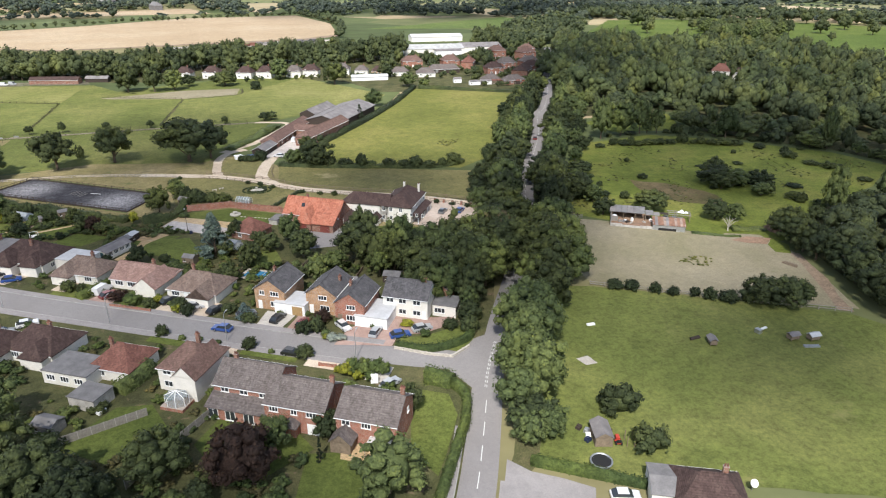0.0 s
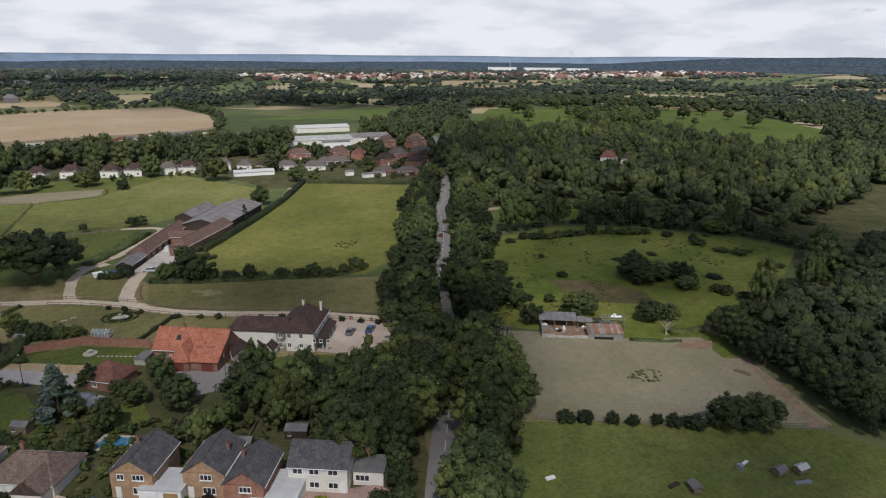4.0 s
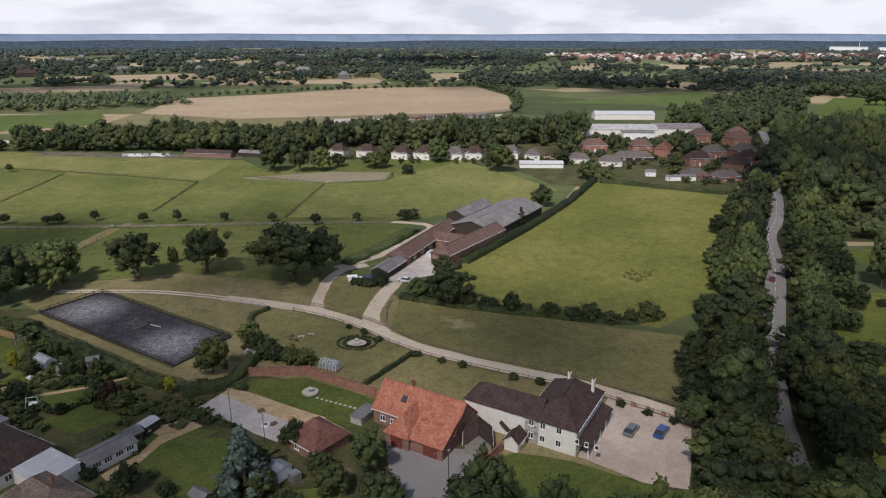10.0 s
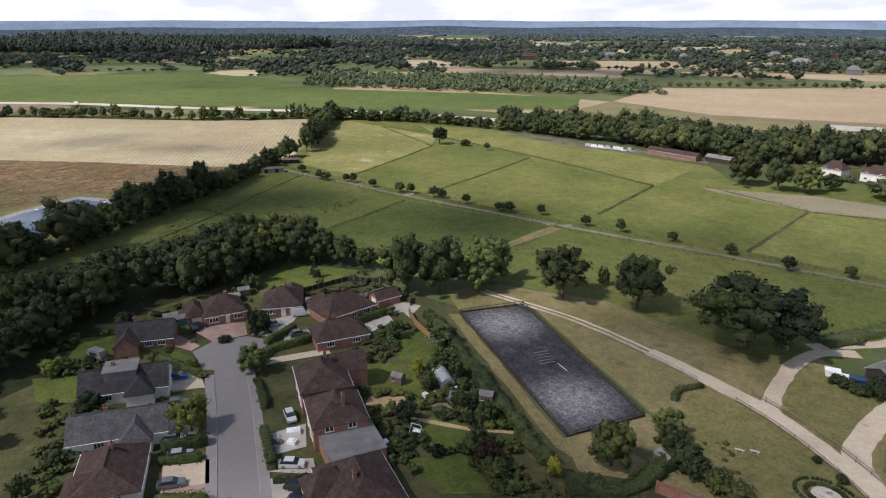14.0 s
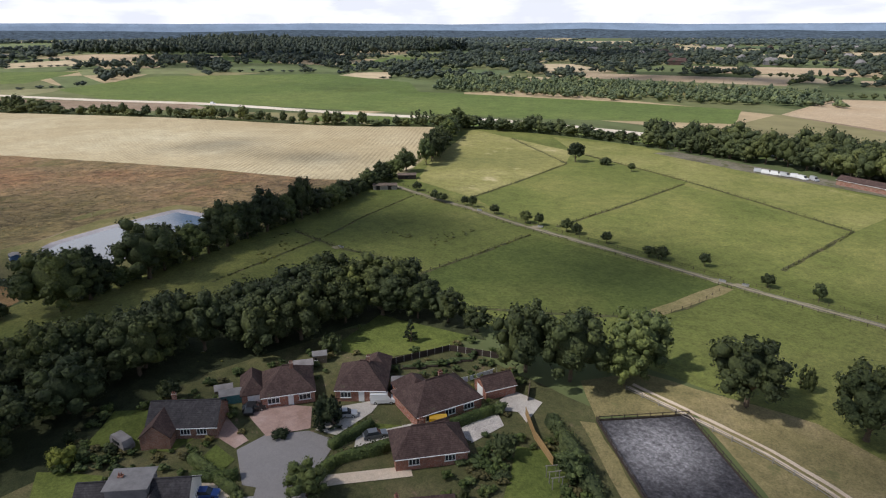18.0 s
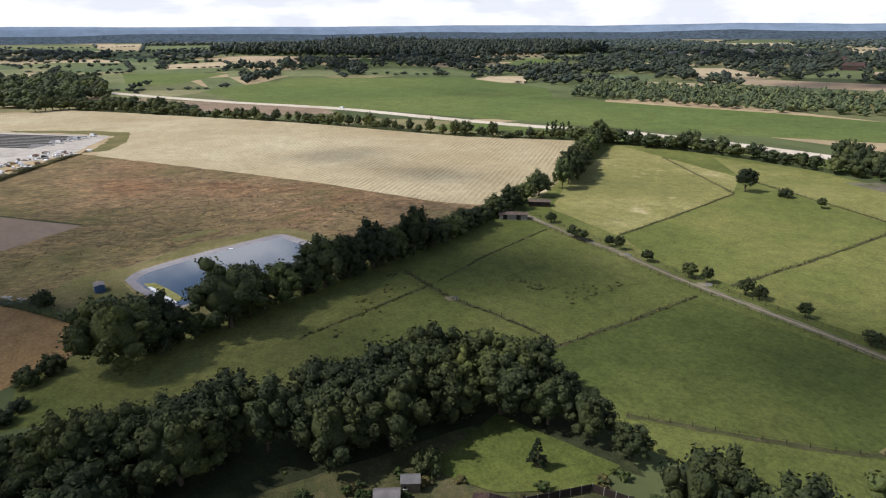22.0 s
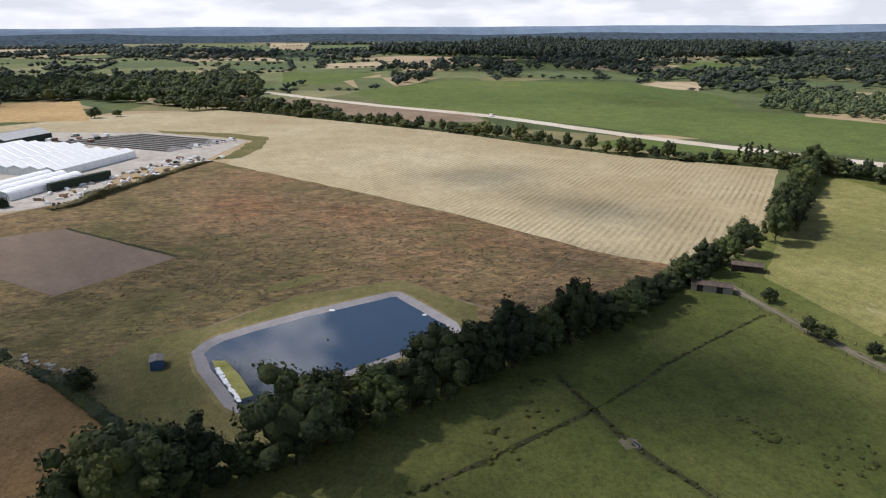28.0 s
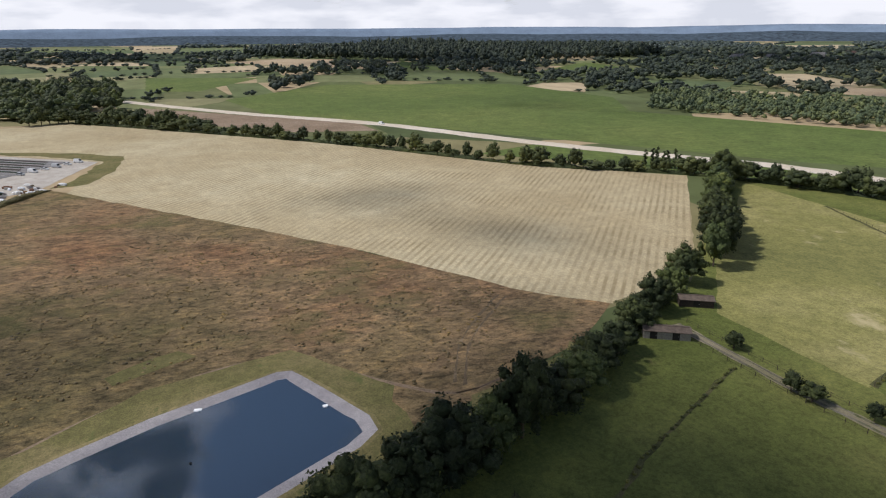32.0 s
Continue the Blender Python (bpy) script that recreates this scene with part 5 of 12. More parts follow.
patch("paddock_lawn", [(20, 5), (34, -1), (45, -3), (70, -10), (120, -30), (130, 10), (110, 30), (102, 41), (51, 62), (42, 64), (33, 42)], M["paddock"], 0.03, "wide mown paddock of bright green grass")
patch("bare_paddock", [(51, 63), (50.5, 89), (57, 108), (69, 104), (93, 91), (110, 86), (112, 72), (106, 42)], M["sandpad"], 0.035, "bare sandy paddock with thin grass")
patch("rough_meadow", [(60, 112), (80, 164), (95, 193), (132, 204), (158, 192), (194, 164), (202, 142), (176, 121), (142, 104), (122, 84), (111, 80), (93, 92), (70, 105)], M["scrub"], 0.03, "rough tussocky meadow")
patch("clearing", [(112, 232), (130, 242), (162, 246), (152, 210), (118, 212)], M["scrub"], 0.04, "small rough clearing in the wood")
patch("stubble_field", [(-515, 52), (-592, 55), (-645, -17), (-660, -90), (-640, -130), (-700, -142), (-755, -76), (-779, 13), (-604, 190), (-500, 270), (-448, 333), (-358, 264), (-336, 246), (-325, 211), (-344, 191), (-407, 146)], M["stubble"], 0.03, "pale field of cut hay in rows")
patch("fallow_field", [(-515, 52), (-407, 146), (-344, 191), (-325, 211), (-308, 192), (-293, 160), (-262, 92), (-255, 70), (-303, 31), (-330, 0), (-400, -40), (-430, -12), (-451, 13), (-525, 41)], M["brown"], 0.03, "brown fallow field with dry weeds")
patch("ploughed_plot", [(-398.3, 12), (-358.1, 60), (-329.5, 33.6), (-346, 12.8), (-374, 0.5), (-390, -8)], M["plough"], 0.045, "bare ploughed plot")
patch("pond_bank", [(-296, 62), (-303, 80), (-318, 98), (-326, 128), (-303, 146), (-283, 140), (-262, 96), (-256, 74), (-276, 55)], M["bank_grass"], 0.05, "grassy bank round the pond")
patch("nursery_verge", [(-528, 42), (-545, 50), (-592, 57), (-622, 22), (-640, -10), (-652, -18), (-628, 38), (-606, 66), (-560, 66), (-532, 58)], M["bank_grass"], 0.047, "weedy verge round the head of the nursery", "ground", 3)
patch("orange_field", [(-300, 22), (-284, 46), (-262, 67), (-248, 73), (-236, 62), (-205, 30), (-260, -20)], M["ripe"], 0.06, "small ripe orange field")
patch("far_crop", [(-930, 130), (-790, 160), (-660, 262), (-454, 412), (-340, 524), (-388, 606), (-500, 562), (-684, 461), (-795, 516), (-1006, 491), (-1090, 267)], M["crop"], 0.03, "wide green crop field")
patch("haul_verge", [(-470, 330), (-375, 384), (-300, 402), (-250, 406), (-250, 445), (-340, 440), (-440, 405), (-500, 360), (-560, 310), (-540, 260)], M["crop"], 0.028, "green verge beside the haul road")
patch("far_soil", [(-880, 52), (-790, 62), (-670, 160), (-652, 228), (-700, 222), (-775, 150)], M["soil"], 0.04, "bare brown soil beside the haul road")
patch("wheat_field", [(-352, 605), (-243, 575), (-36, 650), (0, 690), (-8, 835), (-57, 985), (-209, 943), (-300, 830), (-389, 758)], M["wheat"], 0.03, "wide ripe wheat field")
patch("wheat_edge", [(-340, 598), (-243, 567), (-36, 632), (0, 668), (0, 690), (-36, 650), (-243, 575), (-352, 605)], M["soil"], 0.04, "pale stony edge of the wheat field")
patch("tan_field_a", [(-728, 758), (-500, 865), (-547, 979), (-801, 832)], M["wheat"], 0.03, "ripe field beyond the plantation", wobble=2)
patch("tan_field_b", [(-462, 966), (-188, 1042), (-244, 1166), (-490, 1023)], M["wheat"], 0.03, "ripe field behind a hedge", wobble=2)
patch("tan_field_c", [(-714, 977), (-544, 1111), (-637, 1272), (-824, 1124)], M["wheat"], 0.03, "far ripe field", wobble=2)
patch("tan_field_d", [(-720, -84), (-722, -158), (-740, -200), (-886, -225), (-890, -150)], M["ripe_pale"], 0.03, "ripe field beside the wood", wobble=2)
patch("tan_field_e", [(-1500, 348), (-1835, 152), (-2000, 300), (-1900, 420)], M["wheat"], 0.03, "far ripe field", wobble=4)
patch("green_field_a", [(-1065, 43), (-1051, 103), (-1269, 193), (-1341, 24)], M["crop"], 0.03, "far green field", wobble=3)
patch("green_field_b", [(-1320, 532), (-1490, 415), (-1724, 550)], M["crop"], 0.03, "far green field", wobble=3)
patch("green_field_c", [(-1173, 594), (-1118, 823), (-1486, 891)], M["crop"], 0.03, "far green field", wobble=3)
patch("green_field_d", [(225, 515), (255, 505), (310, 533), (348, 478), (393, 450), (374, 384), (358, 332), (432, 338), (606, 490), (684, 700), (618, 780), (511, 842), (374, 845), (320, 746), (235, 600)], M["park"], 0.045, "wide green parkland field", wobble=3)
patch("green_field_e", [(33, 749), (197, 742), (290, 803), (244, 922)], M["crop"], 0.03, "green field behind the sheds", wobble=3)
patch("tan_field_f", [(660, 1809), (1008, 1817), (1050, 2000), (700, 2000)], M["wheat"], 0.03, "far pale field", wobble=4)
patch("tan_field_g", [(1199, 1874), (1448, 1813), (1600, 1990), (1300, 2080)], M["wheat"], 0.03, "far pale field", wobble=4)
patch("tan_field_h", [(-520, 720), (-640, 640), (-560, 600), (-470, 660)], M["pasture_dry"], 0.03, "rough field by the plantation", wobble=2)
patch("nursery_yard", [(-424, -26), (-432, -10), (-452, 6), (-496, 2), (-526, 38), (-592, 54), (-643, -17), (-657, -86), (-640, -128), (-520, -150)], M["concrete_yard"], 0.05, "dusty nursery yard")

# ---- roads ----
LANE = smooth_line([(-9, -45), (0, -26), (9.2, 0), (13.7, 14.8), (18.3, 31), (23.4, 44.3), (27, 53.6), (46.2, 101), (53, 129), (60.5, 153), (69, 175), (84, 216), (94, 251), (104, 272), (118, 310), (140, 380), (165, 450), (190, 540)], 3.0)
CLOSE = smooth_line([(17, 34.5), (6, 37.5), (-14, 45), (-35, 54), (-58, 64), (-84, 75.5), (-104, 85.5), (-122, 94.5), (-136, 101), (-144, 106)], 3.0)
# strip along the lane whose dark colour carries the tree shade
ribbon("lane_wood_floor", LANE[44:], 15, -13, M["wood_floor"], 0.045, "near-black ground under the lane trees with shade in its colour", "ground", 0, 2)
ribbon("lane", LANE, 2.8, -2.8, M["asphalt"], 0.08, "grey asphalt lane with worn patches")
ribbon("close_road", CLOSE[1:], 3.2, -3.2, M["asphalt"], 0.076, "grey asphalt residential road")
patch("junction", [(10.5, 33), (6, 34.5), (8, 41), (14, 41), (19, 43.5), (22.5, 44.8), (14.6, 25)], M["asphalt"], 0.084, "asphalt road junction", "road", 0)
patch("turning_head", [(-141, 97.5), (-150.5, 99.5), (-152, 105), (-149, 112), (-143.5, 114.8), (-138, 109), (-134, 104)], M["asphalt"], 0.084, "asphalt turning head of the close", "road", 0)
ribbon("pavement_north", CLOSE[6:-3], -3.32, -5.0, M["pavement"], 0.16, "narrow asphalt pavement", "pavement", 0.16)
ribbon("pavement_south", CLOSE[6:-3], 5.0, 3.32, M["pavement"], 0.16, "narrow asphalt pavement", "pavement", 0.16)
ribbon("lane_pavement", LANE[:22], 4.8, 3.25, M["pavement"], 0.17, "narrow pavement beside the lane", "pavement", 0.17)
ribbon("lane_verge", LANE[2:18], -3.25, -4.9, M["pavement"], 0.14, "dusty tarmac verge", "pavement", 0.14)
for nm, ln, o in (("kerb_a", CLOSE[6:-3], 3.26), ("kerb_b", CLOSE[6:-3], -3.26), ("kerb_c", LANE[:22], 3.18)):
    ribbon(nm, ln, o + 0.07, o - 0.07, M["kerb"], 0.19, "pale concrete kerb", "kerb", 0.19)


def dashes(line, start, gap, length, width, label, off=0.0, skip=()):
    """Painted dashes along a road, each a part."""
    t = thing("road_marking", Matrix.Identity(4), label, "road marking", "", "structure")
    pts = offset_line(line, off)
    run, nxt = 0.0, start
    for p, q in zip(pts, pts[1:]):
        d = (q - p).length
        while nxt < run + d:
            c = p.lerp(q, (nxt - run) / d)
            a = math.degrees(math.atan2(q.y - p.y, q.x - p.x))
            if not any(s0 < nxt < s1 for s0, s1 in skip):
                part("dash", Shape().box(-length / 2, length / 2, -width / 2, width / 2, 0.0, 0.006), M["line"], t, m=turned(c.x, c.y, 0.088, a))
            nxt += gap
        run += d
    return t


dashes(LANE, 4, 6.0, 3.6, 0.14, "worn white centre dashes on the lane", 0.0, ((75, 96),))
dashes(LANE, 76, 1.4, 0.8, 0.12, "short white dashes at the junction mouth", 0.12, ((0, 75.5), (92, 999)))
dashes(LANE, 76, 1.4, 0.8, 0.12, "short white dashes at the junction mouth", 0.45, ((0, 75.5), (92, 999)))

DRIVE = smooth_line([(-128, 172), (-114, 173.5), (-97, 174.5), (-74, 171.5), (-62, 169), (-50, 166), (-35, 158), (-22, 148.5), (-13, 144.5), (0, 139.5), (14, 135), (27, 128.5), (38, 122)], 2.5)
ribbon("drive", DRIVE[18:], 2.0, -2.0, M["gravel"], 0.09, "pale gravel drive", "drive", 0, 0.4)
for off in (0.8, -0.8):
    ribbon("farm_track", offset_line(DRIVE[:20], off), 0.42, -0.42, M["gravel"], 0.085, "dusty wheel track beside the arena", "track", 0, 0.25)
ribbon("drive_west", smooth_line([(-50, 166), (-52, 172), (-53, 180), (-53.5, 190), (-51, 199), (-45, 204)], 2), 1.7, -1.7, M["gravel"], 0.092, "pale gravel branch of the drive", "drive", 0, 0.4)
ribbon("drive_east", smooth_line([(-30, 155), (-34.5, 161), (-35.5, 168), (-35, 178), (-33.5, 188), (-32, 196)], 2), 2.2, -2.2, M["gravel"], 0.094, "pale gravel branch of the drive", "drive", 0, 0.4)
ribbon("back_track", smooth_line([(-54, 200), (-43, 213), (-36, 230), (-30, 246), (-33, 253), (-46, 255)], 2), 1.7, -1.4, M["gravel"], 0.09, "dusty track behind the stables", "track", 0, 0.7)
TRACK = smooth_line([(-308, 218), (-275, 221), (-257, 224), (-228, 226), (-190, 232), (-148, 238), (-92, 248), (-46, 255)], 3)
ribbon("track_bed", TRACK, 1.35, -1.35, M["sandpad"], 0.064, "worn earth track through the paddocks", "track", 0, 0.7)
for nm, o in (("wheel_track_a", 0.9), ("wheel_track_b", -0.9)):
    ribbon(nm, TRACK, o + 0.35, o - 0.35, M["rut"], 0.07, "worn wheel track through the paddocks", "track", 0, 0.4)
ribbon("haul_road", smooth_line([(-960, 25), (-941, 39), (-800, 140), (-691, 234), (-569, 306), (-483, 366), (-440, 397), (-340, 430), (-250, 436)], 10), 7, -7, M["chalk"], 0.06, "pale bare haul road across the fields", "road", 0, 2)
patch("car_park", [(13, 109), (23, 103), (30, 102), (35, 121), (21, 130)], M["car_park"], 0.096, "gravel car park of the big house", "drive", 0.5)
patch("barn_court", [(-21, 110), (-17, 95), (-8.4, 96), (-0.6, 109), (-7, 109)], M["asphalt"], 0.08, "grey gravel court before the barn", "yard")
patch("sand_yard", [(-60, 117), (-56.4, 125.3), (-33.7, 116.3), (-40.5, 107.6)], M["sand"], 0.08, "sandy yard with pale concrete", "yard")
patch("sand_yard_slab", [(-59.9, 117), (-57.4, 122.4), (-37.2, 112.4), (-40.5, 107.7)], M["slab"], 0.1, "broken pale concrete slab", "yard", 0.8)
patch("farm_yard", [(-35, 189), (-22.5, 196.5), (-22.8, 203), (-26.5, 220), (-33.5, 208), (-38, 198)], M["slab"], 0.1, "pale concrete stable yard", "yard", 0.3)
patch("inner_yard", [(-22, 238), (-10, 233), (-6, 244), (-18, 248)], M["slab"], 0.1, "small concrete inner yard", "yard", 0.3)

# ---- far woods, hedges and the rim of hills ----
# the hamlet: place, turn, length, depth, eaves, wall, roof
HAMLET = [(-105, 398, -12, 10, 8, 4.3, "render", "roof_brown"), (-87.5, 399, -14, 11, 8, 4.3, "render", "roof_brown"), (-65.5, 395, -16, 10.5, 8.4, 4.3, "render", "roof_brown"), (-52.5, 395.5, -16, 10.5, 8.4, 4.3, "render", "roof_brown"),
          (-33.5, 396.5, -12, 10, 8, 4.2, "render", "roof_grey"), (-22.5, 399, -12, 11, 8, 4.2, "render", "roof_brown"), (-1, 404, -10, 10, 8, 4.2, "render", "roof_grey"), (12, 401, -8, 9, 8, 3.4, "render", "roof_grey"), (24, 399, -8, 10, 7.5, 3, "brick_buff", "roof_brown"),
          (38, 393, -5, 12, 8, 3, "render", "roof_grey"), (55, 386, -5, 13, 8, 3, "render", "roof_grey"), (51, 433, 5, 15, 9, 4.8, "brick", "roof_farm"), (80, 434, 8, 13, 9, 4.8, "brick", "roof_farm"), (92, 423, 70, 13, 9, 5, "brick", "roof_red"), (70, 402, 4, 22, 8, 3, "timber_dark", "roof_grey"),
          (125, 472, 20, 13, 10, 7, "brick", "roof_farm"), (147, 462, 20, 14, 10, 6.5, "brick", "roof_farm"), (119, 416, 15, 13, 9, 4.8, "brick", "roof_grey"), (138, 421, 18, 14, 9, 4.8, "brick", "roof_grey"), (121, 378, 60, 15, 11, 5, "brick_brown", "roof_brown"),
          (107, 350, 25, 14, 8, 2.8, "brick", "roof_grey"), (93, 354, 15, 11, 7.5, 2.8, "render", "roof_grey"), (133, 398, 20, 12, 9, 4.8, "brick", "roof_brown"), (104, 392, 10, 12, 9, 4.8, "brick", "roof_brown"), (158, 498, 20, 12, 9, 5, "brick", "roof_farm")]
SHEDS = [(78, 512, 4, 52, 22, 5, "render", "pale_sheet"), (121, 522, 4, 36, 22, 5, "render", "sheet"), (88, 491, 4, 22, 9, 5, "white", "sheet")]


def before_houses(spots):
    """Garden growth, kept low between the houses and the camera so that they show, and out of their walls."""
    out = []
    for x, y, r, h in spots:
        for b in HAMLET + SHEDS:
            dx, dy = abs(x - b[0]), b[1] - y
            if dx < b[3] / 2 + r and 0 <= dy < 46:
                h = min(h, 2.6 + 0.085 * max(0, dy - 6))
                r = min(r, 1.6 + 0.05 * dy)
            if dx < b[3] / 2 + r and abs(dy) < b[4] / 2 + r:
                h = 0
        if h > 0:
            out.append((x, y, r, h))
    return out


def region(poly, spacing, r0, r1, h0, h1, seed):
    rnd = random.Random(seed)
    return [(x, y, rnd.uniform(r0, r1), rnd.uniform(h0, h1)) for x, y in scatter(poly, spacing, seed, 0.8)]


def spare(spots, x, y, ax, ay):
    """Leave out the trees of an oval opening."""
    return [s for s in spots if ((s[0] - x) / ax) ** 2 + ((s[1] - y) / ay) ** 2 > 1]


def lowered(spots, x, y):
    """Trees kept low and narrow along the camera's line of sight to the house in the wood."""
    way = Vector((-x, 20 - y)).normalized()
    out = []
    for a, b, r, h in spots:
        d = Vector((a - x, b - y))
        along_, side = d.dot(way), abs(d.x * way.y - d.y * way.x)
        if 0 < along_ < 90 and side < 17:
            h = min(h, 2.5 + 0.15 * along_)
            r = min(r, 3 + 0.06 * along_)
        out.append((a, b, r, h))
    return out


def row(line, spacing, r0, r1, h0, h1, seed):
    rnd = random.Random(seed)
    return [(x, y, rnd.uniform(r0, r1), rnd.uniform(h0, h1)) for x, y in along(line, spacing, seed)]


EAST = lowered(spare(spare(spare(region([(150, 205), (205, 158), (260, 180), (380, 240), (432, 338), (362, 333), (378, 386), (396, 450), (350, 480), (310, 532), (255, 505), (222, 545), (190, 530), (170, 440), (138, 385), (122, 300), (118, 250), (165, 250)], 11.0, 3.2, 8.6, 6, 19, 1), 247, 336, 22, 14), 247, 341, 12, 12), 266, 346, 12, 10), 254, 342)
EAST = [(x, y, r * (0.75 if x + y < 430 else 1.0), h * (0.62 if x + y < 430 else 1.0)) for x, y, r, h in EAST]   # lower towards the meadow
woods("east_wood", EAST[::3], M["leaf_far"], "dark broadleaf wood on the far side of the lane", 2, 92)
woods("east_wood_oak", EAST[1::3], M["leaf_belt"], "green oaks standing in the wood", 2, 92)
woods("east_wood_ash", [(x, y, r * 1.1, h * 1.1) for x, y, r, h in EAST[2::3]], M["leaf_fresh"], "lighter green trees standing in the wood", 2, 92)
woods("south_east_wood", region([(114, 40), (122, 76), (136, 90), (182, 105), (240, 140), (330, 150), (260, 20), (150, -20)], 7.8, 3.2, 6.0, 5, 10.5, 2), M["leaf_far"], "dense broadleaf wood beside the bare paddock", 2, 92)
for x_, y_, r_, h_ in (row([(-330, 412), (-262, 402), (-220, 406), (-158, 399), (-110, 432), (-60, 450), (0, 459), (40, 470)], 8.5, 4.5, 8, 11, 18, 3) + row([(-310, 424), (-220, 420), (-158, 414), (-100, 448), (-20, 470), (50, 484)], 9, 5, 8.5, 12, 19, 4) + row([(-250, 434), (-158, 430), (-90, 464), (-10, 486), (60, 498)], 11, 5, 8.5, 12, 19, 41)):
    tree("far_oak", x_, y_, h_ / 12.5, r_ / 5.6, "tall roadside tree behind the paddocks", "tree belt")
woods("hamlet_trees", before_houses(region([(60, 470), (120, 470), (180, 520), (180, 640), (140, 660), (126, 560), (60, 500)], 13, 4, 7, 8, 14, 5) + region([(-60, 425), (20, 440), (50, 400), (95, 360), (110, 400), (130, 470), (40, 470)], 12.5, 2.4, 5.0, 5, 12, 6)), M["leaf_belt"], "garden trees among the far houses", 2, 50)
for x_, y_, r_, h_ in row([(-779, 13), (-690, 108), (-604, 192), (-500, 274), (-448, 338), (-375, 382)], 7.5, 2.4, 6.2, 3.5, 11, 7):
    tree("far_oak", x_, y_, h_ / 12.5, r_ / 5.6, "bush or small tree in the gappy field hedge", "field hedge trees")
NW_WOOD = [s for s in region([(-800, -20), (-880, -130), (-900, -235), (-740, -215), (-640, -190), (-800, -500), (-1100, -450), (-1150, 0), (-1000, 20), (-870, 40)], 16.0, 6, 12, 8, 18, 8)]
woods("north_west_wood", NW_WOOD[::2], M["leaf_far"], "large dark wood beyond the nursery", 2, 62)
woods("north_west_wood_ash", NW_WOOD[1::2], M["leaf_fresh"], "lighter green trees in the wood beyond the nursery", 2, 40)
for x_, y_, r_, h_ in row([(-770, -24), (-782, 6), (-745, 58), (-690, 112)], 7.5, 5, 9, 8, 15, 9) + [(-738, -86, 5.5, 9), (-744, -70, 3.5, 6)]:
    tree("far_oak", x_, y_, h_ / 12.5, r_ / 5.6, "tall tree at the head of the pale field", "corner trees")
for x_, y_, r_, h_ in row([(-425, 352), (-375, 381), (-330, 392), (-290, 398), (-250, 402)], 8.0, 3.4, 6.0, 6, 12, 72):
    tree("far_oak", x_, y_, h_ / 12.5, r_ / 5.6, "rounded tree in the hedge by the haul road", "hedge trees by the haul road")
for k_ in range(7):
    tree("poplar", -476 + 2.6 * k_, 328.5 + 1.5 * k_ + (k_ % 2), 0.75 + 0.1 * (k_ % 3), 1.1, "slim upright poplar in the field hedge", "poplar row")
hedge([(-779, 13), (-690, 106), (-604, 190), (-500, 272), (-448, 336), (-375, 380), (-300, 398)], 3.0, 1.6, "low dark hedge along the pale field", "leaf", 0.7, 1.2, 0.35)
woods("plantation", region([(-690, 482), (-500, 568), (-345, 690), (-420, 780), (-620, 720), (-840, 600)], 9.5, 2.2, 5.5, 3, 10, 10), M["leaf_pale"], "young pale green plantation", 1, 24)
woods("wheat_hedges", row([(-389, 765), (-265, 880), (-57, 992), (40, 1010)], 10, 3, 5, 4, 8, 11) + row([(0, 640), (5, 740), (-5, 835), (-50, 985)], 12, 4, 8, 5, 12, 12) + row([(-490, 1030), (-250, 1172)], 12, 4, 6, 5, 9, 13) + row([(-720, 970), (-547, 985), (-500, 870)], 12, 4, 6, 5, 9, 14), M["leaf_far"], "hedges between the far ripe fields", 1, 14)
woods("park_trees", region([(378, 855), (511, 850), (624, 790), (694, 705), (800, 760), (660, 900), (400, 1000), (330, 900)], 17, 6, 11, 10, 18, 15) + region([(690, 690), (612, 490), (445, 340), (395, 240), (560, 300), (900, 700)], 14, 5, 10, 8, 17, 19) + region([(150, 560), (215, 560), (300, 740), (320, 860), (200, 740)], 14, 5, 9, 8, 16, 20), M["leaf_far"], "dark trees round the parkland", 2, 40)
for x_, y_ in scatter([(419, 700), (392, 600), (430, 570), (502, 632), (530, 690), (470, 715)], 15, 16):
    tree("far_oak" if (int(x_) + int(y_)) % 3 else "ash", x_, y_, 0.9 + 0.5 * ((x_ * 7.3) % 1), 1.0 + 0.5 * ((y_ * 3.1) % 1), "rounded tree in a parkland clump", "parkland trees")
for x_, y_, h_ in ((485, 834, 1.3), (470, 818, 1.1), (615, 756, 1.5), (543, 633, 1.3), (605, 673, 1.4), (540, 517, 1.5), (346, 660, 1.2), (590, 610, 1.2), (640, 720, 1.3), (380, 760, 1.6), (392, 752, 1.1), (500, 560, 0.7)):
    tree("far_oak", x_, y_, h_, h_, "single broad tree in the parkland", "parkland trees")


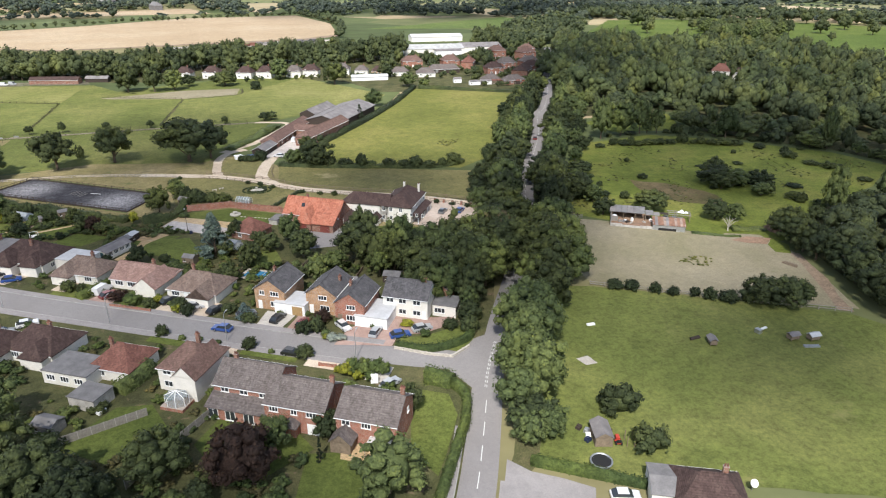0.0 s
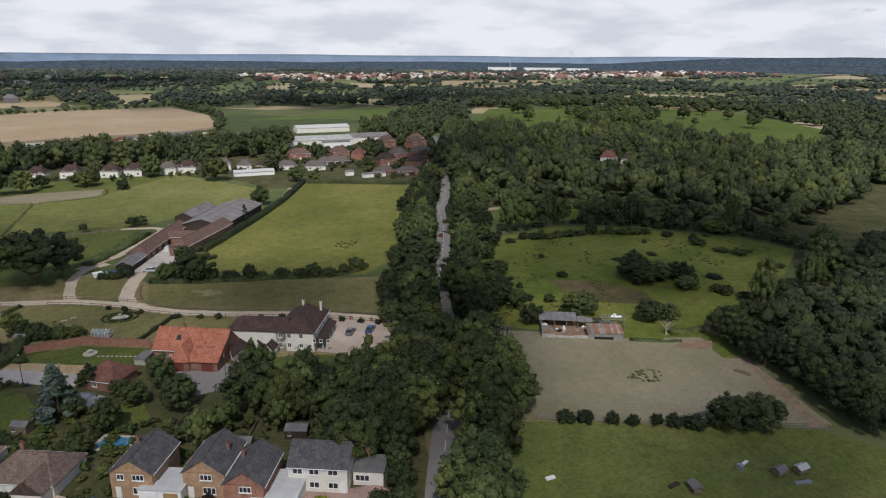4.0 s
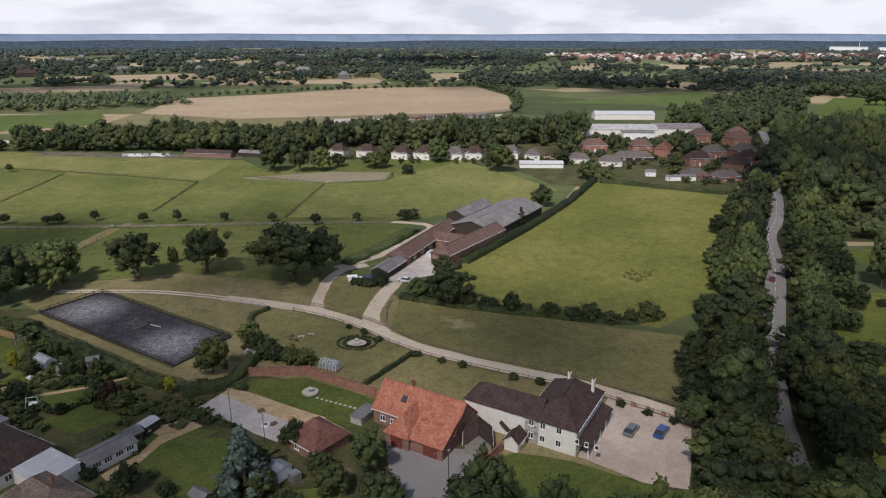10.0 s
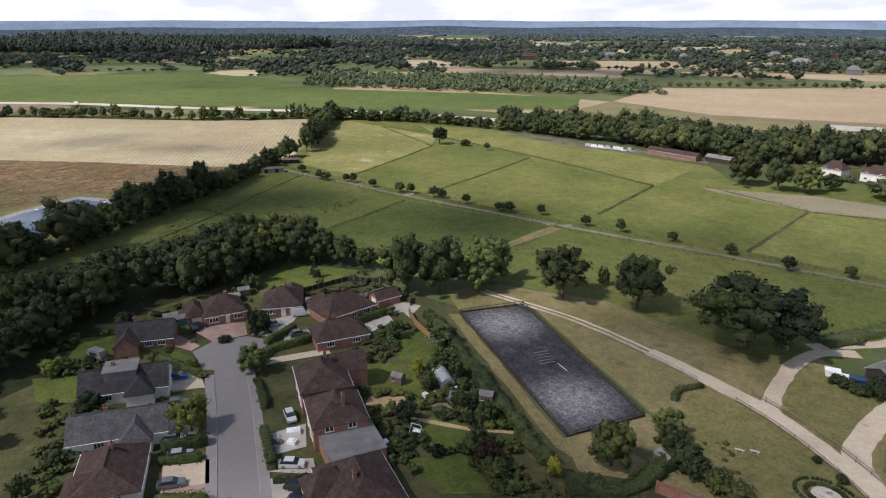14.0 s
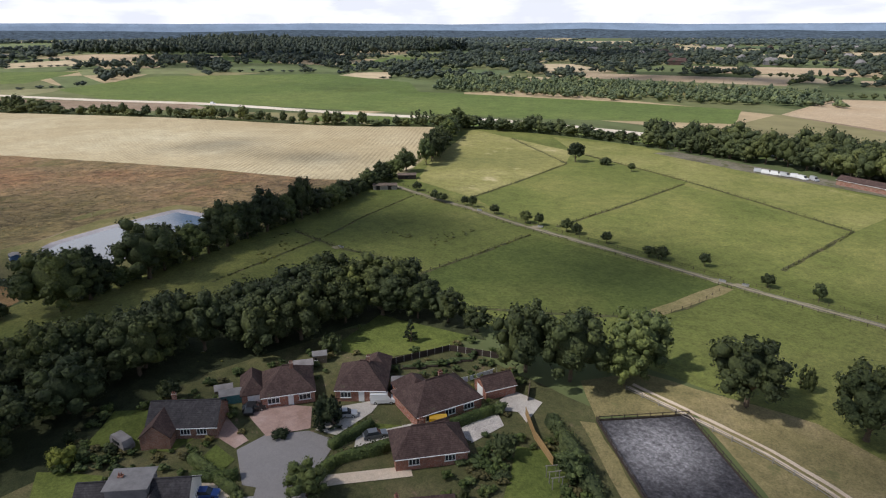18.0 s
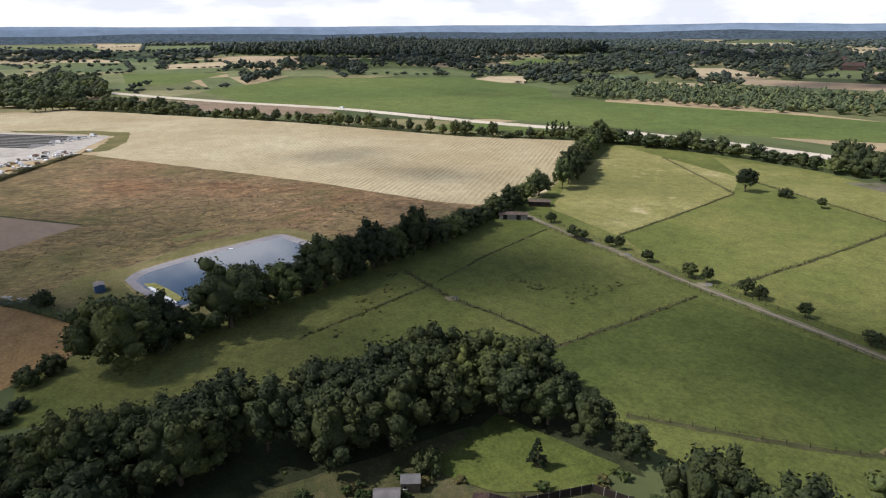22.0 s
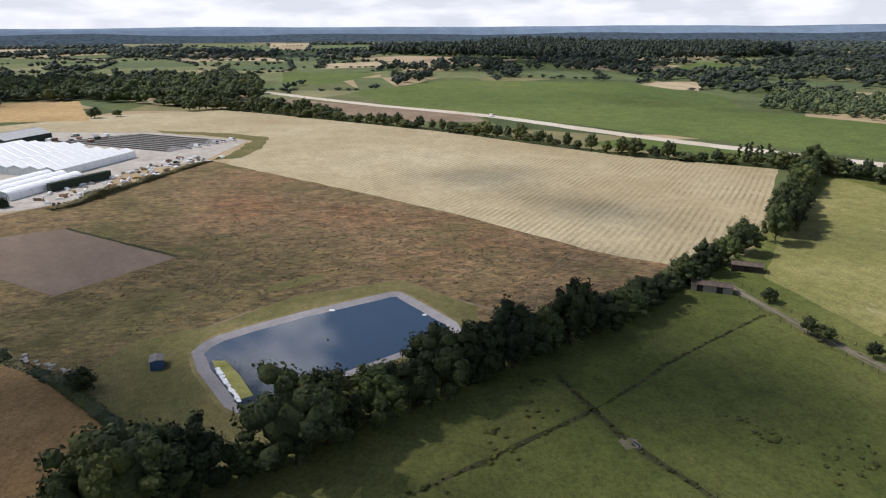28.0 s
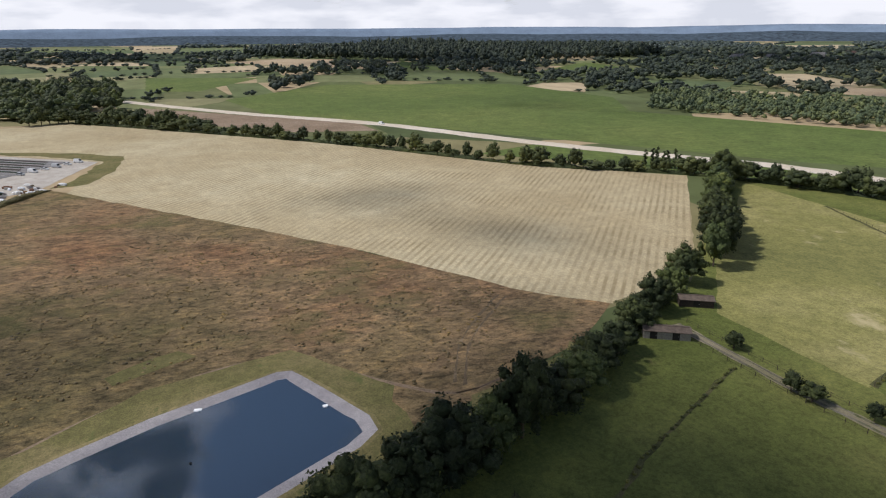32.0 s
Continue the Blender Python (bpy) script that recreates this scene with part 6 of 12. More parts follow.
def far_fields():
    """Fields, hedgerows and woods out to the horizon, in rings of uneven plots that grow with distance."""
    rnd = random.Random(44)
    rows_, d = [], 780.0
    while d < 4100:
        rows_.append(d)
        d *= rnd.uniform(1.1, 1.2)
    n = 58
    at = [[(-100 + (r + rnd.uniform(-0.05, 0.05) * r) * math.cos(a), 150 + (r + rnd.uniform(-0.05, 0.05) * r) * math.sin(a))
           for a in (math.pi * (-0.06 + 1.24 * (i + rnd.uniform(-0.32, 0.32)) / n) for i in range(n + 1))] for r in rows_]
    shut = lambda x, y: any(inside(x, y, p) for p in FAR_OPEN)  # noqa: E731
    plots, spots = Shape(), []

    def put(x, y, r, h):
        d = math.hypot(x + 100, y - 150)
        if d > 830 and not shut(x, y) and not (inside(x, y, TOWN) and rnd.random() < 0.6):
            spots.append((x, y, r * (1 + d / 3600), h))

    for j in range(len(rows_) - 1):
        for i in range(n):
            q = [at[j][i], at[j][i + 1], at[j + 1][i + 1], at[j + 1][i]]
            cx, cy = sum(p[0] for p in q) / 4, sum(p[1] for p in q) / 4
            wooded = noise.noise(Vector((cx / 420, cy / 420, 3.3))) + rnd.uniform(-0.3, 0.3) > 0.08
            if wooded or rnd.random() < 0.12:
                gap = 19 + rows_[j] / 130
                for x, y in scatter(q, gap, i * 91 + j, 0.8):
                    put(x, y, rnd.uniform(5, 9), rnd.uniform(7, 17))
            elif not shut(cx, cy):
                z = 0.012 + 0.0004 * ((i + j) % 7)
                plots.add([(x, y, z) for x, y in q], [(0, 1, 2, 3)])
            for a, b in ((q[0], q[1]), (q[0], q[3])):
                if rnd.random() < 0.72:
                    k = int(math.hypot(b[0] - a[0], b[1] - a[1]) / (9 + rows_[j] / 200))
                    tall = rnd.uniform(0.5, 1.3)
                    for m in range(k):
                        if rnd.random() < 0.85:
                            u = (m + rnd.uniform(-0.3, 0.3)) / k
                            put(a[0] + (b[0] - a[0]) * u + rnd.uniform(-4, 4), a[1] + (b[1] - a[1]) * u + rnd.uniform(-4, 4), rnd.uniform(3, 6), rnd.uniform(4, 9) * tall)
    tagged(part("far_fields", plots, M["far_plots"]), "far green and ripe fields between hedges", "fields", "", "stuff")
    return spots


def plots_mat():
    """Crops of several colours, one to each far field, with faint streaks."""
    m, n, l, b = material("far_field_crops", 0.95, 0, 0.1)
    g = n.new("ShaderNodeNewGeometry")
    r = n.new("ShaderNodeValToRGB")
    r.color_ramp.interpolation = "CONSTANT"
    stops = [(0.0, (0.115, 0.14, 0.06)), (0.2, (0.16, 0.175, 0.08)), (0.4, (0.34, 0.28, 0.17)), (0.55, (0.1, 0.13, 0.06)), (0.68, (0.22, 0.21, 0.11)), (0.8, (0.42, 0.34, 0.22)), (0.92, (0.13, 0.155, 0.07))]
    e = r.color_ramp.elements
    while len(e) < len(stops):
        e.new(0.5)
    for el, (q, c) in zip(e, stops):
        el.position, el.color = q, (*c, 1)
    l.new(g.outputs["Random Per Island"], r.inputs["Fac"])
    mott = ramp(n, l, noise_of(n, l, position(n, l, (1, 2.5, 1), 35), 0.02, 5, 0.6), [(0.3, (0.78,) * 3), (0.7, (1.2,) * 3)])
    l.new(blend(n, l, 1.0, r.outputs["Color"], mott, "MULTIPLY"), b.inputs["Base Color"])
    return m


M["far_plots"] = plots_mat()
TOWN = [(100, 1950), (100, 2450), (2200, 2950), (2250, 2350)]
FAR_OPEN = [
    [(-930, 130), (-454, 412), (-340, 524), (-388, 606), (-684, 461), (-795, 516), (-1006, 491), (-1090, 267)],
    [(-352, 590), (0, 640), (-8, 835), (-57, 1000), (-389, 770)],
    [(-728, 748), (-490, 865), (-547, 989), (-811, 832)], [(-452, 966), (-178, 1042), (-244, 1176), (-490, 1033)],
    [(-714, 967), (-534, 1111), (-637, 1282), (-834, 1124)], [(-1500, 338), (-1835, 142), (-2000, 300), (-1900, 430)],
    [(-1055, 43), (-1041, 103), (-1269, 203), (-1351, 24)], [(-1310, 532), (-1490, 405), (-1734, 550)], [(-1163, 594), (-1108, 823), (-1496, 891)],
    [(225, 515), (255, 505), (310, 533), (348, 478), (393, 450), (374, 384), (358, 332), (432, 338), (606, 490), (684, 700), (618, 780), (511, 842), (374, 845), (320, 746), (235, 600)], [(650, 1800), (1018, 1807), (1060, 2010), (690, 2010)], [(1189, 1864), (1458, 1803), (1610, 1990), (1290, 2090)]]
# bluer still, the haze towards the horizon being part of the leaf colour
M["leaf_distant"] = leaf_mat("haze_tinted_distant_leaves", (0.07, 0.09, 0.088), (0.078, 0.098, 0.094))
FAR_SPOTS = far_fields()
far_off = lambda s: math.hypot(s[0] + 100, s[1] - 150)  # noqa: E731
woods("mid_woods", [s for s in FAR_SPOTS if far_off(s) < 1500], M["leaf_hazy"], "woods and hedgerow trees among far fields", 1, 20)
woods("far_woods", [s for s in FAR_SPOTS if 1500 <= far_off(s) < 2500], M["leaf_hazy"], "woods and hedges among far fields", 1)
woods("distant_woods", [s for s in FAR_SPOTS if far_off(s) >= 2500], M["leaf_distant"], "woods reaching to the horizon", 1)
HILL = [(-2224, 213), (-1740, 510), (-1530, 780), (-1690, 1240), (-2300, 1500), (-2800, 900)]


def ridge_line(name, dist, a0, a1, base, swing, mat, label, seed, depth=260):
    """A long low ridge of land far off."""
    s = Shape()
    n = 90
    v = []
    for i in range(n + 1):
        a = a0 + (a1 - a0) * i / n
        h = base + swing * noise.noise(Vector((a * 5.3, seed, 0))) + swing * 0.35 * noise.noise(Vector((a * 24, seed, 4)))
        h *= min(1.0, i / 14, (n - i) / 14)
        for r, z in ((dist - depth, -2), (dist - depth * 0.35, h * 0.75), (dist, h), (dist + depth * 0.5, h * 0.4)):
            v.append((-100 + r * math.cos(a), 150 + r * math.sin(a), z))
    s.add(v, [(4 * i + k, 4 * i + 4 + k, 4 * i + 5 + k, 4 * i + 1 + k) for i in range(n) for k in range(3)])
    return tagged(part(name, s, mat, None, "", True), label, "hills", "", "structure")


# distance haze is painted into both ridge colours as blue and pale grey-blue
M["hill_blue"] = plain("haze_tinted_woodland", (0.075, 0.1, 0.125), 1.0, 0, 0.0, 0.6, 0.04)
M["hill_grey"] = plain("haze_tinted_downs", (0.19, 0.25, 0.33), 1.0, 0, 0.0, 0.2, 0.01)
ridge_line("backdrop_hills", 4350, -0.4 * math.pi, 1.45 * math.pi, 42, 24, M["hill_blue"], "wooded hills at the horizon with haze in their blue colour", 1.0)
ridge_line("backdrop_downs", 4750, -0.4 * math.pi, 1.45 * math.pi, 84, 12, M["hill_grey"], "downs at the horizon with haze in their pale colour", 2.0, 160)
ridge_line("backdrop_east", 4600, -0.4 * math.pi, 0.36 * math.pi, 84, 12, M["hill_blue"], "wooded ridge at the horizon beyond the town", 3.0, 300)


def wooded_hill():
    rnd = random.Random(8)
    return [(x, y, rnd.uniform(9, 15), rnd.uniform(18, 34) + 22 * max(0.0, noise.noise(Vector((x / 500, y / 500, 1))))) for x, y in scatter(HILL, 27, 8)]


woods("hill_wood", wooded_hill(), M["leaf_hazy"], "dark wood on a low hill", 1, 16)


# ---- unseen clouds added to shade the ground ----
def cloud_mat():
    m, n, l, b = material("shade_cloud_vapour", 1.0, 0, 0.0)
    b.inputs["Base Color"].default_value = (0.9, 0.9, 0.92, 1)
    b.inputs["Alpha"].default_value = 0.11
    return m


M["cloud"] = cloud_mat()


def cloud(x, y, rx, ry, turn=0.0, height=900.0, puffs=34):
    """An unseen broken cumulus cloud added to shade the ground; x and y give the middle of its shade."""
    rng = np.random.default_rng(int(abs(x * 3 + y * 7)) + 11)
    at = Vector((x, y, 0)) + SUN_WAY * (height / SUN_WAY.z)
    c, s = math.cos(radians(turn)), math.sin(radians(turn))
    pieces = []
    for k in range(puffs):
        a, r = rng.uniform(0, 6.28), math.sqrt(rng.uniform(0, 1))
        px, py = rx * r * math.cos(a), ry * r * math.sin(a)
        size = min(rx, ry) * rng.uniform(0.28, 0.62) * (1.15 - 0.6 * r)
        v = lumpy(rng, BALL1[0], 0.2) * (size, size, size * 0.55)
        pieces.append((v + (at.x + px * c - py * s, at.y + px * s + py * c, at.z + size * 0.3), BALL1[1]))
    return tagged(new("cloud", fast_mesh("cloud", pieces, M["cloud"])), "unseen cumulus cloud added overhead to shade the ground", "cloud", "clouds", "structure")


# placed out of view, with puffs enough to darken each piece of ground
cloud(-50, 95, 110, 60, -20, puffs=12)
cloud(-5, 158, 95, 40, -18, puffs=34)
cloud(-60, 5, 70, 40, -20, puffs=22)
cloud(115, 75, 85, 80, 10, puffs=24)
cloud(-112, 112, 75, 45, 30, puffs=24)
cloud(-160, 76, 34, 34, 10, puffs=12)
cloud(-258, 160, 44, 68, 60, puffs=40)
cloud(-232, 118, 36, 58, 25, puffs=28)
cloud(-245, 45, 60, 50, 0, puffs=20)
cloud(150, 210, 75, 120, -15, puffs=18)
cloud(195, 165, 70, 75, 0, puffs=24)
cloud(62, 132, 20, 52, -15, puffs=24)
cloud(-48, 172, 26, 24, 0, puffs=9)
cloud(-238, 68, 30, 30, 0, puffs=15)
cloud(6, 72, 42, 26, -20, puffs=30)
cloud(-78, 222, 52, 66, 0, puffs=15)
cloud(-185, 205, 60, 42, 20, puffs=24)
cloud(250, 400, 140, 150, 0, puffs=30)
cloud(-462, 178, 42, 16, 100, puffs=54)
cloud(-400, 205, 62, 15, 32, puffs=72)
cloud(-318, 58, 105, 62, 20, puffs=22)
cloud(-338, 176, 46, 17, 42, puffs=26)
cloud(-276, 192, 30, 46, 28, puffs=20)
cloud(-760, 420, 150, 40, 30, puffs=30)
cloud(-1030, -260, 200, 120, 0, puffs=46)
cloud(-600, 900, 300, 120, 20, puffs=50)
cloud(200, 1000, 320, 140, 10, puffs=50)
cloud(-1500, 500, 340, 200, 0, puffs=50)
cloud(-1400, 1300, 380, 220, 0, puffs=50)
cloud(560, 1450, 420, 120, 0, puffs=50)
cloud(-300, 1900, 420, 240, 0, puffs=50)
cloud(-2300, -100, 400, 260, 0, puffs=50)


# ---- single trees, rows and copses ----
LANE_BELT = [(12, 56), (3, 76), (-6, 86), (-2, 90.5), (8, 90), (20, 89.5), (29, 91), (35, 102), (37, 112), (42, 112), (40, 96), (33, 76), (24, 60)]
BELT_RIGHT = [(17, 8), (22.5, 30), (29, 48), (36, 62), (47, 86), (52, 110), (60, 112), (55, 100), (50, 88), (50, 66), (40, 60), (33, 44), (29, 26), (26, 10)]
rn = random.Random(5)
def off_lane(x, y):
    """How far a place is from the middle of the lane."""
    return min(math.hypot(p.x - x, p.y - y) for p in LANE)


for x, y in scatter(LANE_BELT, 6.2, 21):
    if off_lane(x, y) < 6.0:
        continue
    tree("oak" if rn.random() < 0.7 else "ash", x, y, rn.uniform(0.6, 1.05), rn.uniform(0.65, 1.1), "dark broadleaf tree in the belt by the lane", "trees by the lane")
for x, y in scatter(BELT_RIGHT, 5.2, 22):
    if off_lane(x, y) < 4.0 or math.hypot(x - 33, y - 50) < 5.5:
        continue
    k = 0.62 if y < 16 else 1.0
    tree("ash" if rn.random() < 0.85 else "oak", x, y, k * rn.uniform(0.75, 1.05), k * rn.uniform(0.8, 1.1), "leafy tree of the belt beside the lane", "trees by the lane")
left_row = offset_line(LANE, 7.6)
right_row = offset_line(LANE, -8.4)
for k, rw in enumerate((left_row, right_row)):
    line = [(p.x, p.y) for p in rw if p.y > (104 if k == 0 else 110)]
    for x, y in along(line[::5], 7.0, 31 + k):
        if y < 330:
            tree("oak" if rn.random() < 0.5 else "ash", x + rn.uniform(-2.0, 1.2) * (1 - 2 * k), y + rn.uniform(-1, 1), rn.uniform(0.55, 1.2), rn.uniform(0.65, 1.15), "tall tree overhanging the lane", "trees by the lane")
    if k == 1:
        for x, y in along([(a + 9, b - 3) for a, b in line[::5]], 12, 37, 0.6):
            if y < 320:
                tree("oak" if rn.random() < 0.4 else "ash", x, y, rn.uniform(0.35, 0.85), rn.uniform(0.5, 0.95), "tree at the edge of the lane", "trees by the lane")
    else:
        for x, y in along([(a - 7, b + 3) for a, b in line[::5]], 9, 38, 0.5):
            if 108 < y < 300:
                tree("oak" if rn.random() < 0.6 else "ash", x, y, rn.uniform(0.35, 0.75), rn.uniform(0.45, 0.8), "tree at the edge of the meadow", "trees by the lane")
for off, gap, seed in ((4.3, 7.0, 73), (-4.5, 7.0, 74)):
    for x, y in along([(p.x, p.y) for p in offset_line(LANE, off) if 67 < p.y < 106][::4], gap, seed):
        tree("oak" if rn.random() < 0.6 else "ash", x, y, rn.uniform(0.85, 1.05), rn.uniform(0.95, 1.1), "tall tree meeting others over the lane", "trees by the lane")
for off, gap, seed in ((6.8, 8.0, 71), (-7.4, 9.0, 72)):
    for x, y in along([(p.x, p.y) for p in offset_line(LANE, off) if 97 < p.y < 152][::4], gap, seed):
        tree("oak" if rn.random() < 0.6 else "ash", x, y, rn.uniform(0.8, 1.0), rn.uniform(0.8, 1.0), "tall tree leaning over the lane", "trees by the lane")
for key, x, y, h, w, text in (
        ("park_oak", -110.5, 184, 1.1, 1.15, "large oak tree standing by the paddock fence"), ("park_oak", -92.8, 192, 1.1, 1.15, "large oak tree standing by the paddock fence"),
        ("park_oak", -64.5, 189.0, 1.3, 1.75, "huge spreading dark oak beside the drive"), ("park_oak", -57, 191.5, 1.05, 1.1, "huge spreading dark oak beside the drive"),
        ("ash", -131, 178, 1.2, 1.3, "tall tree beyond the riding arena"), ("oak", -136, 163, 1.25, 1.2, "tall dark tree behind the bungalows"),
        ("oak", -144, 158, 1.25, 1.2, "tall dark tree behind the bungalows"), ("ash", -129, 171, 0.9, 0.9, "tall tree beyond the riding arena"),
        ("oak", -63, 131, 0.66, 0.66, "round dark tree at the arena's corner"), ("ash", -60, 145, 0.5, 0.55, "small tree by the arena"),
        ("park_oak", -301, 325, 0.8, 0.75, "single round oak in the yellow paddock"), ("bush", -287, 333, 1.2, 1.3, "bush in the paddock"), ("small", -268, 331, 0.9, 0.8, "small tree in the paddock"),
        ("oak", -15.5, 175, 0.85, 0.95, "round tree in the hedge by the stables"), ("ash", -24, 178, 0.55, 0.7, "tree in the hedge by the stables"),
        ("oak", -20, 196, 0.55, 0.5, "tree against the stable wall"), ("conifer", 4, 254, 0.75, 1.2, "dark conifer beside the barn"), ("ash", 13, 286, 0.8, 0.9, "tree behind the barn"),
        ("cedar", -40.8, 94, 1.0, 1.0, ""), ("conifer", -169, 145, 0.55, 0.8, "small dark fir in a garden"), ("copper", -24, 8, 1.0, 0.95, ""),
        ("willow", -121.5, 86, 1.0, 1.05, ""), ("oak", -30, 99, 0.36, 0.42, "garden tree beside the outbuilding"), ("ash", -22, 101, 0.7, 0.6, "garden tree beside the court"),
        ("oak", -18, 90, 0.62, 0.62, "dark tree beside the court"), ("oak", -27, 95, 0.42, 0.45, "dark garden tree"), ("ash", -10, 79, 0.55, 0.6, "garden tree behind the houses"),
        ("oak", 85.5, 48, 0.5, 0.75, "dark round tree in the paddock fence"), ("oak", 92, 46.5, 0.52, 0.75, "dark round tree in the paddock fence"),
        ("bush", 37.5, 16, 1.6, 1.5, "round dark bush alone in the paddock"), ("bush", 38.6, 6, 1.25, 1.3, "round bush by the garden shed"),
        ("oak", 122, 131, 0.55, 1.0, "spreading thorn in the rough meadow"), ("ash", 128, 129, 0.5, 0.95, "spreading thorn in the rough meadow"),
        ("oak", 60, 140, 0.6, 0.7, "tree at the meadow's edge"), ("oak", 88.5, 110.5, 0.52, 0.9, "round dark tree behind the old barn"), ("ash", 73, 120, 0.55, 0.65, "tree behind the old barn"), ("oak", 71, 129, 0.6, 0.7, "tree behind the old barn"), ("oak", 103.9, 99.5, 0.5, 0.6, "dark tree beside the old barn"), ("ash", 109.5, 98, 0.45, 0.6, "bushy tree beside the old barn"), ("oak", 72, 108.5, 0.45, 0.55, "dark tree beside the old barn"), ("oak", 126, 139, 0.6, 0.7, "spreading thorn in the rough meadow"), ("oak", 137, 128, 0.42, 0.8, "spreading thorn in the rough meadow"), ("ash", 131.5, 118, 0.4, 0.7, "spreading thorn in the rough meadow"), ("oak", 122, 126.5, 0.5, 0.7, "spreading thorn in the rough meadow"),
        ("oak", -7, 361, 1.15, 1.4, "big round tree by the hamlet"), ("ash", -103, 353, 1.0, 1.2, "yellow-green willow by the paddocks"), ("oak", -128.5, 349, 1.25, 1.2, "big dark tree behind the paddocks"), ("oak", -113.5, 349, 1.2, 0.95, "big dark tree behind the paddocks"), ("oak", -75, 365, 0.75, 1.2, "low broad tree by the far houses"), ("ash", 38, 346, 0.75, 1.1, "tree at the corner of the meadow"), ("ash", 48, 343, 0.45, 0.8, "low tree at the corner of the meadow"),
        ("oak", -97, 366, 0.6, 0.7, "tree by the far houses"), ("ash", -43, 386, 1.1, 1.2, "round tree by the far houses"), ("bush", -55, 349, 1.6, 1.5, "dense bush in the paddock"), ("oak", 27, 385, 0.7, 0.8, "tree by the hamlet"),
        ("conifer", -13, 11, 0.45, 0.35, "slim dark conifer in a back garden"), ("ash", -3, 3, 0.75, 1.05, "broad light green garden tree"), ("oak", -37, 11, 0.7, 0.8, "dark tree in a back garden"),
        ("ash", -20, 15, 0.55, 0.6, "garden tree with light green leaves"), ("oak", -12, 17, 0.4, 0.4, "small garden tree"), ("oak", -60, 15, 0.85, 0.95, "tall dark tree in a back garden"),
        ("oak", -52, 8, 0.85, 0.9, "tall dark tree in a back garden"), ("ash", -66, 28, 0.8, 0.85, "tall tree in a back garden"), ("oak", -45, 3, 0.8, 0.85, "tall dark tree in a back garden"), ("oak", -70, 18, 0.9, 0.95, "tall dark tree in a back garden"),
        ("ash", 25.5, 66.5, 1.08, 1.15, "tall light green tree beside the lane"), ("seeded", 33, 83.5, 1.1, 1.0, "tall tree with pale brown seed clusters"),
        ("oak", 19.8, 57.5, 0.75, 0.55, "dark tree beside the mouth of the close"), ("oak", 22, 63.5, 0.9, 0.7, "dark tree overhanging the lane"), ("ash", 18.8, 53, 0.55, 0.42, "green tree beside the mouth of the close"),
        ("ash", -14, 75, 0.6, 0.6, "garden tree"), ("oak", -31, 86, 0.55, 0.5, "dark garden tree"), ("ash", 1, 76, 0.65, 0.65, "garden tree"),
        ("ash", -133, 105, 0.5, 0.7, "bushy green tree by the road"), ("bush", -150, 116, 1.6, 1.2, "tall shrubs between two bungalows"), ("bush", -175, 128, 1.2, 1.2, "bush behind the bungalow"),
        ("ash", -113.5, 142, 0.42, 0.6, "yellow-green shrubby tree"), ("oak", -173, 158, 0.7, 0.75, "round dark tree at the garden's end"), ("oak", -179, 153, 0.75, 0.7, "round dark tree at the garden's end"), ("oak", -165, 161, 0.5, 0.55, "small dark tree at the garden's end"),
        ("oak", -189, 156, 0.95, 0.85, "tall dark oak at the copse's end"), ("oak", -183, 158, 0.65, 0.65, "dark oak at the copse's end"), ("bush", -236, 66, 1.3, 1.3, "bush in the field hedge"), ("bush", -232, 62, 1.2, 1.2, "bush in the field hedge"), ("bush", -275.5, 59, 1.5, 1.2, "bush in the scrubby hedge"), ("willow", -161.6, 74.5, 0.55, 0.7, "yellow-green shrubby garden tree"), ("bush", -107, 199.5, 1.5, 0.5, "slim upright shrub in the paddock"), ("poplar", -108.5, 199, 0.5, 0.6, "small slim poplar")):
    tree(key, x, y, h, w, text)

WEST_WOOD = [(-190, 62), (-197, 92), (-201, 123), (-200, 142), (-192, 150), (-185, 153), (-184, 130), (-182, 112), (-184, 90), (-176, 72)]
for x, y in scatter(WEST_WOOD, 7.4, 51):
    tree("oak", x, y, rn.uniform(0.9, 1.2), rn.uniform(0.9, 1.2), "tall dark oak in the copse behind the bungalows", "copse trees")
for x, y in scatter([(-186, 60), (-178, 72), (-172, 72), (-160, 50), (-165, 35), (-200, 40)], 7.4, 52):
    tree("oak" if rn.random() < 0.7 else "ash", x, y, rn.uniform(0.75, 1.0), rn.uniform(0.85, 1.1), "garden tree beside the copse", "copse trees")
for x, y in scatter([(-182, 78), (-166, 62), (-140, 58), (-112, 46), (-112, 34), (-150, 38), (-192, 56)], 8.5, 521):
    tree("oak" if rn.random() < 0.6 else "ash", x, y, rn.uniform(0.45, 0.8), rn.uniform(0.55, 0.85), "dark tree in a back garden", "garden trees")
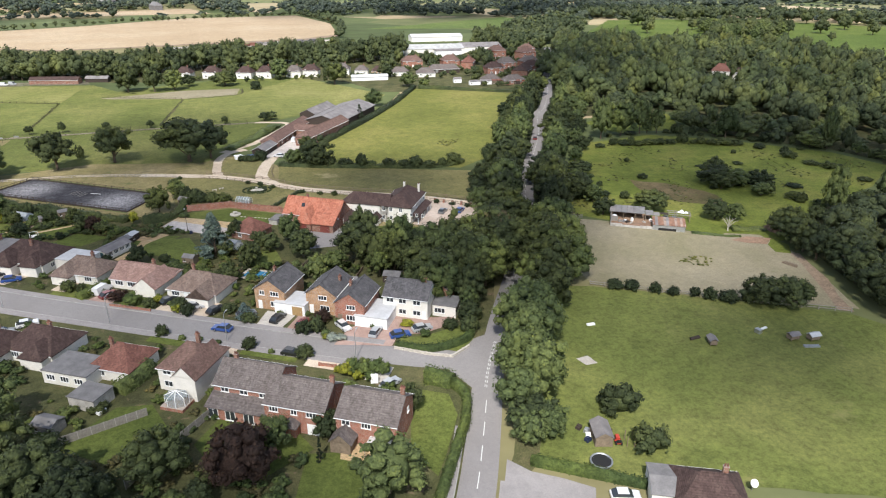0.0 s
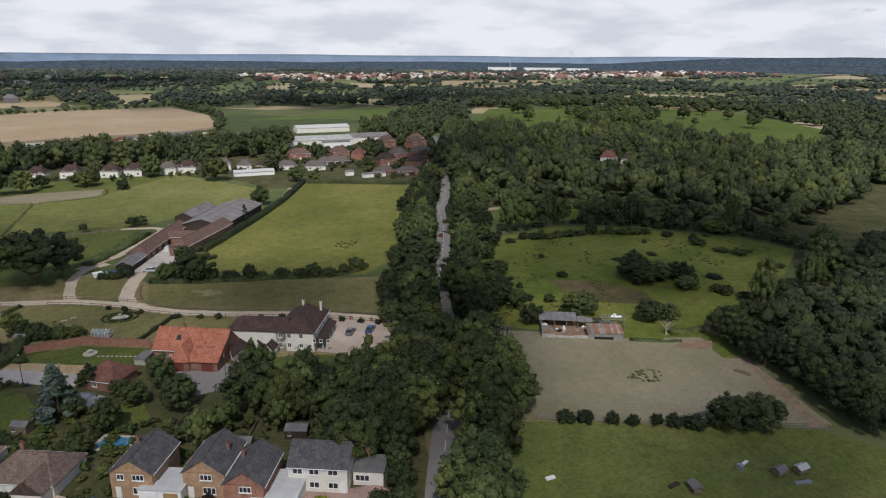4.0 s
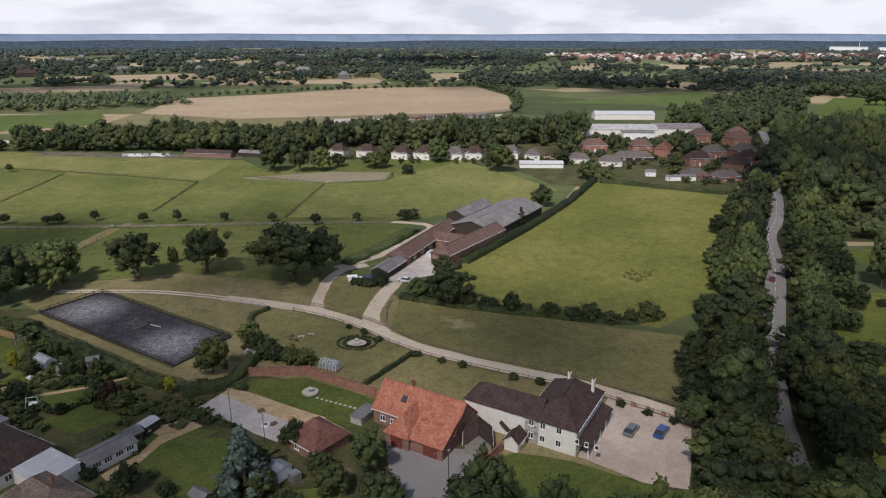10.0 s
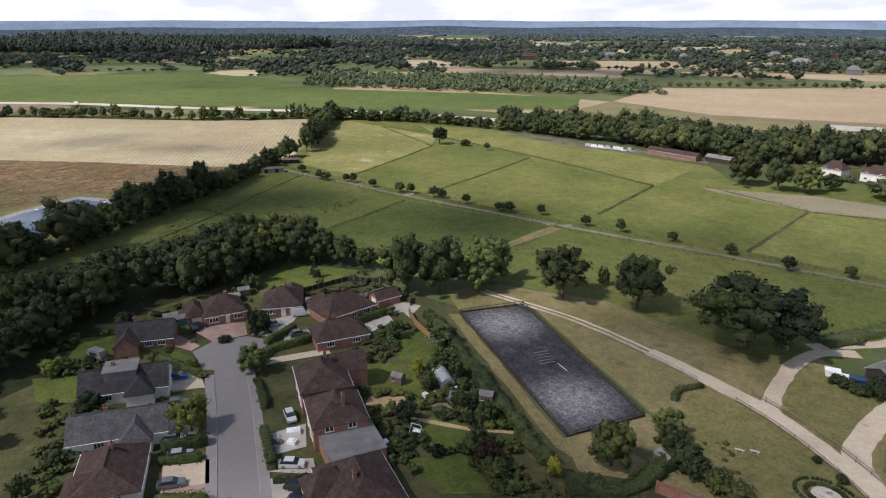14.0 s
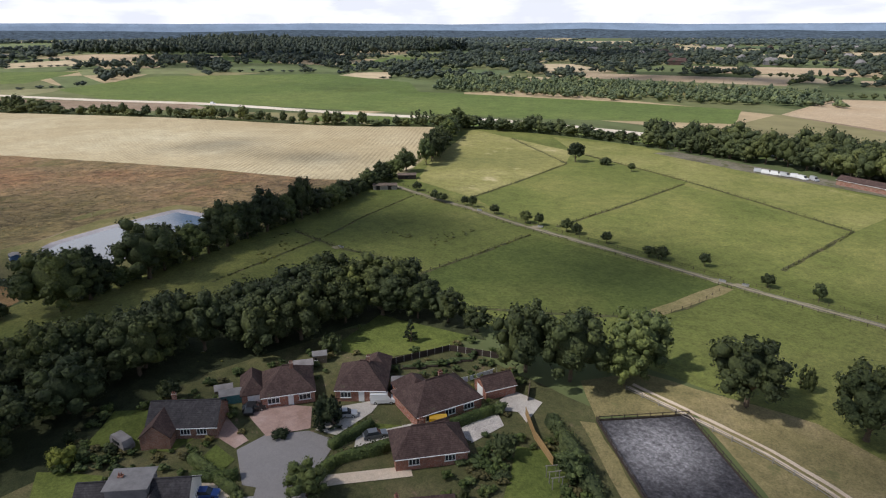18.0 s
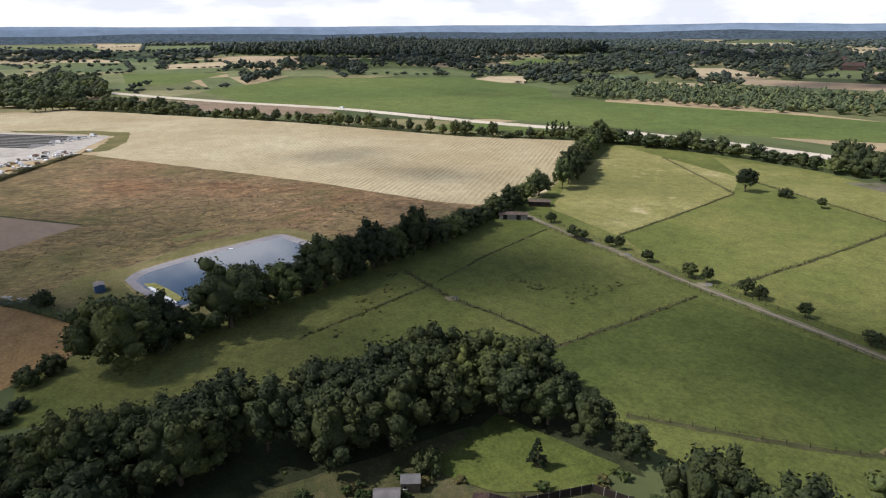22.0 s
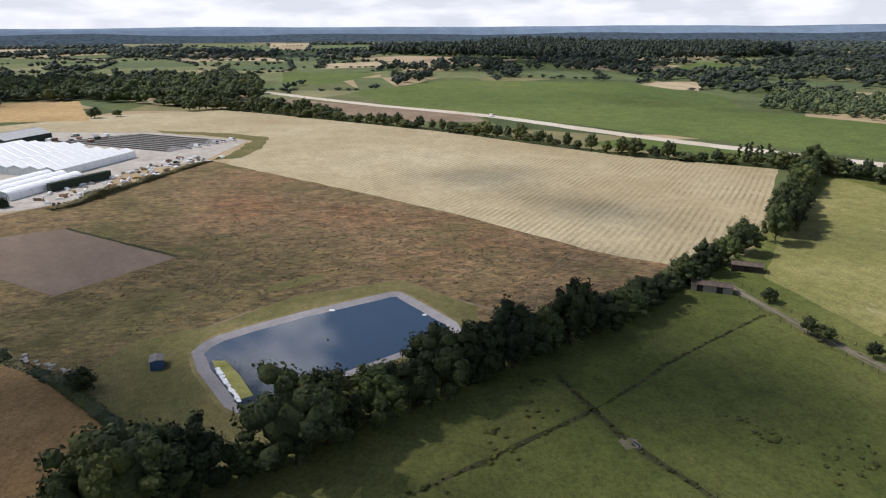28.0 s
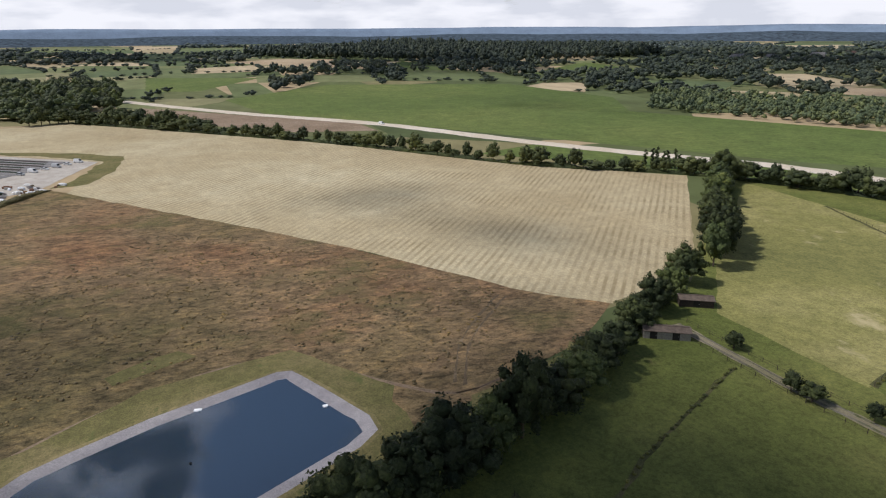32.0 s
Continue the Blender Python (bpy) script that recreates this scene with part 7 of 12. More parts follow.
for key, x, y, h, w, text in (
        ("oak", -232.5, 80, 1.22, 1.35, "huge dark oak at the end of the hedge row"), ("oak", -237, 87, 1.0, 0.95, "dark oak at the end of the hedge row"), ("ash", -242, 95, 0.5, 0.75, "low tree in a gap of the hedge row"), ("oak", -244.5, 103, 1.22, 1.25, "large dark oak by the pond"),
        ("oak", -249, 108, 1.0, 0.95, "dark oak by the pond"), ("ash", -253.5, 117, 0.92, 1.15, "rounded tree in the hedge row by the pond"), ("oak", -257.5, 123, 0.78, 0.8, "dark tree in the hedge row by the pond"), ("oak", -261.5, 130, 1.08, 0.98, "tall dark tree in the hedge row by the pond"),
        ("oak", -265.5, 138, 0.98, 0.85, "dark tree in the hedge row by the pond"), ("oak", -270, 146.5, 1.08, 1.05, "tall dark tree in the hedge row by the pond"), ("ash", -275, 155, 0.9, 0.85, "tree in the hedge row by the pond"), ("oak", -278, 162.5, 1.15, 0.78, "tall narrow tree in the hedge row by the pond"),
        ("oak", -283, 171, 0.7, 0.85, "round dark tree in the hedge row"), ("ash", -288.5, 180, 0.72, 0.95, "round tree in the hedge row"), ("oak", -294, 187.5, 0.66, 0.8, "round dark tree in the hedge row"), ("oak", -299.5, 196, 0.55, 0.7, "low dark tree in the hedge row"),
        ("oak", -309, 207, 0.6, 0.7, "low dark tree in the hedge row"), ("oak", -316, 217, 0.72, 0.7, "dark tree behind the field shelters"), ("ash", -323, 228, 0.7, 0.75, "tree behind the field shelters"), ("oak", -330, 238, 0.8, 0.8, "dark tree behind the field shelters")):
    tree(key, x, y, h * 1.1, w * 1.12, text, "hedge row trees")
for x, y in along([(-236, 78), (-243, 93), (-256, 117), (-267, 138), (-278, 159), (-292, 183), (-308, 205), (-322, 226)], 4.6, 54, 0.4):
    tree("bush", x, y, rn.uniform(0.6, 1.3), rn.uniform(0.9, 1.3), "bush in the hedge row by the pond", "hedge row bushes")
for x, y in along([(124, 136), (131, 126), (139, 112), (152, 104), (166, 108)], 4.6, 543, 0.8) + along([(104, 190), (120, 187), (136, 188), (150, 184), (163, 180)], 4.2, 544, 0.6) + along([(163, 180), (170, 164), (173, 152), (180, 136)], 6.5, 545, 0.7) + along([(66, 136), (72, 125), (82, 125), (90, 121)], 5.0, 546, 0.7):
    tree("bush", x, y, rn.uniform(0.45, 1.3), rn.uniform(0.7, 1.5), "scrubby bush in the rough meadow", "meadow scrub")
for x, y in along([(-226, 66), (-216, 58), (-206, 50)], 5, 542):
    tree("bush", x, y, rn.uniform(0.5, 1.0), rn.uniform(0.7, 1.1), "bush in the hedge between two fields", "hedge row bushes")
for x, y in along([(-333, 250), (-360, 275), (-393, 303), (-420, 328), (-440, 348)], 7.8, 55, 0.3):
    tree("oak" if rn.random() < 0.7 else "ash", x, y, rn.uniform(0.7, 1.25), rn.uniform(0.85, 1.35), "rounded tree in the grove between the fields", "grove trees")
for i, (x, y) in enumerate([(-293, 222), (-274, 219), (-270, 220), (-261, 225), (-257, 226), (-244, 227), (-228, 229), (-223, 231), (-212, 234), (-208, 235), (-195, 236), (-178, 237), (-174, 238), (-163, 244), (-143, 244), (-130, 246), (-112, 249), (-93, 250), (-75, 248), (-60, 254), (-42, 258), (-39, 260)]):
    tree("small", x, y, rn.uniform(0.75, 1.05), rn.uniform(0.7, 1.1) * (1.35 if i > 19 else 1), "small round tree beside the paddock track", "track trees")
for x, y in along([(-30, 180), (-12, 174), (10, 170.5), (30, 168.5), (39, 174)], 4.6, 56):
    tree("bush", x, y, rn.uniform(0.6, 1.75), rn.uniform(0.8, 1.4), "bush in the hedge between the meadows", "hedge bushes")
for x, y in along([(-62, 146), (-57, 141), (-50, 138), (-44, 137)], 3.0, 57):
    tree("bush", x, y, rn.uniform(0.9, 1.5), rn.uniform(0.9, 1.3), "bush beside the walled lawn", "garden bushes")
for x, y in scatter([(64, 116), (80, 160), (95, 190), (130, 202), (156, 190), (192, 163), (200, 141), (176, 123), (125, 113)], 11, 58, 0.95):
    if rn.random() < 0.24:
        tree("bush", x, y, rn.uniform(0.2, 0.6), rn.uniform(0.4, 1.2), "low bramble bush in the rough meadow", "meadow bushes")
for x, y in along([(96, 195), (132, 207), (160, 196), (196, 168), (206, 142), (184, 112), (152, 100), (124, 93)], 5, 59):
    tree("ash" if rn.random() < 0.4 else "bush", x, y, rn.uniform(0.4, 0.7) if rn.random() < 0.5 else rn.uniform(1.0, 1.6), rn.uniform(0.6, 0.9) if rn.random() < 0.5 else 1.3, "scrubby tree at the meadow's edge", "meadow edge trees")
for x, y in along([(108, 32), (113, 44), (116, 60), (114, 74), (118, 88)], 6, 60):
    tree("oak", x, y, rn.uniform(0.6, 0.85), rn.uniform(0.75, 0.95), "dark tree at the edge of the bare paddock", "paddock trees")
for x, y in along([(52, 62), (63, 57), (74, 52.5), (84, 48)], 3.8, 61):
    tree("bush", x, y, rn.uniform(0.35, 0.95), rn.uniform(0.5, 1.0), "low bush along the paddock fence", "paddock bushes")

# hedges
hedge([(-14, 209), (-4, 229), (7, 252), (18, 277), (28, 302), (41, 341)], 3.0, 1.9, "dark clipped hedge between the stables and the meadow", "leaf", 0.3, 5)
hedge([(-30, 178), (-12, 173), (10, 169.5), (30, 167.5), (40, 173)], 2.8, 1.3, "overgrown hedge between two meadows", "leaf", 0.3, 5, 0.3)
hedge([(-52, 203), (-47, 215), (-40, 232), (-37, 243)], 4.5, 1.3, "overgrown bank of weeds beside the track", "leaf_light", 0.3, 4, 0.35, "weed_bank")
hedge([(10.5, 27.5), (12.3, 24), (11, 17), (7.5, 8.5), (4, 0), (0, -10)], 1.5, 1.9, "long clipped garden hedge beside the lane", "leaf_hedge", 0.2, 12, 0.06)
hedge([(6, 30), (9, 28.5), (10.5, 27.5)], 2.6, 2.3, "thick clipped corner hedge", "leaf_hedge", 0.22, 12, 0.1)
hedge([(1.8, 42.5), (8, 39.8), (14.5, 41.5), (17.5, 44.5), (17, 49)], 1.6, 1.3, "low clipped front garden hedge", "leaf_hedge", 0.2, 12, 0.08)
hedge([(19, 5.5), (27, 1.6), (34.5, -2)], 1.1, 1.7, "clipped hedge along the drive", "leaf_hedge", 0.2, 12, 0.08)
hedge([(-70, 123.6), (-79, 128), (-92, 134), (-112, 143.2), (-127, 150.2)], 2.6, 1.8, "overgrown hedge at the ends of the gardens", "leaf", 0.3, 5, 0.35)
hedge([(-65, 121), (-59, 125), (-57, 132), (-56, 139)], 2.6, 2.0, "dark overgrown hedge beside the arena", "leaf", 0.28, 6, 0.25)
hedge([(-29.5, 128.5), (-21.5, 144)], 0.9, 1.0, "clipped hedge across the lawn", "leaf", 0.24, 8, 0.12)
hedge([(-65, 157), (-66, 161), (-63.5, 166)], 1.2, 1.0, "low curved hedge beside the track", "leaf", 0.22, 8, 0.15)
hedge([(-308, 14), (-300, 26), (-284, 47.5), (-262, 68), (-246, 75)], 2.4, 1.6, "scrubby hedge between two fields", "leaf", 0.3, 5, 0.4)
hedge([(-48.5, 34), (-44.5, 41)], 2.6, 2.6, "tall laurel hedge between gardens", "leaf_light", 0.28, 10, 0.15)
hedge([(-134, 105.5), (-138, 112), (-136.5, 120)], 1.8, 1.5, "clipped front garden hedge", "leaf_hedge", 0.22, 10, 0.1)
hedge([(-142, 113), (-144, 122)], 1.5, 1.6, "clipped hedge beside a drive", "leaf_hedge", 0.22, 10, 0.1)
hedge([(-137, 118), (-136, 131), (-135.5, 143)], 1.6, 1.6, "long clipped hedge beside a drive", "leaf_hedge", 0.22, 10, 0.1)
hedge([(-152, 92.5), (-139.5, 96)], 1.8, 1.4, "clipped yellow-green hedge beside the road", "leaf_light", 0.22, 10, 0.1)
hedge([(-107, 73.5), (-101.5, 79)], 2.4, 1.6, "clipped front garden hedge", "leaf_hedge", 0.22, 10, 0.1)
hedge([(-116.5, 78), (-112.5, 83.5)], 1.8, 1.5, "clipped front garden hedge", "leaf_hedge", 0.22, 10, 0.1)
hedge([(-146.8, 91.2), (-144.6, 94.6), (-143.2, 97.6)], 1.8, 1.6, "clipped hedge between two front drives", "leaf_hedge", 0.22, 10, 0.1)
hedge([(-119.3, 79.6), (-117.6, 83), (-116.1, 86.4)], 2.0, 1.7, "dark clipped hedge between two bungalows", "leaf_hedge", 0.22, 10, 0.1)
hedge([(-111.6, 94.8), (-106, 92.6), (-101.6, 90.4)], 1.6, 1.5, "dark bushy hedge along the pavement", "leaf", 0.24, 9, 0.25)
hedge([(-98.7, 88.9), (-97, 91.2), (-95.3, 93.4)], 0.9, 1.2, "low dark hedge between two drives", "leaf", 0.2, 10, 0.12)
hedge([(-129, 103.5), (-123.5, 101.2), (-118.5, 99)], 1.5, 1.3, "low bushy hedge along the pavement", "leaf", 0.24, 9, 0.3)

# ---- houses of the close ----
TURN = -23.5
two = lambda f, xs, w=1.4: tuple((f, x, z, w, 1.15, 2) for x in xs for z in (0.95, 3.45))  # noqa: E731
one = lambda f, xs, w=1.5: tuple((f, x, 0.95, w, 1.15, 3) for x in xs)  # noqa: E731

h = house(6.3, 57.2, TURN, 10, 7.4, 5.0, 2.6, "render", "roof_slate", "white two-storey house with a dark grey tiled roof", wins=two("s", (-3.4, -0.6, 2.6), 1.7) + two("n", (-2, 2)), doors=(("s", 4.2, 1.0, 2.1, "door", "white"),), stacks=((3.5, 0, 8.6),))
wing(h, 4.4, 6.5, 90, 7, 6.5, 4.6, 2.4, "brick", "roof_grey")
flat_block(14.2, 55.2, TURN, 5.2, 5, 2.7, "render", "felt", "flat-roofed side extension of a white house", "side_extension", "house extension", wins=(("s", -1, 0.9, 2.4, 1.2, 3),))
h = house(-5.2, 57.2, TURN + 90, 9.5, 6.6, 5.0, 2.4, "brick", "roof_slate", "brick two-storey house with its gable to the road", wins=(("w", 0.3, 0.9, 2.2, 1.3, 3), ("w", 0.3, 3.5, 2.0, 1.1, 3), ("e", 0, 3.5, 1.6, 1.1, 2)), doors=(("w", -2.2, 0.95, 2.1, "door", "timber"),), stacks=((1.5, 2.0, 7.4),))
flat_block(-1.2, 54.2, TURN, 7.2, 8.2, 2.6, "white", "white_roof", "white flat-roofed double garage", doors=(("s", -1.8, 2.4, 2.1, "garage_door", "white"), ("s", 1.6, 2.4, 2.1, "garage_door", "white")))
h = house(-11.2, 62.6, TURN + 90, 9.5, 7.0, 5.0, 2.4, "brick_buff", "roof_slate", "buff brick two-storey house with its gable to the road", wins=(("w", 0.8, 0.9, 2.2, 1.3, 3), ("w", 0.4, 3.5, 2.0, 1.1, 3), ("e", 0, 3.5, 1.6, 1.1, 2)), doors=(("w", -2.3, 0.95, 2.1, "door", "white"),), stacks=((1.0, -2.2, 7.2),))
flat_block(-18.8, 61.8, TURN, 7.2, 6.0, 2.6, "white", "white_roof", "pair of flat-roofed garages", doors=(("s", -1.8, 2.4, 2.1, "garage_door", "white"), ("s", 1.8, 2.4, 2.1, "garage_door", "timber_warm")))
h = house(-22.4, 66.4, TURN + 90, 9.5, 7.2, 5.0, 2.4, "brick_buff", "roof_slate", "brick two-storey house with a dark gabled roof", wins=(("w", 1.2, 0.9, 2.2, 1.3, 3), ("w", 1.2, 3.5, 2.0, 1.1, 3), ("w", -1.8, 3.5, 1.2, 1.1, 2)), doors=(("w", -2.4, 0.95, 2.1, "door", "white"),), stacks=((2.5, 2.2, 7.2),))
h = house(-40.5, 73.0, TURN, 12.5, 9, 2.6, 2.9, "render", "roof_tan", "cream bungalow with a grey-brown hipped roof", hip=3.6, wins=one("s", (-4, 1.5), 2.0), doors=(("s", -1.4, 1.0, 2.05, "door", "white"),), stacks=((-2.5, 1.2, 6.6),))
wing(h, 3.2, -3.4, 90, 7, 5.2, 2.6, 2.2, "render", "roof_tan", 0, 2.0)
h = house(-54.5, 80.2, TURN, 13.5, 8.4, 2.6, 2.6, "render", "roof_pink", "cream bungalow with a faded pink tiled roof", hip=0, hip2=3.4, wins=one("s", (-4.4, -1), 2.2), doors=(("s", 1.0, 1.0, 2.05, "door", "white"),), stacks=((2.0, 0.8, 6.2),))
wing(h, 4.2, -2.6, 90, 8, 5.6, 2.6, 2.3, "render", "roof_pink")
h = house(-69.5, 86.5, TURN, 12, 8.4, 2.6, 2.7, "render", "roof_tan", "cream bungalow with a grey hipped roof", hip=3.4, wins=one("s", (-4, 3.4), 2.0), doors=(("s", 0.2, 1.0, 2.05, "door", "white"),), stacks=((1, 1.2, 6.2),))
wing(h, -2.8, -3.0, 90, 6.4, 5, 2.6, 2.0, "render", "roof_tan", 2.2, 2.2)
h = house(-85.5, 96.2, TURN + 3, 14.5, 11, 3.0, 3.6, "render", "roof_brown", "white bungalow with a large brown hipped roof", hip=4.6, wins=one("s", (-4.8, -1, 4.4), 2.0) + one("e", (-2, 2), 1.8), doors=(("s", 1.6, 1.0, 2.05, "door", "brick"),), stacks=((1.5, -1.2, 7.4),))
wing(h, -2.6, -4.4, 90, 7, 6, 3.0, 2.8, "render", "roof_brown", 2.4, 2.4)
wing(h, 4.4, -4.0, 90, 6, 4.6, 3.0, 2.2, "render", "roof_brown", 2.0, 2.0)
flat_block(-95.8, 102.3, TURN + 3, 9, 9.5, 3.0, "brick", "felt", "flat-roofed extension between two houses", "side_extension", "house extension")
h = house(-103.2, 104.6, TURN - 2, 9.6, 9.4, 4.9, 3.2, "brick", "roof_brown", "red brick house with a brown hipped roof", hip=4.0, wins=two("e", (-2, 2), 1.5) + two("s", (-2.4, 2.2), 1.5), doors=(("s", 0, 1.0, 2.05, "door", "white"),), stacks=((2.4, 1, 9.2),))
h = house(-114.5, 109.6, TURN - 2, 11, 9.4, 4.9, 3.2, "brick", "roof_brown", "red brick house with a brown hipped roof", hip=4.0, wins=two("s", (-3, 0.4, 3.2), 1.5), doors=(("s", 1.8, 1.0, 2.05, "door", "white"),), stacks=((-2, 1, 9.2),))
wing(h, -3.5, 5.5, 90, 7, 6, 4.7, 2.6, "brick", "roof_brown")
# south side
h = house(-4.0, 17.4, TURN, 10.2, 8.6, 5.0, 2.6, "brick", "roof_grey", "brick two-storey house with a grey-brown gabled roof", wins=(("s", -3.4, 3.5, 1.4, 1.1, 2), ("s", 0, 3.5, 1.6, 1.1, 3), ("s", 3.2, 3.5, 1.6, 1.1, 3), ("s", 1.4, 0.95, 1.6, 1.2, 2), ("e", 1.5, 3.5, 0.9, 1.0, 1)) + two("n", (-3, 0, 3)), doors=(("s", 3.8, 2.2, 2.1, "door", "white"), ("n", 1.2, 1.0, 2.1, "door", "white")), stacks=((4.6, 0.6, 9.0),))
wing(h, -3.4, -5.2, 90, 3.6, 3.4, 2.3, 1.5, "timber", "roof_grey", name="garden_room")
h = house(-15.4, 22.6, TURN, 10.6, 8.4, 5.0, 2.6, "brick", "roof_grey", "brick two-storey house with a grey-brown gabled roof and bay window", wins=(("s", -3.6, 3.5, 1.6, 1.1, 3), ("s", 0, 3.5, 1.1, 1.1, 2), ("s", 3.0, 3.5, 1.7, 1.1, 3), ("s", -3.4, 0.95, 1.8, 1.2, 3)) + two("n", (-3, 0, 3)), doors=(("s", 3.4, 2.4, 2.1, "door", "white"),), stacks=((5.0, 0.4, 9.0),))
wing(h, -0.4, -4.8, 90, 1.8, 2.4, 2.3, 0.9, "brick", "roof_grey", 0.6, 0.6, name="bay_window")
h = house(-24.0, 29.2, TURN, 11.4, 8.2, 5.0, 2.6, "brick", "roof_grey", "brick two-storey house with a long lean-to behind", wins=(("s", -3.6, 3.6, 1.5, 1.1, 2), ("s", 0, 3.6, 1.5, 1.1, 2), ("s", 3.6, 3.6, 1.5, 1.1, 2)) + two("n", (-3, 0, 3)), stacks=((-3.4, 0.2, 8.8),))
b = part("lean_to", Shape().add([(-5.6, -7.0, -0.2), (5.2, -7.0, -0.2), (5.2, -4.1, -0.2), (-5.6, -4.1, -0.2), (-5.6, -7.0, 2.3), (5.2, -7.0, 2.3), (5.2, -4.1, 3.4), (-5.6, -4.1, 3.4)], [(4, 5, 6, 7), (0, 1, 5, 4), (1, 2, 6, 5), (3, 0, 4, 7)]), M["brick"], h)
part("roof", Shape().add([(-5.9, -7.3, 2.25), (5.5, -7.3, 2.25), (5.5, -4.05, 3.5), (-5.9, -4.05, 3.5), (-5.9, -7.3, 2.37), (5.5, -7.3, 2.37), (5.5, -4.05, 3.62), (-5.9, -4.05, 3.62)], [(4, 5, 6, 7), (3, 2, 1, 0), (0, 1, 5, 4), (1, 2, 6, 5), (3, 0, 4, 7)]), M["roof_grey"], b)
for x in (-4.4, -1.2, 2.2):
    opening(h, x, 0.2, "s", 11.4, 14.0, 1.9, 1.9, "window", None, 2)
h = house(-35.8, 37.2, TURN, 8.6, 9.2, 4.8, 3.0, "render", "roof_farm", "cream house with a brown hipped roof and bay windows", hip=3.4, wins=two("s", (-2.4, 2.2), 1.7) + two("e", (-2, 2), 1.3), doors=(("s", 0, 1.0, 2.1, "door", "white"),), stacks=((0.4, 1.6, 9.0),))
wing(h, 2.2, -1.6, 90, 9.6, 4.4, 4.8, 2.2, "render", "roof_farm", 0, 0)
h = house(-49.6, 42.6, TURN, 8.4, 8.4, 2.7, 3.0, "render", "roof_red", "white bungalow with a red hipped roof", hip=3.4, wins=one("s", (-2,), 2.0) + one("e", (0,), 1.8), stacks=((-2, 0, 6.6),))
flat_block(-57.4, 41.2, TURN, 9.5, 6.6, 2.7, "render", "felt", "grey flat-roofed white extension", "side_extension", "house extension", wins=one("s", (-3, 0, 3), 1.8))
flat_block(-52.4, 32.2, TURN - 2, 5.4, 4.6, 2.4, "concrete", "felt", "grey flat-roofed outbuilding in a garden", "outbuilding", "outbuilding")
for x, y, rf, L, W in ((-66.5, 51.5, "roof_brown", 11, 9), (-76, 52, "roof_brown", 10, 9), (-88, 58, "roof_brown", 12, 9), (-101, 64.5, "roof_brown", 12, 9.5)):
    h = house(x, y, TURN, L, W, 2.7, 3.2, "render", rf, "bungalow with a steep hipped roof seen from behind", hip=3.2, wins=one("s", (-3, 0.5, 3), 1.7) + one("n", (-3, 3), 1.7), doors=(("n", 0, 1.0, 2.1, "door", "white"),), stacks=((1.5, 0.5, 6.8),))
    wing(h, 2.4, -3.4, 90, 6, 5, 2.7, 2.2, "render", rf, 2, 2)
WTURN = -28
for x, y, rf, L, W, tx in ((-116.5, 70.5, "roof_brown", 12, 10, "brown-roofed bungalow with several hips"), (-128.5, 76.5, "roof_slate", 16, 8, "white bungalow with a long dark roof"), (-143.5, 83, "roof_black", 16, 8.4, "white bungalow with a dark roof and flat dormer")):
    h = house(x, y, WTURN + 90 if L > 13 else WTURN, L, W, 2.7, 3.0, "render", rf, tx, hip=3.0 if L < 13 else 0.0, wins=one("e", (-2, 1.5), 1.8) + one("n", (-3, 3), 1.7) + one("s", (-3, 3), 1.7), doors=(("e", 0, 1.0, 2.1, "door", "white"),), stacks=((-2, 0.4, 6.6),))
    wing(h, 3.0, -2.6, 90, 7, 5, 2.7, 2.3, "render", rf, 2.0, 2.0)
    if rf == "roof_black":
        part("dormer", Shape().box(-3.4, 2.4, -2.4, 2.2, 2.6, 5.9).box(-3.7, 2.7, -2.7, 2.5, 5.9, 6.05), M["felt"], h)
# turning head
h = house(-162.3, 94.6, 60, 12, 8, 2.6, 2.8, "brick_brown", "roof_black", "dark brick bungalow with a dark gabled roof", wins=one("s", (-3, 0.6, 3.4), 1.7), stacks=((-2.4, 1.0, 6.4),))
wing(h, -3.6, -3.6, 90, 6.5, 5, 2.6, 2.2, "brick_brown", "roof_brown")
h = house(-163.6, 113.6, 72.5, 9.8, 9.8, 2.7, 3.4, "brick", "roof_brown", "brick bungalow with a pyramid brown roof", hip=4.2, wins=(("s", -2.8, 0.9, 2.2, 1.2, 3), ("s", 3.0, 0.9, 2.2, 1.2, 3)), doors=(("s", 0.4, 1.0, 2.1, "door", "white"),), stacks=((1.0, -0.5, 7.0),))
wing(h, -6.4, 1.2, 90, 7.5, 4.4, 2.5, 2.4, "brick", "roof_brown", 1.8, 1.8)
opening(h, -6.4, 0.1, "s", 9.8, 5.1, 2.3, 2.0, "garage_door", M["white"])
h = house(-157.0, 127.0, 56, 9.6, 10.4, 2.7, 3.4, "brick", "roof_brown", "brick bungalow with a pyramid brown roof", hip=4.2, wins=(("s", -2.8, 0.9, 2.0, 1.2, 3), ("s", 2.8, 0.9, 2.0, 1.2, 3)), doors=(("s", 0.2, 1.1, 2.1, "door", "white"),), stacks=((1.0, 0.5, 7.0),))
wing(h, 2.2, 5.8, 90, 6, 5, 2.5, 2.0, "brick", "roof_brown", 2, 2)
h = house(-143.5, 135.6, 86, 13.6, 10.2, 2.7, 3.4, "brick", "roof_brown", "brick bungalow with a long brown hipped roof", hip=4.4, wins=(("s", -4, 0.9, 2.2, 1.2, 3), ("s", 0, 0.9, 2.2, 1.2, 3), ("s", 4, 0.9, 2.2, 1.2, 3)), stacks=((1.2, 0.8, 6.8),))
wing(h, -2.5, 4.6, 90, 7, 6, 2.6, 2.4, "brick", "roof_brown", 2.4, 2.4)
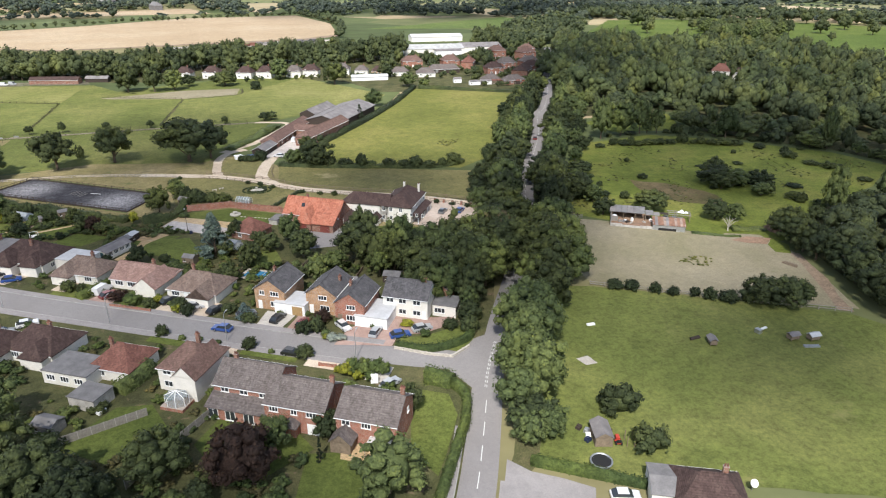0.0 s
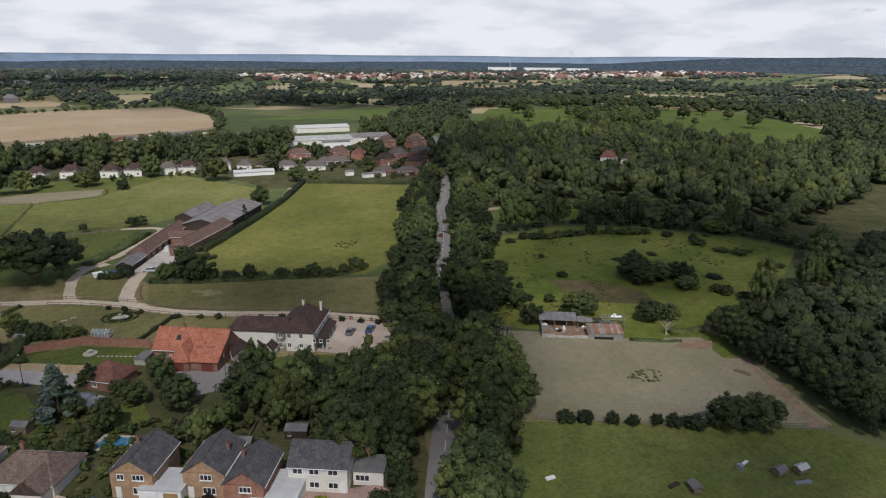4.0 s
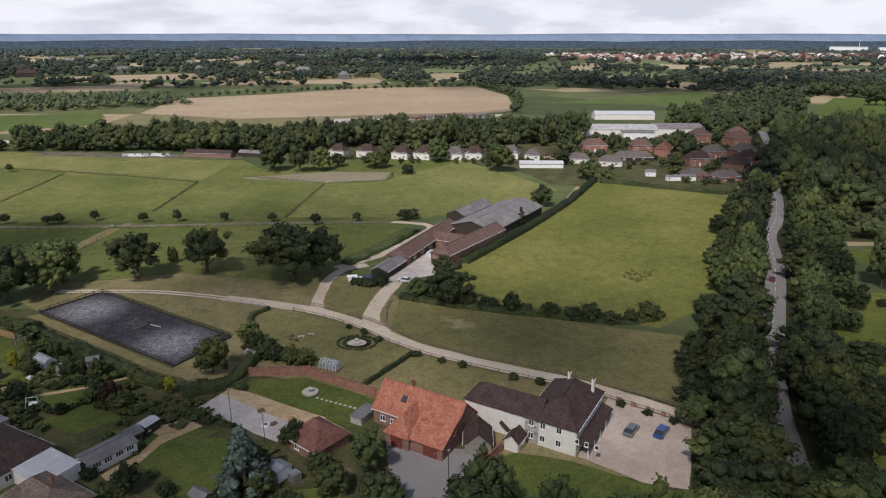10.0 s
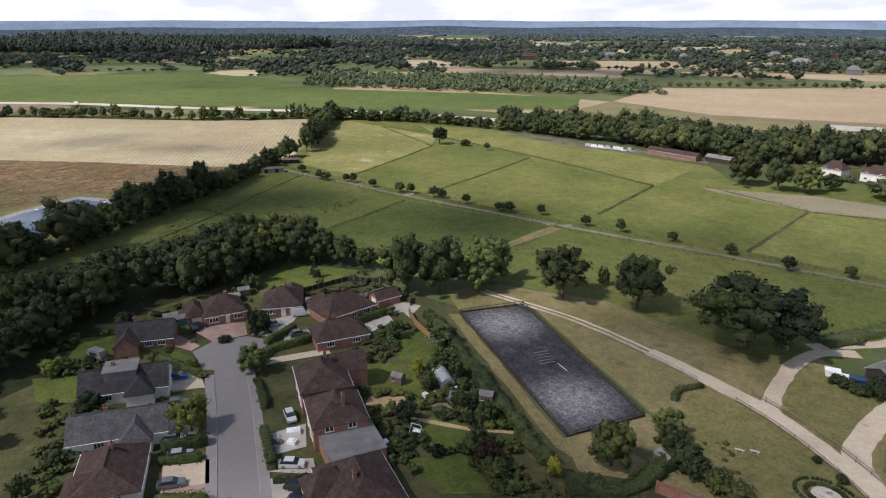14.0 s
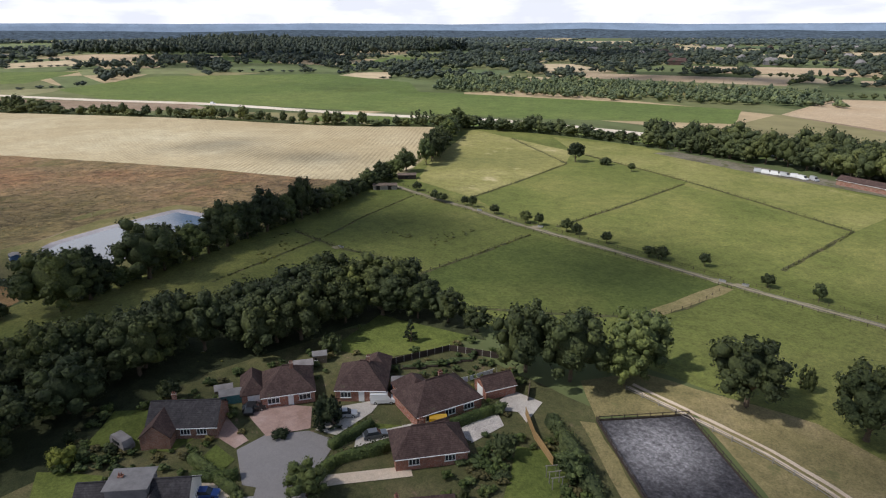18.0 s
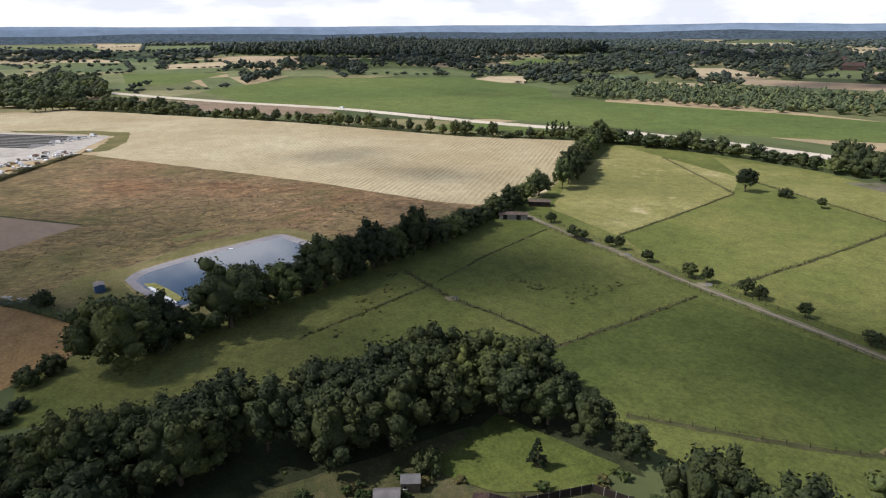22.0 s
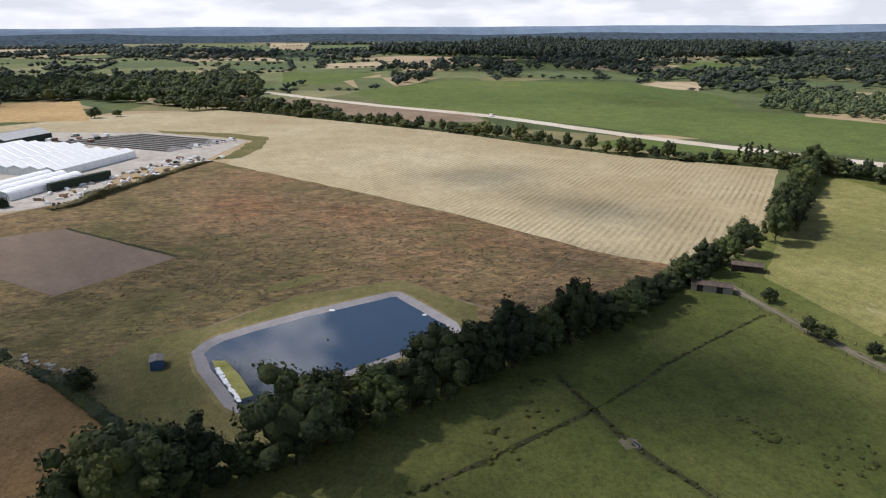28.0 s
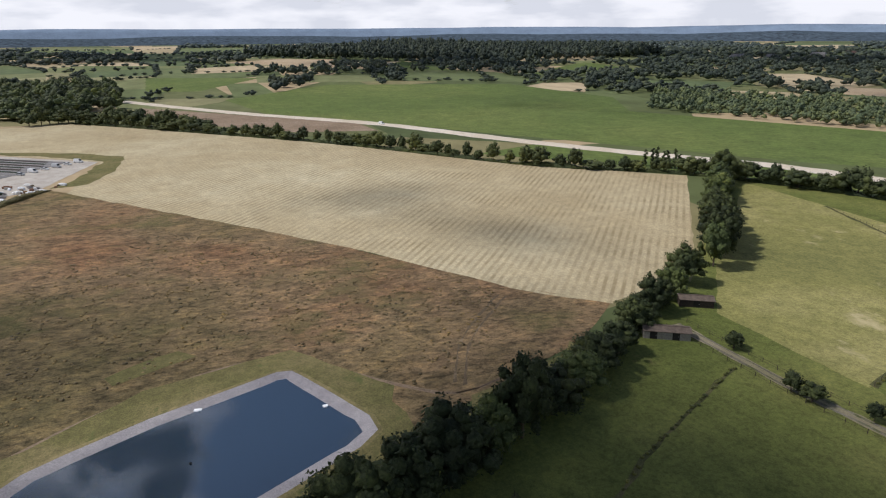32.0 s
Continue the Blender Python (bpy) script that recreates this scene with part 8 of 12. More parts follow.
h = house(-132.0, 126.4, 68, 12, 8, 2.7, 3.0, "brick", "roof_brown", "brick bungalow with a brown hipped roof", hip=3.2, wins=one("s", (-3, 3), 1.8), stacks=((-1, 0.6, 6.6),))
house(-141.5, 148.0, 80, 6.5, 5.0, 2.3, 1.6, "brick", "roof_brown", "brick garage with a tiled gabled roof", name="garage", category="garage", doors=(("w", 0, 2.3, 2.0, "garage_door", "white"),))
house(-134.6, 129.5, 85, 4.8, 3.4, 2.2, 1.4, "render", "roof_brown", "small tiled garage beside a hedge", name="garage", category="garage")

# ---- the big white house and its barn ----
WT = -24.0
h = house(11.2, 117.8, WT + 90, 15.0, 9.6, 5.4, 2.7, "render", "roof_brown", "large white-rendered house with a brown hipped roof", hip=4.7, hip2=2.6,
          wins=tuple(("w", x, z, 1.0, 1.25, 2) for x in (-3.6, -1.4, 1.6) for z in (1.0, 3.6)) + tuple(("s", x, 3.6, 1.1, 1.3, 2) for x in (-5.6, -2, 1.6, 5.2)) + tuple(("s", x, 0.9, 1.2, 1.3, 2) for x in (-5.4, 5)),
          doors=(("s", 0, 1.2, 2.1, "door", "white"),), stacks=((5.6, 1.4, 8.9), (5.2, -3.4, 8.9)))
wing(h, -4.3, 9.6, 90, 14.8, 6.4, 5.4, 2.4, "render", "roof_brown", 0.01, 2.8, name="west_wing")
for x in (4.9, 6.6, 8.4):
    opening(h, x, 2.7, "w", 15.0, 9.6, 0.7, 0.9, "window", None, 1)
pr = part("porch", Shape().add([(-7.4, -4.8, 2.9), (7.4, -4.8, 2.9), (7.4, -7.0, 2.2), (-7.4, -7.0, 2.2), (-7.4, -4.8, 3.04), (7.4, -4.8, 3.04), (7.4, -7.0, 2.34), (-7.4, -7.0, 2.34)], [(3, 2, 1, 0), (4, 5, 6, 7), (0, 4, 7, 3), (2, 3, 7, 6), (1, 2, 6, 5)]), M["roof_brown"], h)
for k in range(5):
    part("column", Shape().tube([(-6.8 + 3.4 * k, -6.8, 0), (-6.8 + 3.4 * k, -6.8, 2.2)], [0.13, 0.12], 8), M["white"], pr)
part("outside_stair", Shape().add([(-8.4, 6.0, 0), (-7.5, 6.0, 0), (-7.5, 9.4, 2.6), (-8.4, 9.4, 2.6), (-8.4, 6.0, 0.25), (-7.5, 6.0, 0.25), (-7.5, 9.4, 2.85), (-8.4, 9.4, 2.85)], [(3, 2, 1, 0), (4, 5, 6, 7), (0, 1, 5, 4), (1, 2, 6, 5), (2, 3, 7, 6), (3, 0, 4, 7)]), M["timber_dark"], h, "dark timber outside staircase")
house(2.1, 111.0, 65, 3.4, 2.6, 2.2, 1.2, "render", "roof_brown", "small white gabled outhouse beside the house", name="outhouse", category="outbuilding", wins=())
BT = -24.5
h = house(-14.8, 116.2, BT, 17.5, 8.4, 3.4, 3.9, "brick_brown", "roof_orange", "old barn with a large mottled orange tiled roof", name="barn", category="barn", wins=(("s", -6.6, 1.0, 1.2, 1.2, 2), ("s", -4.4, 1.0, 1.0, 1.0, 2)), stacks=((-3.0, 0.8, 8.0),))
wing(h, -0.4, -5.0, 90, 7.4, 5.0, 2.9, 2.9, "brick_brown", "roof_orange", 2.2, 0.01, name="porch_wing")
opening(h, -0.4, 0.05, "s", 17.5, 17.5, 2.4, 2.3, "garage_door", M["garage_red"])
cs_ = part("garage_bay", Shape().add([(2.0, -8.2, -0.2), (8.7, -8.2, -0.2), (8.7, -4.0, -0.2), (2.0, -4.0, -0.2), (2.0, -8.2, 2.5), (8.7, -8.2, 2.5), (8.7, -4.0, 4.55), (2.0, -4.0, 4.55)], [(0, 1, 5, 4), (1, 2, 6, 5), (3, 0, 4, 7), (4, 5, 6, 7)]), M["brick_brown"], h)
part("roof", Shape().add([(1.7, -8.6, 2.45), (9.0, -8.6, 2.45), (9.0, -1.4, 5.98), (1.7, -1.4, 5.98), (1.7, -8.6, 2.6), (9.0, -8.6, 2.6), (9.0, -1.4, 6.13), (1.7, -1.4, 6.13)], [(3, 2, 1, 0), (4, 5, 6, 7), (0, 1, 5, 4), (1, 2, 6, 5), (2, 3, 7, 6), (3, 0, 4, 7)]), M["roof_orange"], cs_)
opening(h, 6.2, 0.05, "s", 17.5, 16.4, 2.8, 2.2, "garage_door", M["garage_red"])
part("skylight", Shape().add([(-3.6, -2.5, 5.1), (-2.6, -2.5, 5.1), (-2.6, -1.6, 5.94), (-3.6, -1.6, 5.94), (-3.6, -2.6, 5.2), (-2.6, -2.6, 5.2), (-2.6, -1.7, 6.04), (-3.6, -1.7, 6.04)], [(4, 5, 6, 7), (0, 1, 5, 4), (1, 2, 6, 5), (3, 0, 4, 7)]), M["pane"], h)
house(-4.5, 110.6, BT - 62, 5.6, 4.6, 2.3, 2.0, "timber_grey", "roof_brown", "timber annex with a brown tiled roof beside the barn", name="annex", category="outbuilding", wins=(("s", 0, 0.9, 2.0, 1.2, 3),))
house(-32.9, 107.6, -33, 7.9, 7.7, 2.5, 2.9, "brick_brown", "roof_red", "square outbuilding with a red-brown hipped roof", hip=3.2, name="outbuilding", category="outbuilding", wins=(("s", -1, 0.8, 1.2, 1.0, 2),))
garden_wall([(-54.5, 130.5), (-42, 132.5), (-38.5, 130.5), (-26, 125), (-23.6, 119)], 1.9, 0.34, "red brick garden wall with piers")
garden_wall([(-0.4, 109.2), (-5.7, 100.2), (-7.8, 96.6)], 1.7, 0.3, "red brick wall beside the court")

# ---- the stables ----
FT = 72.0
h = house(-29.2, 226.0, FT, 42, 7.5, 2.8, 1.9, "brick_brown", "roof_farm", "long low stable range with a brown tiled roof", name="stable_range", category="stables", hip=2.2, hip2=0.01, wins=tuple(("s", x, 1.0, 1.0, 0.9, 1) for x in (-16, -10, -4)), doors=tuple(("s", x, 1.2, 2.1, "door", "timber_dark") for x in (-18, -13, -7, -1)))
h = house(-13.4, 221.5, FT - 10, 36, 7.0, 4.2, 2.1, "brick_brown", "roof_farm", "stable range with a brown tiled roof and timber front", name="stable_range", category="stables", hip=2.4, hip2=0.01, doors=tuple(("n", x, 1.2, 2.1, "door", "timber_dark") for x in (-16, -11, -6)), wins=tuple(("w", x, 1.2, 0.7, 1.4, 1) for x in (-2, -0.7, 0.7, 2)))
house(-19.4, 226.5, FT - 94, 13, 7.5, 2.9, 1.7, "brick_brown", "roof_farm", "cross range of the stables with a brown tiled roof", name="stable_range", category="stables")
house(-36.9, 198.6, FT, 12.5, 5.4, 2.4, 1.2, "timber_dark", "sheet", "open-fronted field shelter with a grey sheet roof", name="field_barn", category="shed")
house(-4.6, 257.0, 64.5, 43, 17.5, 3.8, 2.4, "timber_dark", "sheet", "large barn with a patched grey sheet roof", name="barn", category="barn", gutter=False, over=0.6)
house(-16.4, 266.0, 64.5, 23, 8.0, 3.6, 1.9, "timber_dark", "sheet", "lower barn bay with a white-edged gable", name="barn", category="barn", gutter=False)


# ---- riding arena ----
ARENA = [(-122.8, 157.0), (-114.8, 172.4), (-66.2, 148.2), (-72.8, 132.4)]
patch("arena_floor", ARENA, M["arena"], 0.075, "dark grey rubber and sand riding surface, paler where dry", "arena", 0.3)
for a, b in zip(ARENA, ARENA[1:] + ARENA[:1]):
    fence([a, b], "dark post-and-rail fence round the riding arena", 1.15, 2.4, 2, "timber_dark", "arena_fence", True, 0.12)
    d = Vector((b[0] - a[0], b[1] - a[1], 0))
    tagged(part("kickboard", Shape().box(0, d.length, -0.04, 0.04, 0, 0.32), M["timber_dark"], m=turned(a[0], a[1], 0.05, math.degrees(math.atan2(d.y, d.x)))), "dark kickboard along the arena's edge", "board")
for k in range(5):
    tagged(part("ground_pole", Shape().tube([(-1.8, 0, 0.08), (1.8, 0, 0.08)], [0.05, 0.05], 6), M["timber_grey"], m=turned(-95.5 + 1.0 * k, 154.8 - 0.75 * k, 0.08, 64)), "white pole laid on the riding surface", "pole", "riding poles")
tagged(part("ground_pole", Shape().tube([(-1.8, 0, 0.08), (1.8, 0, 0.08)], [0.06, 0.06], 6), M["white"], m=turned(-88, 152.5, 0.08, -20)), "white pole laid on the riding surface", "pole", "riding poles")
patch("arena_path", [(-124.5, 154.5), (-72.5, 128.6), (-66, 128), (-64.5, 147), (-66.4, 149.4), (-73, 131.6), (-122.5, 156.5)], M["dry"], 0.06, "worn dry path beside the arena", "path")

# ---- pond ----
def pond():
    """A lined pond with a low bank: turf, liner and water rings."""
    outline = [(-287.5, 77.6), (-291.5, 79.0), (-295, 81.8), (-298.6, 87.4), (-305.6, 100.3), (-315.4, 124), (-315, 127), (-312, 128.8), (-305.3, 132.4), (-293, 138.6), (-288, 139), (-284, 135), (-262, 96), (-260, 91.5), (-263.1, 88.3), (-278.6, 80.5)]
    ring = []
    for (x0, y0), (x1, y1) in zip(outline, outline[1:] + outline[:1]):
        k = max(1, int(math.hypot(x1 - x0, y1 - y0) / 3))
        ring += [Vector((x0 + (x1 - x0) * i / k, y0 + (y1 - y0) * i / k, 0)) for i in range(k)]
    n = len(ring)

    def at(d, z):
        """The ring moved d metres inwards, at a height."""
        out = []
        for i, p in enumerate(ring):
            w = (ring[(i + 2) % n] - ring[i - 2]).normalized()
            out.append(p + Vector((w.y, -w.x, 0)) * d + Vector((0, 0, z)))
        return out

    def band(name, k0, z0, k1, z1, mat, label, category):
        s = Shape()
        s.add(at(k0, z0) + at(k1, z1), [(i, (i + 1) % n, n + (i + 1) % n, n + i) for i in range(n)])
        return tagged(part(name, s, mat), label, category, "", "structure")

    band("pond_turf", -7.0, 0.085, -1.0, 0.75, M["bank_grass"], "grassy bank round the pond", "bank")
    band("pond_crest", -1.0, 0.75, 0.0, 0.78, M["dry"], "dry trodden crest of the bank", "bank")
    band("pond_liner", 0.0, 0.78, 3.7, 0.2, M["liner"], "grey butyl pond liner sloping to the water", "liner")
    s = Shape()
    s.add(at(2.75, 0.36), [tuple(range(n))])
    return tagged(part("water", s, M["water"]), "still pond water mirroring the clouds", "water", "", "structure")


mw, nw, lw, bw = material("pond_water", 0.03, 0, 0.5)
bw.inputs["Base Color"].default_value = (0.018, 0.035, 0.06, 1)
bw.inputs["IOR"].default_value = 2.4
bump(nw, lw, bw, noise_of(nw, lw, position(nw, lw, (1, 2.2, 1), 30), 0.9, 3, 0.5), 0.02, 0.3)
M["water"] = mw
pond()
tagged(part("buoy", Shape().tube([(0, 0, 0.3), (0, 0, 0.5), (0, 0, 0.62)], [0.22, 0.25, 0.08], 10), M["tyre"], m=Matrix.Translation((-289.5, 107.5, 0))), "small black buoy floating on the pond", "buoy")
for x, y, k in ((-306.2, 108.5, 0.7), (-299.5, 131.5, 0.5)):
    tagged(part("foam_slab", Shape().box(-k, k, -0.35, 0.35, 0.3, 0.48).box(-k * 0.6, k * 0.4, -0.5, 0.5, 0.3, 0.42), M["polythene"], m=turned(x, y, 0.05, rn.uniform(0, 90))), "white float at the water's edge", "float")
ps = shed(-283.2, 71.4, 12, 3.4, 2.6, 2.2, 0.3, "small blue-grey pump house beside the pond", "blue_boards", "sheet", "pump_house", "shed")
M["algae"] = ground_mat("pond_algae", (0.2, 0.2, 0.06), (0.3, 0.29, 0.1), (0.36, 0.34, 0.14), 0.2, 0.9, 5)
patch("algae", [(-283.5, 82.6), (-277, 85.0), (-266.0, 90.6), (-267.2, 93.2), (-276, 89.4), (-283, 85.6)], M["algae"], 0.352, "yellow-green algae at the pond's edge", "algae", 0.8)
patch("weed_strip", [(-330, 108), (-322, 92), (-326, 90), (-334, 104)], M["bank_grass"], 0.052, "green weeds in the fallow field", "ground", 2)
ribbon("field_margin", smooth_line([(-515, 52), (-407, 146), (-344, 191), (-325, 211)], 6), 1.3, -0.9, M["stubble"], 0.06, "pale dusty margin between two fields", "ground", 0, 1.4)
ribbon("field_track", smooth_line([(-262, 74), (-270, 68), (-277, 63)], 3), 0.5, -0.5, M["soil"], 0.06, "faint worn path along the field edge", "track", 0, 0.5)
ribbon("plot_edge", smooth_line([(-398.3, 12), (-358.1, 60)], 5), 0.7, -0.7, M["wood_floor"], 0.062, "dark furrow at the edge of the ploughed plot", "ground", 0, 0.6)
for off in (11, 12.6):
    ribbon("wheel_rut", smooth_line([(-300, 88 - off), (-308 - off * 0.6, 97), (-318 - off * 0.4, 124), (-304, 140 + off * 0.5), (-296, 150 + off * 0.6), (-300, 172)], 4), 0.3, -0.3, M["soil"], 0.065, "wheel rut round the pond", "track", 0, 0.3)

# ---- field shelters, fences and gates of the paddocks ----
# the shelters' near-black door panels stand for shade in open doorways
house(-303.2, 211.6, 60, 10.5, 3.6, 2.2, 0.5, "timber_grey", "rust_dark", "long timber field shelter with a rusty brown roof", name="field_shelter", category="shelter", gutter=False, doors=(("s", -3, 1.6, 2.0, "door", "dark"), ("s", 2, 1.6, 2.0, "door", "dark")))
house(-316.1, 230.4, 60, 8.5, 3.6, 2.2, 0.5, "timber_dark", "rust_dark", "timber field shelter under trees", name="field_shelter", category="shelter", gutter=False, doors=(("s", 0, 1.6, 2.0, "door", "dark"),))
for ln in ([(-265, 154.7), (-240, 160), (-225, 166.5), (-208, 172)], [(-203, 159), (-209, 190), (-216, 221)], [(-176, 168), (-148, 203), (-149, 235)], [(-270, 236), (-284, 276), (-300, 318)], [(-218, 235), (-226, 282), (-236, 330)],
           [(-148, 260), (-156, 318)], [(-90, 256), (-92, 320)], [(-324, 345), (-237, 335), (-156, 318)], [(-139, 334), (-92, 322)], [(-90, 322), (-64, 332), (-63, 352)], [(-300, 318), (-380, 346)]):
    fence(ln, "weathered wire-and-post paddock fence", 1.0, 3.6, 2, "timber_dark", "paddock_fence", False, 0.09, 0.016)
    ribbon("fence_line_grass", smooth_line(ln, 4), 0.6, -0.6, M["garden"], 0.058, "rough uncut grass along a fence", "ground", 0, 0.8)
ribbon("hedge_earth", smooth_line([(-248, 84), (-262, 108), (-276, 132), (-291, 162), (-307, 190)], 5)[::-1], -1.5, 6.5, M["pasture_dry"], 0.057, "dry bare strip along the hedge row", "ground", 0, 4.0)
ribbon("old_fence_line", smooth_line([(-232, 117), (-251, 156), (-268, 183), (-286, 216)], 4), 0.45, -0.45, M["garden"], 0.058, "rough line of an old fence in the grass", "ground", 0, 0.9)
for off in (3.2, -3.2):
    fence([(p.x, p.y) for p in offset_line(TRACK, off)][::6], "post-and-rail fence beside the paddock track", 1.0, 3.6, 2, "timber_dark", "track_fence", False, 0.09, 0.02)
ribbon("dry_path", smooth_line([(-148.4, 201), (-148.8, 235)], 4), 2.4, -2.0, M["dry"], 0.062, "dry grassy strip between two fences", "path", 0, 1.0)
for x, y in ((-240.5, 159.5), (-153.5, 236.5), (-148, 239), (-252, 224), (-222, 229)):
    patch("bare_patch", [(x + 1.9 * math.cos(a) * rn.uniform(0.7, 1.2), y + 1.9 * math.sin(a) * rn.uniform(0.7, 1.2)) for a in (0.7 * k for k in range(9))], M["sandpad"], 0.068, "trampled bare patch by a gate", "ground", 1.2)
    tr_ = thing("water_trough", turned(x + 1, y + 1, 0.07, rn.uniform(0, 90)), "grey metal water trough in the paddock", "trough", "troughs")
    part("body", Shape().box(-0.9, 0.9, -0.3, -0.25, 0, 0.6).box(-0.9, 0.9, 0.25, 0.3, 0, 0.6).box(-0.9, -0.85, -0.25, 0.25, 0, 0.6).box(0.85, 0.9, -0.25, 0.25, 0, 0.6), M["metal"], tr_)
    part("water", Shape().box(-0.85, 0.85, -0.25, 0.25, 0, 0.5), M["pane"], tr_)
for off in (2.6, -2.6):
    fence([(p.x, p.y) for p in offset_line(DRIVE, off)][26:][::4], "timber fence along the gravel drive", 1.1, 3.0, 2, "timber", "drive_fence", True, 0.14)
fence([(p.x, p.y) for p in offset_line(DRIVE, -2.2)][:26][::4], "timber fence along the dusty track", 1.1, 3.4, 2, "timber_grey", "drive_fence", False, 0.12)
fence([(-30.6, 161), (-32, 168), (-31.8, 176)], "timber fence round the dry paddock", 1.1, 2.6, 2, "timber", "paddock_fence", True, 0.12)
fence([(50, 63), (63, 57.5), (75, 52.5), (86, 47.8), (103, 41)], "old wire-and-post fence of the paddock", 1.1, 3.2, 2, "timber_grey", "paddock_fence", True, 0.13)
fence([(57, 108.5), (66, 106)], "grey timber fence beside the old barn", 1.3, 2.4, 3, "timber_grey", "paddock_fence", True, 0.13)
for k in range(5):
    q = turned(33.0 - 2.6 * k, 122.2 + 1.5 * k, 0.09, -30)
    t_ = thing("gate_pier", q, "short brick pier beside the car park", "pier", "car park piers")
    part("shaft", Shape().box(-0.3, 0.3, -0.3, 0.3, 0, 1.25), M["brick"], t_)
    part("cap", Shape().box(-0.38, 0.38, -0.38, 0.38, 1.25, 1.37), M["stone"], t_)

# ---- lawn round bed and fountain of the big house ----
t_ = thing("round_flower_bed", turned(-35.4, 148.4, 0.05, 0), "round flower bed with stone paths and low hedging", "flower bed")
for k in range(8):
    a = 2 * math.pi * (k + 0.5) / 8
    for r0, w in ((3.0, 0.7), (4.6, 0.5)):
        s = Shape()
        for j in range(5):
            b_ = a + (j - 2) * 0.14
            s.tube([(r0 * math.cos(b_), r0 * math.sin(b_) * 0.8, 0), (r0 * math.cos(b_), r0 * math.sin(b_) * 0.8, 0.45)], [w * 0.6, w * 0.45], 6)
        part("hedging", s, M["leaf"], t_)
part("paving", Shape().tube([(0, 0, 0.0), (0, 0, 0.05)], [2.2, 2.2], 20), M["stone"], t_)
part("fountain", Shape().tube([(0, 0, 0.05), (0, 0, 0.4), (0, 0, 0.5), (0, 0, 1.0), (0, 0, 1.1)], [1.0, 1.05, 0.2, 0.15, 0.5], 14), M["stone"], t_)
t_ = thing("garden_fountain", turned(-39.6, 125.0, 0.05, 0), "pale stone fountain bowl on a small lawn", "fountain")
part("basin", Shape().tube([(0, 0, 0), (0, 0, 0.35), (0, 0, 0.37), (0, 0, 0.3)], [1.6, 1.7, 1.4, 1.3], 18), M["stone"], t_)
part("bowl", Shape().tube([(0, 0, 0.3), (0, 0, 0.9), (0, 0, 1.05)], [0.25, 0.2, 0.7], 12), M["stone"], t_)
for k in range(9):
    tagged(part("stepping_stone", Shape().box(-0.3, 0.3, -0.25, 0.25, 0, 0.04), M["stone"], m=turned(-37.6 + 1.05 * k, 123.2 - 0.36 * k, 0.052, -20)), "pale stepping stone in the lawn", "stone", "stepping stones")
for x, y in ((-47.5, 151.5), (-49.5, 150.0)):
    tagged(part("stone_bench", Shape().box(-0.8, 0.8, -0.22, 0.22, 0.36, 0.46).box(-0.6, -0.4, -0.18, 0.18, 0, 0.36).box(0.4, 0.6, -0.18, 0.18, 0, 0.36), M["stone"], m=turned(x, y, 0.05, 15)), "pale stone bench on the lawn", "bench", "stone benches")


def greenhouse(x, y, turn, L, W, label):
    g = thing("greenhouse", turned(x, y, 0.03, turn), label, "greenhouse")
    fr = Shape()
    for i in range(int(L / 0.75) + 1):
        px = -L / 2 + i * L / int(L / 0.75)
        for s in (-1, 1):
            fr.tube([(px, s * W / 2, 0), (px, s * W / 2, 1.6), (px, 0, 2.3)], [0.03] * 3, 4)
    part("frame", fr, M["white"], g)
    for s in (-1, 1):
        part("side_pane", Shape().add([(-L / 2, s * W / 2, 0.3), (L / 2, s * W / 2, 0.3), (L / 2, s * W / 2, 1.6), (-L / 2, s * W / 2, 1.6)], [(0, 1, 2, 3)]), M["clear"], g)
        part("roof_pane", Shape().add([(-L / 2, s * W / 2, 1.6), (L / 2, s * W / 2, 1.6), (L / 2, 0, 2.3), (-L / 2, 0, 2.3)], [(0, 1, 2, 3)]), M["clear"], g)
    part("base", Shape().box(-L / 2, L / 2, -W / 2, W / 2, 0, 0.3), M["brick_brown"], g)
    return g


mg, ng, lg, bg = material("greenhouse_glass", 0.1, 0, 0.5)
bg.inputs["Base Color"].default_value, bg.inputs["Alpha"].default_value = (0.4, 0.46, 0.48, 1), 0.4
M["clear"] = mg
greenhouse(-38.2, 135.6, -20, 4.4, 2.6, "small glass greenhouse beside the brick wall")
shed(-56.8, 137.4, -30, 3.0, 2.4, 2.0, 0.7, "small shed with a grey roof behind the wall", "timber", "sheet")
flat_block(-26.6, 117.0, BT + 90, 5.0, 2.6, 1.5, "concrete", "felt", "rough low grey lean-to beside the barn", "lean_to", "outbuilding")

